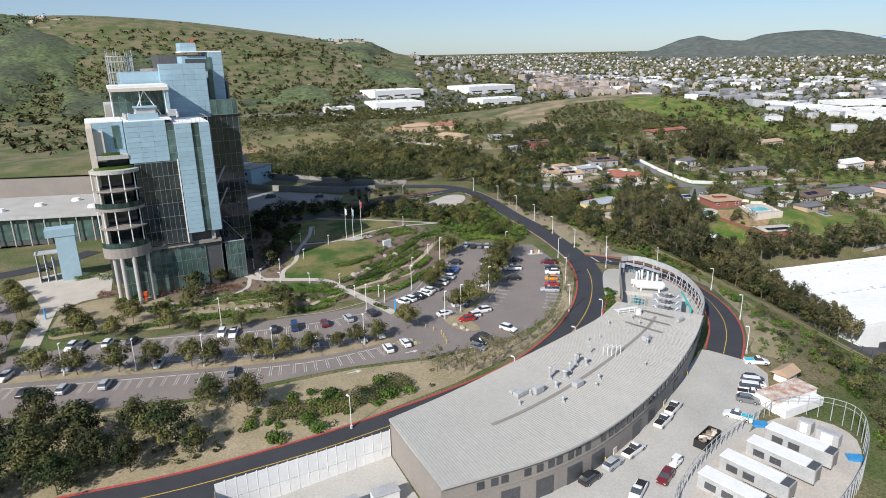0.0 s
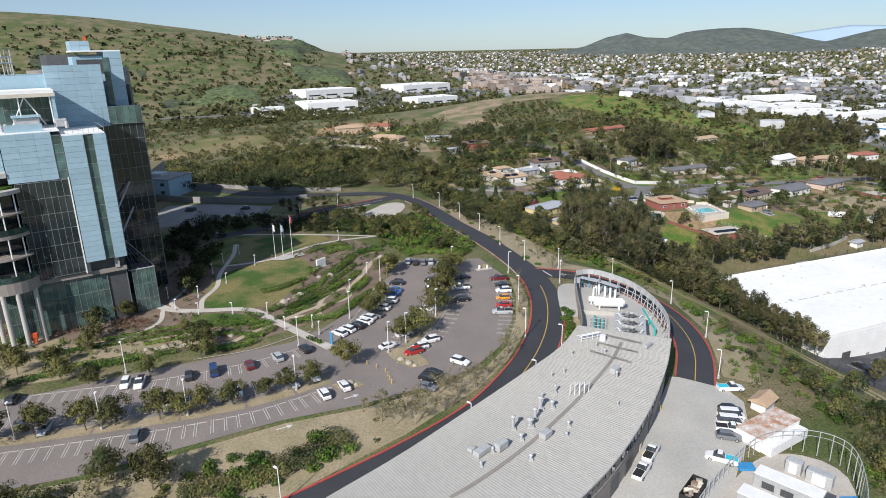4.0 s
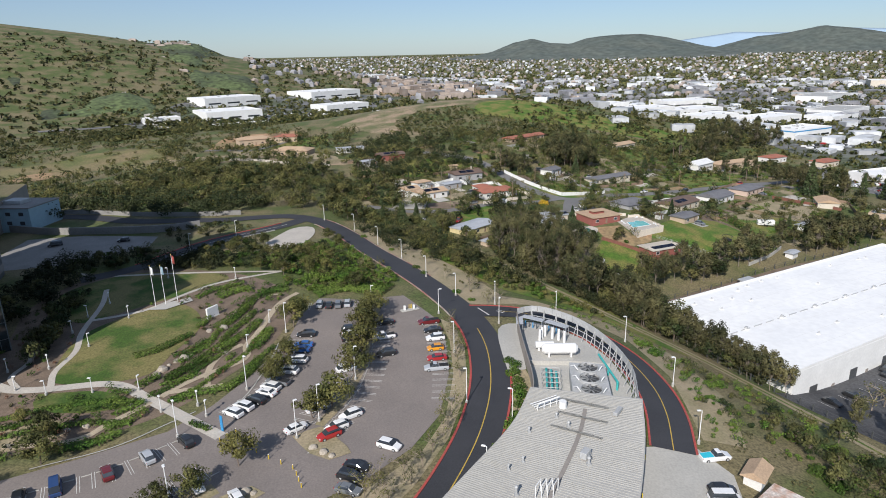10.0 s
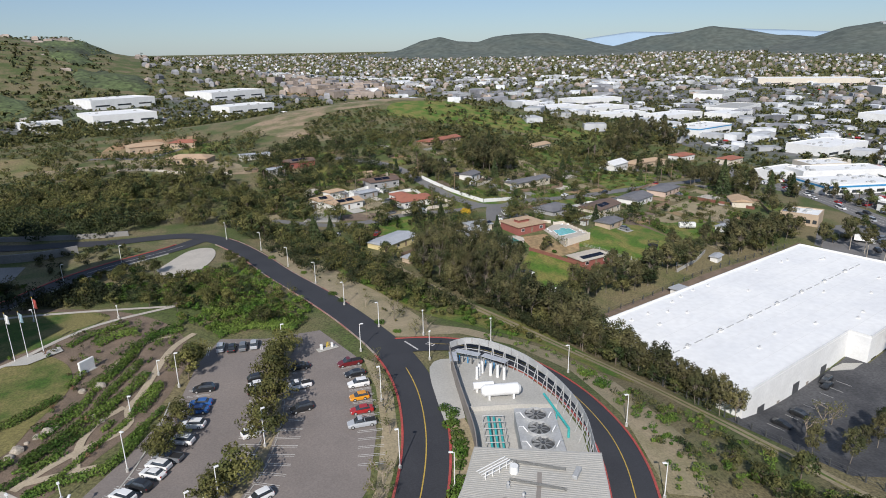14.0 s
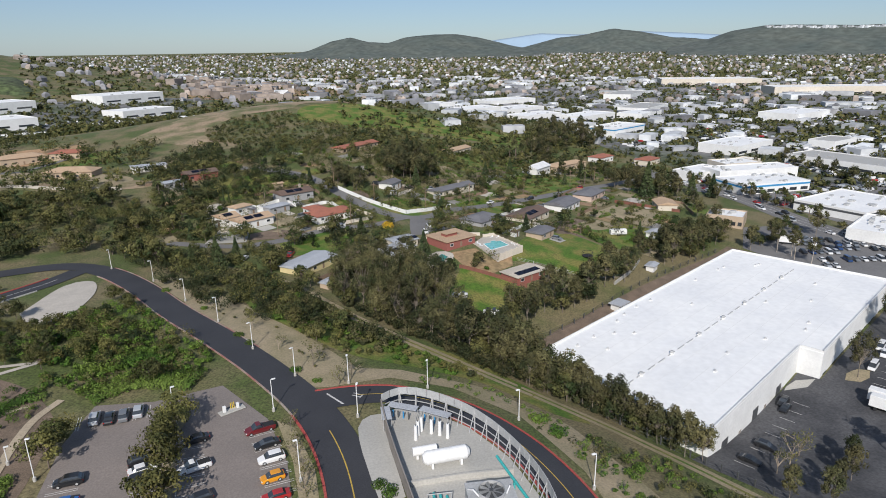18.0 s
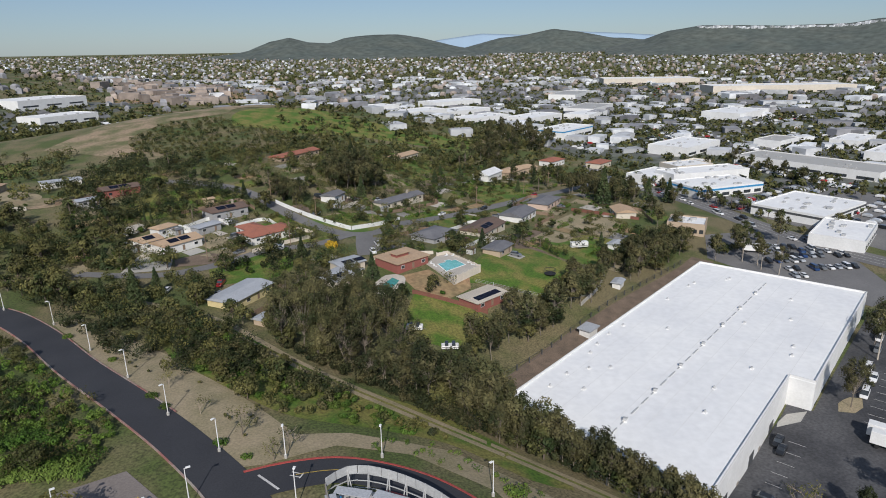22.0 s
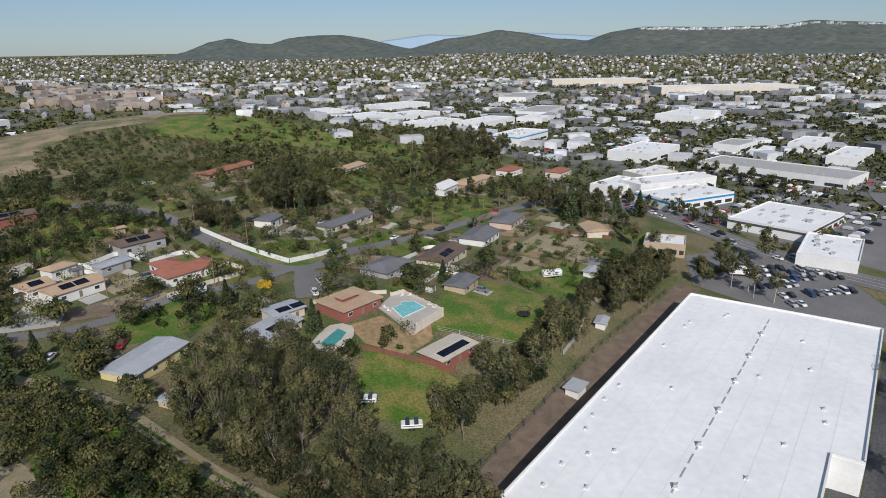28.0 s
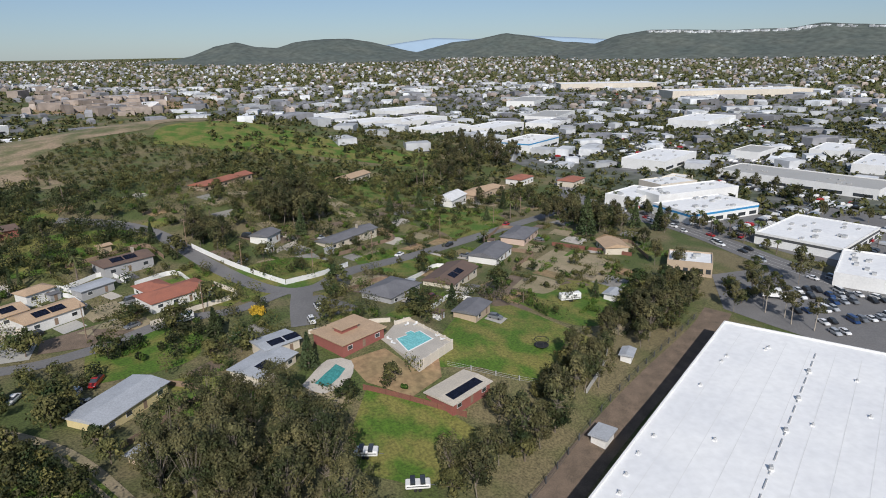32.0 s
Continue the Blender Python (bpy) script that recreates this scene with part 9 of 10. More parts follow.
sheet("bare_earth", [(-110, 435), (-100, 483), (-61, 481), (-40, 474), (-52, 440), (-60, 425), (-86, 431)], "orange_earth", 0.18, "orange cliff behind the hillside villas", "earth", smooth=True)
sheet("bare_earth", [(-92, 416), (-74, 406), (-40, 372), (-8, 330), (-14, 318), (-50, 350), (-80, 384)], "dirt", 0.17, "pale earth terrace of the hillside villas", "earth", smooth=True)
sheet("meadow", [(9, 345), (46, 343), (49, 318), (22, 329)], "meadow", 0.15, "green lawn beside the hillside house", "meadow", smooth=True)
ribbon("street", [(-300, 880), (-284, 855), (-247, 773), (-205, 669), (-143, 640), (-90, 560)], 8, "path", 0.4, "pale concrete road climbing the far slope", step=10)
ribbon("street", [(-112, 432), (-91, 421), (-73, 405), (-56, 421), (-37, 443)], 5, "street", 0.25, "narrow lane to the hillside villas")
thicket("chaparral", OPEN[2], 60, 0.8, 2.2, "oak", "dark garden shrubs round the hillside villas", 84, 70, 0.4, 0.9, 0.85)
thicket("chaparral", OPEN[2], 50, 0.7, 1.6, "hedge", "green garden shrubs round the hillside villas", 85, 60, 0.35, 0.9, 0.8)
wall_run("retaining_wall", [(-82, 352), (-60, 330), (-40, 312), (-12, 300)], 1.6, 0.4, "path", "long pale terrace wall below the villas", "wall")
# Unlit crown sides are painted in by the darker leaf colour.
thicket("woodland", [(-250, 215), (-160, 205), (-60, 190), (-40, 205), (-60, 235), (-150, 245), (-250, 250)], 210, 2.5, 4.8, "dark_shaded_oak", "dark oaks above the upper road with shade in their colour", 83, 150, 0.5, 0.5, 0.85)
# bank between the road and the track
for mat, n, lo, hi, seed, pt in (("oak", 34, 0.8, 2.0, 56, 0.0), ("hedge", 40, 0.6, 1.4, 57, -0.1), ("gum", 36, 0.7, 1.7, 58, 0.0), ("street_tree", 26, 0.7, 1.8, 59, -0.2)):
    thicket("scrub", BANK, n, lo, hi, mat, "dense green scrub along the bank", seed, 130, 0.26, 0.5, 0.75, pt)
LOWER = [(34, 104), (44, 90), (60, 78), (78, 64), (88, 40), (96, 22), (100, 30), (92, 56), (84, 76), (66, 100), (48, 124), (30, 150), (22, 150)]
for mat, n, lo, hi, seed in (("dark_shaded_oak", 64, 1.0, 2.4, 59), ("gum", 60, 1.0, 2.6, 60)):
    thicket("scrub", LOWER, n, lo, hi, mat, "tall scrub and small trees beside the track", seed, 170, 0.3, 0.5, 0.95, -0.3)
sheet("meadow", [(24, 116), (34, 92), (42, 78), (56, 68), (68, 58), (76, 42), (84, 40), (74, 70), (58, 92), (46, 114), (36, 136), (22, 146)], "meadow", 0.09, "strip of fresh green grass along the bank", "grass", smooth=True)
# knoll: chaparral, meadow and bare earth
sheet("meadow", [(118, 470), (128, 505), (150, 522), (200, 520), (250, 478), (300, 450), (320, 436), (290, 408), (236, 428), (205, 440), (165, 445), (135, 462)], "meadow", 0.15, "bright green meadow on the knoll", "meadow", smooth=True)
sheet("meadow", [(172, 335), (198, 388), (230, 386), (232, 350), (195, 316)], "meadow", 0.15, "green terraced meadow below the knoll", "meadow", smooth=True)
sheet("bare_earth", [(-8, 470), (20, 430), (36, 400), (60, 386), (64, 400), (44, 440), (50, 470), (80, 500), (120, 508), (140, 530), (190, 526), (180, 545), (120, 560), (60, 560), (20, 510)], "knoll", 0.2, "bare tan earth along the crest of the knoll", "earth", smooth=True)
sheet("bare_earth", [(-66, 372), (-43, 333), (-9, 321), (4, 312), (-2, 300), (-41, 308), (-62, 325), (-90, 345)], "knoll", 0.15, "tan earth terrace below the houses", "earth", smooth=True)
sheet("bare_earth", [(-150, 395), (-100, 372), (-70, 376), (-90, 392), (-140, 412)], "knoll", 0.15, "tan earth terrace below the houses", "earth", smooth=True)
sheet("meadow", [(-54, 434), (-33, 442), (-14, 434), (-20, 396), (-52, 404)], "meadow", 0.15, "green terraced slope beside the houses", "meadow", smooth=True)
sheet("meadow", [(-150, 250), (-100, 225), (-60, 240), (-70, 290), (-130, 300)], "meadow", 0.15, "green grassy slope among the oaks", "meadow", smooth=True)
KNOLL = [(40, 400), (110, 360), (180, 392), (205, 436), (165, 443), (130, 462), (110, 498), (70, 490), (46, 455)]
thicket("chaparral", KNOLL, 520, 1.0, 2.4, "oak", "dense dark chaparral on the knoll", 61, 60, 0.42, 0.48, 0.7)
thicket("chaparral", KNOLL, 160, 1.0, 2.0, "gum", "grey-green chaparral on the knoll", 62, 50, 0.4, 0.48, 0.7)
AROUND = [(0, 345), (60, 355), (110, 350), (150, 330), (250, 330), (330, 350), (380, 420), (330, 520), (250, 490), (240, 400), (190, 400), (110, 365), (40, 395), (10, 440), (-30, 470), (-140, 470), (-150, 420), (-80, 400), (-20, 380)]
thicket("woodland", AROUND, 200, 2.0, 4.8, "oak", "dark trees round the foot of the knoll", 63, 80, 0.7, 0.55, 0.9, -0.05)
thicket("woodland", AROUND, 80, 2.0, 4.0, "gum", "grey-green trees round the foot of the knoll", 64, 80, 0.65, 0.55, 1.0, -0.05)
# green and olive growth between the houses
for mat, n, lo, hi, seed, text in (("oak", 380, 1.6, 3.8, 65, "dark trees and tall shrubs between the houses"), ("street_tree", 200, 1.2, 2.8, 66, "olive trees and shrubs between the houses"), ("gum", 160, 1.6, 3.4, 68, "grey-green trees between the houses"), ("hedge", 260, 0.7, 1.9, 67, "green garden shrubs between the houses")):
    thicket("garden_growth", TOWN, n, lo, hi, mat, text, seed, 130, 0.31, 0.55, 0.95, -0.25, LAWNS + ([EAST_GARDENS] if hi > 3 else []))
for poly in ([(20, 262), (60, 262), (80, 285), (40, 300)], [(92, 205), (128, 205), (134, 240), (100, 235)], [(150, 205), (180, 215), (170, 240), (146, 232)], [(170, 165), (200, 175), (215, 160), (195, 140), (176, 142)], [(44, 176), (70, 176), (74, 196), (50, 200)], [(200, 240), (240, 250), (250, 290), (210, 290)], [(56, 150), (76, 146), (80, 156), (62, 168)]):
    sheet("garden_lawn", poly, "meadow", 0.1, "rough green grass between the gardens", "grass", smooth=True)
for poly in ([(128, 196), (146, 204), (142, 214), (126, 208)], [(206, 186), (232, 196), (238, 184), (214, 172)], [(46, 200), (64, 204), (62, 212), (46, 210)], [(180, 176), (196, 184), (200, 172), (186, 166)]):
    sheet("garden_soil", poly, "dirt", 0.12, "bare brown garden soil between houses", "garden", smooth=True)
# garden of the hospital: planted beds
BED1 = [(-50, 40), (-44, 36), (-38, 42), (-33, 54), (-29, 66), (-24, 78), (-30, 92), (-42, 94), (-50, 82), (-45, 72), (-42, 60), (-46, 48)]
BED2 = [(-92, 8), (-74, 13), (-58, 17), (-50, 24), (-54, 30), (-66, 30), (-80, 32), (-96, 24), (-104, 16)]
GARDEN = [(-118, 4), (-92, 6), (-74, 11), (-56, 14), (-43, 21), (-35.5, 31), (-27, 46), (-23, 61), (-22, 72), (-31, 91), (-50, 106), (-80, 114), (-95, 90), (-92, 60), (-90, 44), (-84, 36), (-96, 26), (-112, 20)]
GRASS = [[(-74, 39), (-76, 54), (-74, 66), (-64, 76), (-56, 80), (-48, 72), (-45, 60), (-49, 46), (-52, 37), (-64, 35)], [(-78, 72), (-64, 80), (-44, 96), (-50, 106), (-76, 112), (-92, 100), (-90, 80)], [(-74, 34), (-60, 31.5), (-52, 25), (-60, 23), (-72, 27)]]
thicket("garden_shrubs", GARDEN, 70, 0.4, 1.3, "hedge", "low green shrubs in the garden beds", 76, 64, 0.19, 0.5, 0.7, -0.22, GRASS)
thicket("garden_shrubs", GARDEN, 60, 0.4, 1.2, "gum", "low grey-green shrubs in the garden beds", 77, 60, 0.17, 0.5, 0.7, -0.1, GRASS)
thicket("garden_shrubs", GARDEN, 36, 0.4, 0.9, "red_leaf", "reddish dry shrubs in the garden beds", 78, 50, 0.16, 0.5, 0.7, -0.1, GRASS)
# Leaf colour here also carries part of the tower's shade.
thicket("garden_growth", [(-112, 72), (-96, 76), (-94, 92), (-84, 112), (-66, 114), (-50, 110), (-40, 116), (-60, 130), (-90, 126), (-108, 128)], 90, 1.6, 3.4, "dark_shaded_oak", "dense dark oaks by the delivery yard with shade in their colour", 79, 220, 0.3, 0.5, 0.9)
for poly, n, seed in ((BED1, 26, 71), (BED2, 36, 72)):
    thicket("garden_shrubs", poly, n, 0.5, 1.4, "hedge", "low green shrubs in the garden beds", seed, 70, 0.17, 0.55, 0.7, -0.1)
    thicket("garden_shrubs", poly, n // 2, 0.4, 0.9, "gum", "low grey-green shrubs in the garden beds", seed + 5, 60, 0.16, 0.55, 0.7, -0.1)
NORTH_BED = [(-108, 118), (-84, 116), (-50, 109), (-26, 103), (-16, 96), (0, 96), (-4, 112), (-16, 130), (-36, 128), (-44, 150), (-62, 138), (-92, 140), (-112, 132)]
thicket("garden_growth", NORTH_BED, 170, 0.9, 2.1, "oak", "dense trees and shrubs behind the garden", 73, 180, 0.24, 0.5, 0.85)
thicket("garden_growth", NORTH_BED, 60, 0.9, 2.0, "hedge", "green shrubs behind the garden", 74, 120, 0.25, 0.5, 0.75)
BELOW = [(-124, -52), (-84, -42), (-60, -36), (-50, -44), (-60, -60), (-90, -74), (-116, -80)]
thicket("scrub", BELOW, 130, 0.4, 1.3, "oak", "low scrub on the sandy slope", 75, 60, 0.2, 0.6, 0.7)

# north tower of the hospital, retaining wall of the upper road
tower = thing("hospital_tower", pose(0, 0, 0), "tall hospital bed tower with tan banded facade", "hospital")
TOWER = [(-113, 74), (-115.5, 90), (-118, 108), (-122, 126), (-134, 132), (-146, 128), (-136, 84), (-124, 70)]
part("core", prism(bmesh.new(), TOWER, -2, 65.5), "steel", tower)
cx_, cy_ = sum(p[0] for p in TOWER) / 8, sum(p[1] for p in TOWER) / 8
OUT = [(cx_ + (x - cx_) * 1.012, cy_ + (y - cy_) * 1.012) for x, y in TOWER]
for k in range(14):
    part("band", prism(bmesh.new(), OUT, 2 + 4.55 * k, 4.4 + 4.55 * k), "taupe", tower)
part("parapet", prism(bmesh.new(), OUT, 65.2, 66.8), "taupe", tower)
# Set-back top added to lengthen the tower's shadow over the retaining wall.
part("penthouse", prism(bmesh.new(), [(cx_ + (x - cx_) * 0.7, cy_ + (y - cy_) * 0.8) for x, y in TOWER], 65, 71.5), "steel", tower)
wall_run("retaining_wall", [(-150, 192), (-128, 178), (-108, 172), (-90, 168), (-76, 168), (-66, 172)], 3.0, 0.5, "grey_concrete", "curved concrete retaining wall behind the delivery yard", "wall")
wall_run("retaining_wall", [(-142, 224), (-116, 209), (-98, 200), (-80, 195), (-66, 193), (-52, 193)], 2.0, 0.4, "grey_concrete", "low concrete wall along the upper road", "wall")
for spec in (("van", "black", -118, 158, 20), ("suv", "black", -92, 156, 10)):
    park(*spec, "in the shaded delivery yard", "vehicles in the delivery yard", 0.13)

# forecourt planting
sheet("garden_soil", [(-132, 12), (-124, 22), (-104, 22), (-90, 12), (-90, 0), (-112, -5), (-122, -8)], "dirt", 0.09, "dry pale soil of the forecourt garden", "garden", smooth=True)
sheet("garden_bed", [(-127, 22), (-114, 23), (-103, 25.5), (-105, 30), (-117, 30), (-129, 27)], "mulch", 0.13, "dark mulch bed at the glass wall", "garden", smooth=True)
sheet("pavement", [(-200, 20), (-168, 28), (-152, 18), (-140, 4), (-128, -16), (-140, -34), (-200, -40)], "old_asphalt", 0.09, "worn asphalt car park beside the forecourt", "car park")
for poly, n, seed in (([(-127, 22), (-114, 23), (-103, 25.5), (-105, 30), (-117, 30), (-129, 27)], 60, 91), ([(-95, 31), (-85, 32), (-83, 25), (-92, 26)], 26, 92)):
    thicket("garden_shrubs", poly, n, 0.5, 1.2, "red_leaf", "reddish dry shrubs by the glass wall", seed, 60, 0.15, 0.5, 0.7)
for pts, w, h in (([(-123, -7), (-117, -4), (-112, -3)], 2.6, 1.6), ([(-103, -3), (-97, 0), (-91, 3)], 2.4, 1.5), ([(-89, 3.5), (-84, 5), (-79, 7)], 2.4, 1.5), ([(-144, 37), (-139, 42)], 2.4, 1.6)):
    hedge(pts, w, h)
for x, y, s in ((-124, 4, 0.8), (-93, 13, 0.9)):
    plant("near_oak", x, y, s * 0.8, "garden oaks")
for x, y, s in ((-104, -7, 1.0), (-92, 35, 0.7), (-154, 21, 0.9), (-147, 14, 0.95), (-140, 6, 1.0), (-133, -9, 1.0), (-158, 26, 0.8), (-150, 8, 0.9), (-83, -5, 0.8), (-128, -20, 1.0), (-120, -30, 1.0), (-136, -24, 1.0)):
    plant("street", x, y, s, "trees by the forecourt")
for spec in (("suv", "white", -152, -6, 60), ("suv", "silver", -156, 2, 60), ("sedan", "black", -162, 47, 40), ("suv", "white", -146, -14, 60), ("sedan", "white", -199, 84, 10), ("suv", "black", -160, -10, 60)):
    park(*spec, "parked near the forecourt", "cars near the forecourt")

# drives, patios, garden fences and cars beside the houses
LOTS = np.random.default_rng(41)
for x, y, turn, L, Wd in HOUSES:
    if L < 8 or x > 320 or y > 300 or math.hypot(x - 106, y - 150) < 32:
        continue
    c, s_ = math.cos(radians(turn)), math.sin(radians(turn))

    def at(u, v):
        return (x + u * c - v * s_, y + u * s_ + v * c)
    side = -1 if LOTS.random() < 0.6 else 1
    v0, v1 = side * (Wd / 2 + 0.7), side * (Wd / 2 + LOTS.uniform(4, 7))
    u0 = LOTS.uniform(-L / 2, 0)
    w = LOTS.uniform(3.5, 7.5)
    lo, hi = min(v0, v1), max(v0, v1)
    sheet("patio", [at(u0, lo), at(u0 + w, lo), at(u0 + w, hi), at(u0, hi)], str(LOTS.choice(["concrete", "path", "street", "mulch"])), 0.13, "small paved patio beside a house", "patio")
    lo, hi = Wd / 2 + LOTS.uniform(6, 9), Wd / 2 + 1.5
    u1 = L / 2 + LOTS.uniform(3, 6)
    wall_run("garden_fence", [at(-u1, -side * lo), at(0, -side * lo), at(u1, -side * lo), at(u1, side * 1.0)], 1.6, 0.1, str(LOTS.choice(["wood", "wood", "white_paint", "cream"])), "low timber garden fence between the plots", "fence")
    if LOTS.random() < 0.65:
        cx, cy = at(u0 + w / 2, side * (Wd / 2 + 3.2))
        park(str(LOTS.choice(["suv", "sedan", "pickup", "van"])), str(LOTS.choice(["white", "black", "silver", "grey", "maroon"])), cx, cy, turn + 90, "parked beside a house", "cars in the neighbourhood", 0.15)
    if LOTS.random() < 0.5:
        cx, cy = at(-L / 2 - 4, -side * (Wd / 2 + 3))
        e = thing("garden_shed", pose(cx, cy, gz(cx, cy), 0, 0, turn), "small garden shed with a pitched roof", "shed", "garden sheds")
        part("wall", boxes((-1.6, -1.2, -0.5, 1.6, 1.2, 2.1)), "wall_" + str(LOTS.choice(["white", "tan", "grey"])), e)
        part("roof", prism(bmesh.new(), [(-1.9, -1.5), (1.9, -1.5), (1.9, 1.5), (-1.9, 1.5)], 2.1, 2.3), "roof_" + str(LOTS.choice(["grey", "brown", "pale"])), e)
        part("door", boxes((-0.5, -1.26, -0.1, 0.5, -1.2, 1.9)), "wood", e)
scatter("oak", [(300, 130), (330, 210), (345, 290), (372, 300), (360, 220), (330, 150), (318, 90)], 14, 0.5, 0.8, 7, "street trees of the arterial road", 93)

# Unseen block, added behind the towers to cast shade on annex and delivery yard.
shade_block = thing("hospital_block", pose(0, 0, 0), "unseen tall hospital block added to shade the annex and yard", "hospital")
BLOCK = [(-150, 130), (-164, 118), (-182, 138), (-184, 160), (-172, 166), (-154, 152)]
part("core", prism(bmesh.new(), BLOCK[::-1], -2, 50), "steel", shade_block)
for k in range(10):
    part("band", prism(bmesh.new(), [(-168 + (x + 168) * 1.012, 143 + (y - 143) * 1.012) for x, y in BLOCK][::-1], 2 + 4.55 * k, 4.4 + 4.55 * k), "taupe", shade_block)

LOOP = [(-24, 82), (4, 78), (13, 86), (9, 110), (0, 130), (-14, 136), (-30, 128), (-34, 108), (-26, 99)]
for mat, n, lo, hi, seed in (("hedge", 230, 0.7, 1.6, 94), ("oak", 30, 1.0, 2.0, 95), ("street_tree", 44, 1.1, 2.2, 96)):
    thicket("garden_growth", LOOP, n, lo, hi, mat, "dense shrubs and small trees inside the road loop", seed, 120, 0.24, 0.5, 0.8)
thicket("scrub", [(-60, 128), (-44, 140), (-34, 164), (-60, 176), (-84, 168), (-72, 150)], 50, 0.8, 1.7, "oak", "dark scrub beside the delivery yard", 97, 150, 0.24, 0.5, 0.85)

scatter("gum", [(56, 106), (68, 84), (80, 66), (90, 66), (90, 84), (82, 92), (70, 94), (60, 112)], 24, 0.55, 0.95, 3.6, "trees between the track and the grove", 98)
scatter("oak", [(40, 132), (56, 104), (62, 112), (50, 134), (40, 150)], 12, 0.6, 0.9, 4, "trees between the track and the grove", 99)

# trees that hug the west wall of the warehouse
for k in range(17):
    q = Vector((86, 69, 0)).lerp(Vector((103, 23, 0)), k / 16) - WU * float(LOTS.uniform(3.0, 6.0))
    plant("gum", q.x, q.y, float(LOTS.uniform(0.58, 0.9)), "trees beside the warehouse")
sheet("garden_soil", [(27, 66), (41, 68), (37, 82), (30, 104), (22, 124), (14, 142), (5, 161), (-2, 160), (6, 134), (13, 111), (19, 89)], "dirt", 0.085, "pale sandy verge beside the road", "slope")
for x, y, k in ((25.2, 85.8, 0.9), (30.8, 74.4, 1.25), (33.9, 63.6, 1.1), (21.2, 100.6, 0.9), (37.5, 66, 1.1), (14, 118, 0.8)):
    plant("bare", x, y, k, "young bare trees on the bank")
for x, y, k in ((2.2, 145.3, 1.0), (11.6, 123.1, 0.9), (17.4, 97.9, 1.0), (19.2, 91.3, 0.9), (26.6, 73.0, 1.0), (29.8, 66.5, 0.8)):
    plant("shrub", x, y, k, "round shrubs beside the road lamps")
bm = bmesh.new()
bar(bm, Vector((30.2, 60.2, 0)), Vector((32.2, 54.8, 0)), 0.45, 0.2)
bar(bm, Vector((35.0, 57.8, 0)), Vector((36.4, 56.4, 0)), 0.25, 0.2)
bar(bm, Vector((35.6, 58.6, 0)), Vector((37.0, 57.2, 0)), 0.25, 0.2)
bar(bm, Vector((36.2, 56.2, 0)), Vector((37.4, 57.4, 0)), 0.25, 0.2)
tagged(link("road_marking", bm, "line"), "white stop bar and lettering bars on the road", "marking", kind="structure")

wall_run("pit_wall", [(34.0, 24.6), (44, 22.6), (52.4, 20.6)], 1.3, 0.4, "concrete", "low concrete wall across the plant court", "wall")
# utility poles of the neighbourhood
for x, y, a in ((118, 214, 20), (152, 233, 15), (190, 239, 15), (230, 250, 20), (98, 232, 110), (86, 262, 110), (76, 200, 10), (44, 200, 0), (258, 262, 20)):
    e = thing("utility_pole", pose(x + 4, y + 4, gz(x + 4, y + 4), 0, 0, a), "tall brown wooden utility pole with a crossarm", "pole", "utility poles")
    part("pole", rods(((0, 0, -0.5), (0, 0, 10.5), 0.17, 0.12), n=7), "wood", e)
    part("crossarm", boxes((-0.08, -1.2, 9.4, 0.08, 1.2, 9.6)), "wood", e)

VERGE = [(27, 68), (40, 70), (36, 84), (29, 106), (21, 126), (13, 144), (5, 160), (4, 150), (13, 118), (20, 96)]
thicket("scrub", VERGE, 14, 0.3, 0.7, "oak", "small dry shrubs on the sandy verge", 101, 50, 0.17, 0.9, 0.7)
thicket("scrub", VERGE, 14, 0.25, 0.55, "street_tree", "small olive shrubs on the sandy verge", 102, 50, 0.17, 0.9, 0.7)
thicket("scrub", [(62, -6), (68, -8), (75, 10), (75, 36), (66, 56), (52, 66), (48, 62), (60, 54), (68, 38), (68, 16)], 60, 0.4, 1.1, "hedge", "small green shrubs on the sandy bank", 103, 60, 0.18, 0.8, 0.7)

# bands of clipped shrubs that follow the garden paths
BAND = [(-46.5, 25), (-41.8, 29.2), (-38.1, 35.8), (-33, 44), (-31.5, 51), (-29, 57), (-26.5, 64), (-24.8, 70)]
for k, off in enumerate((3.2, 6.6, 10.2, -2.6)):
    pts = [(x - 0.8 * off, y + 0.5 * off) for x, y in BAND[(0, 1, 2, 0)[k]:(5, 7, 8, 6)[k]]]
    hedge(pts, (1.8, 2.4, 2.0, 1.6)[k], (0.9, 1.1, 1.0, 0.8)[k])
LOW = [(-104, 12), (-92, 15), (-80, 19), (-68, 22), (-58, 22), (-50, 20)]
for k, off in enumerate((-3.5, 0.5, 4.5)):
    hedge([(x, y + off) for x, y in LOW[(2, 0, 1)[k]:(6, 4, 6)[k]]], (1.8, 2.2, 1.8)[k], (0.9, 1.1, 0.9)[k])
# more of the loading yard: cars along the wall, stall lines, trees at the edge
yard_ob = bpy.data.objects["pavement.002"]
for k in range(9):
    q = Vector((108, 22, 0)) + WU * (4.6 * k) + WV * 3.6
    bm = boxes((-0.06, -2.4, 0, 0.06, 2.4, 0.012))
    bm.transform(pose(q.x, q.y, gz(q.x, q.y) + 0.13, 0, 0, TURN))
    link("stall_line", bm, "line", yard_ob)
    if k in (0, 2):
        q += WU * 2.3
        park(("sedan", "suv", "suv", "suv", "van")[k % 5], ("black", "grey", "black", "black", "white")[k % 5], q.x, q.y, TURN + 90, "parked along the warehouse wall", "vehicles in the loading yard", 0.13)
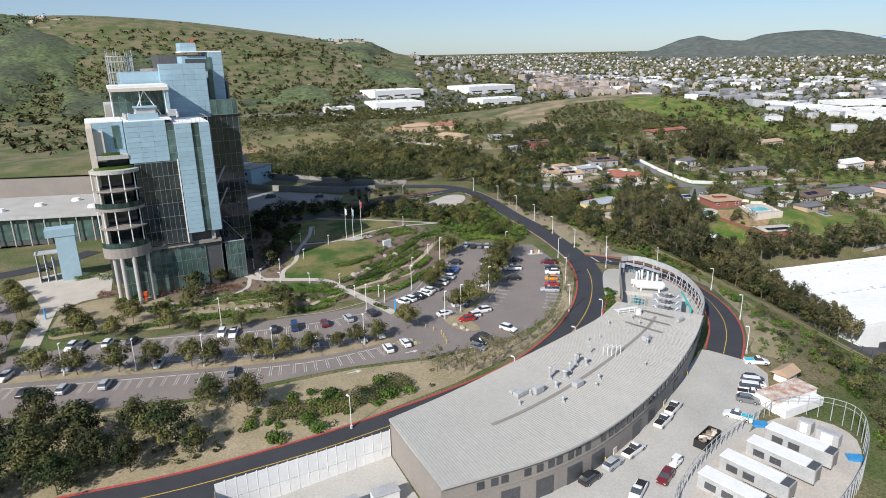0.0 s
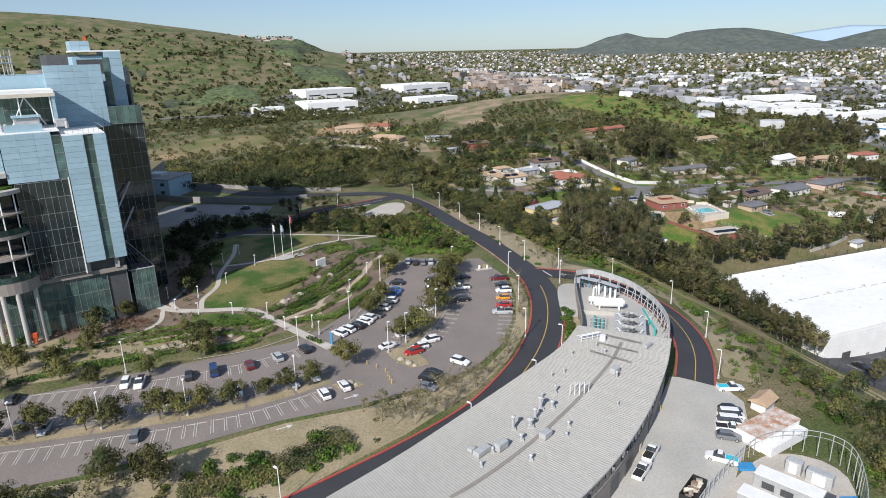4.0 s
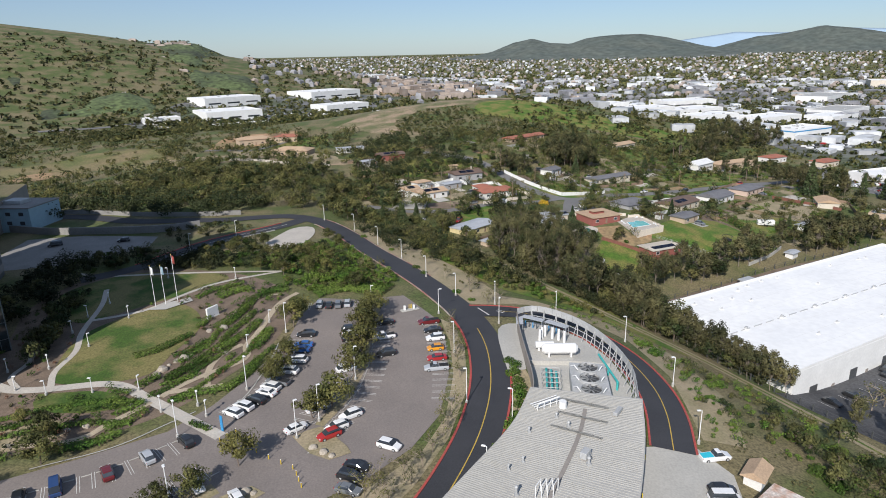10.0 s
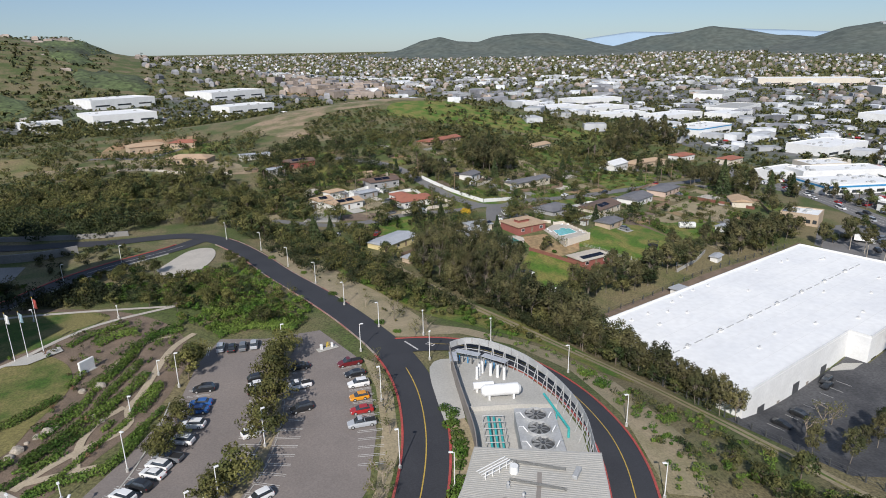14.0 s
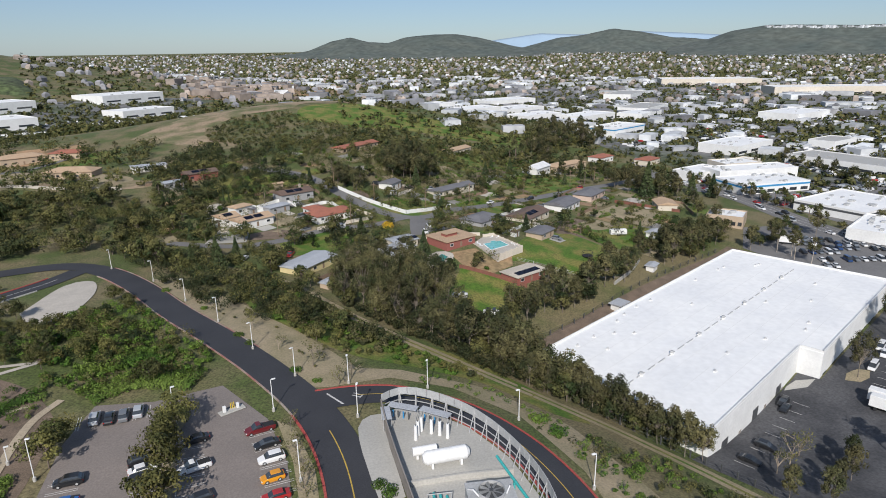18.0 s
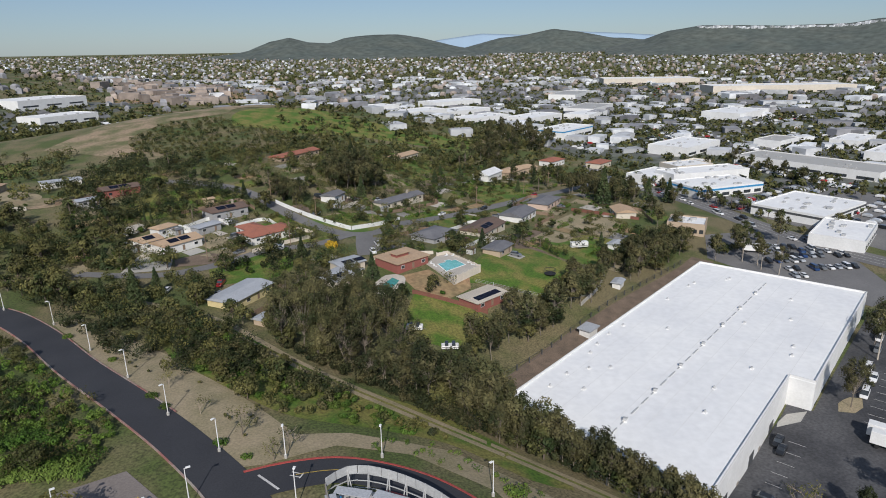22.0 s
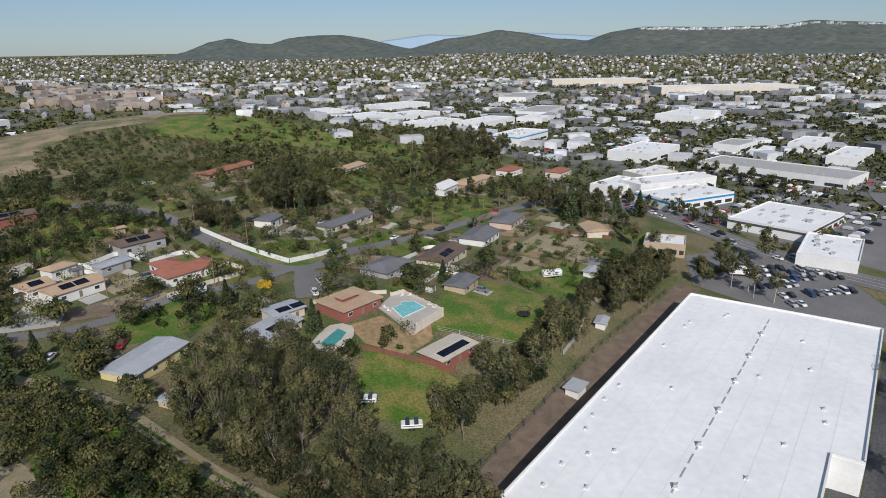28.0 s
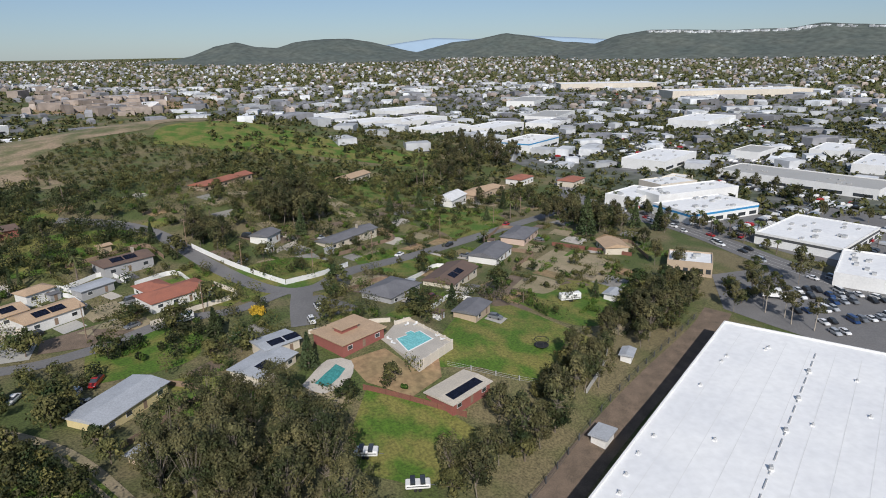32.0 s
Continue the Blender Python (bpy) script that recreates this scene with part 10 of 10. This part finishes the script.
for x, y, s in ((112, 2, 0.55), (118, 5, 0.5), (125, 6, 0.6), (131, 10, 0.5), (106, 6, 0.55)):
    plant("gum", x, y, s, "trees at the edge of the loading yard")
scatter("gum", [(258, 204), (276, 197), (292, 215), (300, 250), (278, 262), (255, 240)], 22, 0.6, 0.95, 4.0, "tall trees above the arterial road", 104)

for x, y, s in ((-92, -68, 1.2), (-80, -66, 1.1), (-104, -54, 1.1), (-112, -76, 1.3), (-70, -60, 0.9)):
    plant("near_oak", x, y, s, "oaks below the car park")


UPHILL = [(8, 250), (40, 262), (72, 272), (84, 322), (62, 370), (30, 396), (0, 340)]
thicket("woodland", UPHILL, 110, 1.8, 4.2, "dark_shaded_oak", "tall dark trees between the hillside gardens", 151, 170, 0.42, 0.5, 1.0, -0.35)
thicket("woodland", UPHILL, 40, 1.4, 3.0, "gum", "grey-green trees between the hillside gardens", 152, 150, 0.4, 0.5, 1.0, -0.35)
for poly, n, seed in (([(10, 205), (45, 245), (95, 250), (100, 285), (60, 300), (20, 290)], 46, 153), ([(44, 176), (70, 176), (86, 190), (88, 206), (60, 200)], 22, 154), ([(140, 262), (176, 250), (240, 262), (250, 290), (200, 300)], 30, 155)):
    thicket("garden_growth", poly, n, 1.3, 3.0, "dark_shaded_oak", "dark trees between the houses", seed, 150, 0.34, 0.5, 1.0)
# garden plots: soil, gravel, dry grass and vegetable beds between the houses
PLOT = np.random.default_rng(77)
PT, plot_edges = np.array(TOWN, float), []
for gx in np.arange(10, 300, 15.0):
    for gy in np.arange(125, 350, 14.0):
        cx, cy = gx + PLOT.uniform(-3, 3), gy + PLOT.uniform(-3, 3)
        t_, hw, hh = radians(22 + PLOT.uniform(-8, 8)), PLOT.uniform(3.5, 7), PLOT.uniform(3, 6.2)
        quad = [(cx + i * hw * math.cos(t_) - j * hh * math.sin(t_), cy + i * hw * math.sin(t_) + j * hh * math.cos(t_)) for i, j in ((-1, -1), (1, -1), (1, 1), (-1, 1))]
        choice = str(PLOT.choice(["dirt", "mulch", "gravel", "dry_meadow", "meadow", "orange_earth", "dirt", "path"]))
        if not inside(cx, cy, PT) or any(inside(*p, np.array(q, float)) for q in LAWNS for p in quad + [(cx, cy)]) or sum(is_free(*p) for p in quad) < 2 or not is_free(cx, cy) or PLOT.random() < (0.1 if cx > 120 else 0.5):
            continue
        sheet("garden_plot", quad, choice, 0.05 + 0.006 * (len(plot_edges) % 9), f"small garden plot of {dict(dirt='dry bare soil', mulch='dark turned earth', gravel='pale gravel', dry_meadow='dry olive grass', meadow='rough green grass', path='pale paving', orange_earth='reddish bare earth')[choice]} between the houses", "garden")
        plot_edges.append((quad[0], quad[1], quad[2]))
for mat, part_, seed in (("oak", 0, 141), ("hedge", 1, 142), ("street_tree", 2, 143)):
    rng = np.random.default_rng(seed)
    pts = []
    for k, (a, b, c) in enumerate(plot_edges):
        if k % 3 != part_:
            continue
        for p, q in ((a, b), (b, c)):
            for f_ in np.arange(0, 1, 0.09):
                if rng.random() < 0.72:
                    x, y = p[0] + (q[0] - p[0]) * f_, p[1] + (q[1] - p[1]) * f_
                    r_ = rng.uniform(0.5, 1.5)
                    pts.append(shell((x, y, gz(x, y) + 0.5 * r_), r_, 44, rng, 0.85, 0.4))
    v, f = cards(np.concatenate(pts), 0.24, rng)
    tagged(raw("garden_hedges", v, f, mat), "uneven hedges and shrubs along the garden plots", "shrubs", kind="stuff")

# woodland between the road and the track, north of the open verge
GLADE = [(8, 132), (22, 108), (34, 98), (46, 100), (48, 112), (40, 140), (24, 165), (8, 190), (-8, 182), (2, 152)]
for mat, n, lo, hi, seed in (("dark_shaded_oak", 70, 1.4, 3.2, 131), ("gum", 44, 1.2, 2.6, 132), ("street_tree", 26, 1.4, 2.8, 133)):
    thicket("woodland", GLADE, n, lo, hi, mat, "dense dark scrub and trees above the road", seed, 200, 0.27, 0.5, 0.9)
STRIP = [(46, 108), (60, 84), (74, 62), (80, 62), (66, 88), (52, 116), (46, 124)]
thicket("scrub", STRIP, 60, 1.0, 2.4, "dark_shaded_oak", "dark bushes beside the track", 134, 160, 0.25, 0.5, 0.9)
thicket("scrub", STRIP, 40, 1.0, 2.2, "gum", "grey-green bushes beside the track", 135, 150, 0.25, 0.5, 0.9)

# ---- denser planting and traffic of the neighbourhood and the commercial streets ----
scatter("gum", [(88, 256), (103, 255), (106, 271), (98, 280), (88, 272)], 10, 0.5, 0.8, 3.6, "dark trees beside the white wall", 121)
scatter("oak", [(203, 134), (245, 146), (256, 161), (227, 156), (196, 146)], 16, 0.7, 1.2, 4, "trees along the warehouse strip", 122)
scatter("gum", [(294, 395), (350, 377), (422, 447), (374, 485)], 34, 0.8, 1.2, 6, "tall dark trees below the knoll", 123)
for x, y, k in ((236.5, 124.5, 0.8), (256, 129.5, 0.7), (280, 125, 0.95), (254, 160, 0.7), (251, 169, 0.75), (266, 187, 0.7)):
    plant("gum", x, y, k, "tall trees round the commercial car park")
scatter("palm", [(240, 345), (270, 350), (280, 372), (250, 372)], 10, 0.9, 1.3, 4, "palms among the houses", 124)
plant("pine", 259, 215, 1.5, "large conifer above the arterial road")
for k in range(20):
    q = Vector((300, 150, 0)).lerp(Vector((327, 268, 0)), k / 19)
    if k % 5 != 2:
        plant(("palm", "oak", "gum")[k % 3], q.x + 9.5 + 2.0 * math.sin(k * 2.3), q.y, (0.8, 0.62, 0.5)[k % 3], "street trees of the arterial road")
for k in range(11):
    plant(("oak", "gum")[k % 2], 412 + 3.2 * k, 188 + 8.5 * k, (0.85, 0.75)[k % 2], "trees before the long grey building")
for x, y in ((318, 182), (330, 178), (344, 176), (358, 178), (372, 180), (384, 192), (318, 192), (390, 214), (396, 150), (340, 127), (326, 124), (356, 129), (298, 200), (386, 168), (408, 246), (404, 262), (330, 246), (318, 240)):
    plant(("oak", "palm", "gum", "oak")[int(x + y) % 4], x, y, 0.6, "trees between the commercial buildings")
for k, off in enumerate((-3.6, 0.0, 3.6)):
    ribbon("lane_line", ARTERIAL, 0.22, "line", 0.2, "painted lane line of the arterial road", offset=off)
for k in range(16):
    t_ = (k + 0.5) / 16
    q = Vector((292, 95, 0)).lerp(Vector((326, 285, 0)), t_)
    x_ = float(np.interp(q.y, [p[1] for p in ARTERIAL[::-1]], [p[0] for p in ARTERIAL[::-1]]))
    park(("suv", "sedan", "van", "pickup", "hatch")[k * 3 % 5], ("white", "black", "silver", "grey", "white", "red")[k * 5 % 6], x_ + (2.0 if k % 2 else -5.4), q.y, 80, "on the arterial road", "cars on the arterial road", 0.22)
for k in range(26):
    row_, col_ = divmod(k, 9)
    x_, y_ = 250 + col_ * 3.0 + row_ * 4.0, 121 - col_ * 1.9 - row_ * 9.5 + 6
    if (k * 7) % 5 != 1:
        park(("suv", "sedan", "suv", "pickup")[k % 4], ("black", "white", "grey", "silver", "navy", "black")[k * 5 % 6], x_ + 8, y_ + 4, 58, "parked behind the warehouse", "cars behind the warehouse", 0.13)
# bushes outside the generator fence and along the slope
OUTSIDE = [(71, -30), (78, -18), (98, -8), (104, -26), (98, -52), (80, -66), (66, -64), (72, -48)]
thicket("scrub", OUTSIDE, 90, 1.2, 2.8, "oak", "dense dark bushes outside the generator fence", 125, 150, 0.24, 0.5, 0.85)
thicket("scrub", OUTSIDE, 60, 0.8, 1.8, "hedge", "green bushes outside the generator fence", 126, 110, 0.2, 0.5, 0.8)
thicket("scrub", [(66, 6), (75, -12), (84, -16), (98, 12), (84, 26), (74, 34)], 60, 0.5, 1.4, "hedge", "green shrubs on the dry slope", 127, 90, 0.19, 0.7, 0.75)
thicket("scrub", [(66, 6), (75, -12), (84, -16), (98, 12), (84, 26), (74, 34)], 30, 0.8, 2.0, "oak", "dark shrubs on the dry slope", 128, 110, 0.22, 0.7, 0.8)

# ---- trees before the industrial yards and beside the oval lawn ----
YARDS = [(-240, 660), (-180, 640), (-100, 610), (-20, 600), (40, 620), (60, 760), (20, 780), (-40, 690), (-100, 670), (-180, 690), (-230, 720)]
thicket("far_woods", YARDS, 44, 3.2, 6.0, "oak", "dark trees in front of the industrial buildings", 111, 130, 1.1, 0.8, 1.0, free=False)
thicket("far_woods", YARDS, 26, 2.6, 4.6, "street_tree", "olive-green trees in front of the industrial buildings", 112, 130, 1.0, 0.8, 1.1, free=False)
scatter("oak", [(-83, 50), (-79, 50), (-79, 64), (-83, 84), (-88, 84), (-86, 66)], 7, 0.6, 0.85, 5, "shade trees beside the oval lawn", 113)
# Deep tower shade is deepened further by the darkened leaves.
thicket("garden_growth", [(-84, 52), (-80.5, 54), (-81, 70), (-84, 96), (-98, 98), (-88, 72)], 44, 0.7, 1.8, "dark_shaded_oak", "dark shrubs by the tower with its shade in their colour", 114, 120, 0.26, 0.5, 0.8)

# full-crowned eucalypts, an apron and an island in the loading yard
for x, y, s in ((168, 32.5, 0.95), (206, 47, 0.85), (224, 51, 0.9)):
    plant("near_gum", x, y, s, "tall eucalyptus by the loading yard")
sheet("apron", [(146, 37.6), (152.4, 35.6), (157.6, 37.2), (152.6, 39.4), (148, 38.6)], "concrete", 0.14, "pale concrete apron before the loading door", "apron")
sheet("planting_island", [(163.5, 33), (166, 30.4), (170, 30.6), (174, 33), (172, 35), (167, 35)], "dirt", 0.16, "bare brown planting island in the yard", "island", smooth=True)
for x, y, s in ((119, 15.5, 0.9), (124, 17, 1.0), (113, 14, 0.85)):
    plant("bare", x, y, s * 1.5, "bare trees at the edge of the loading yard")
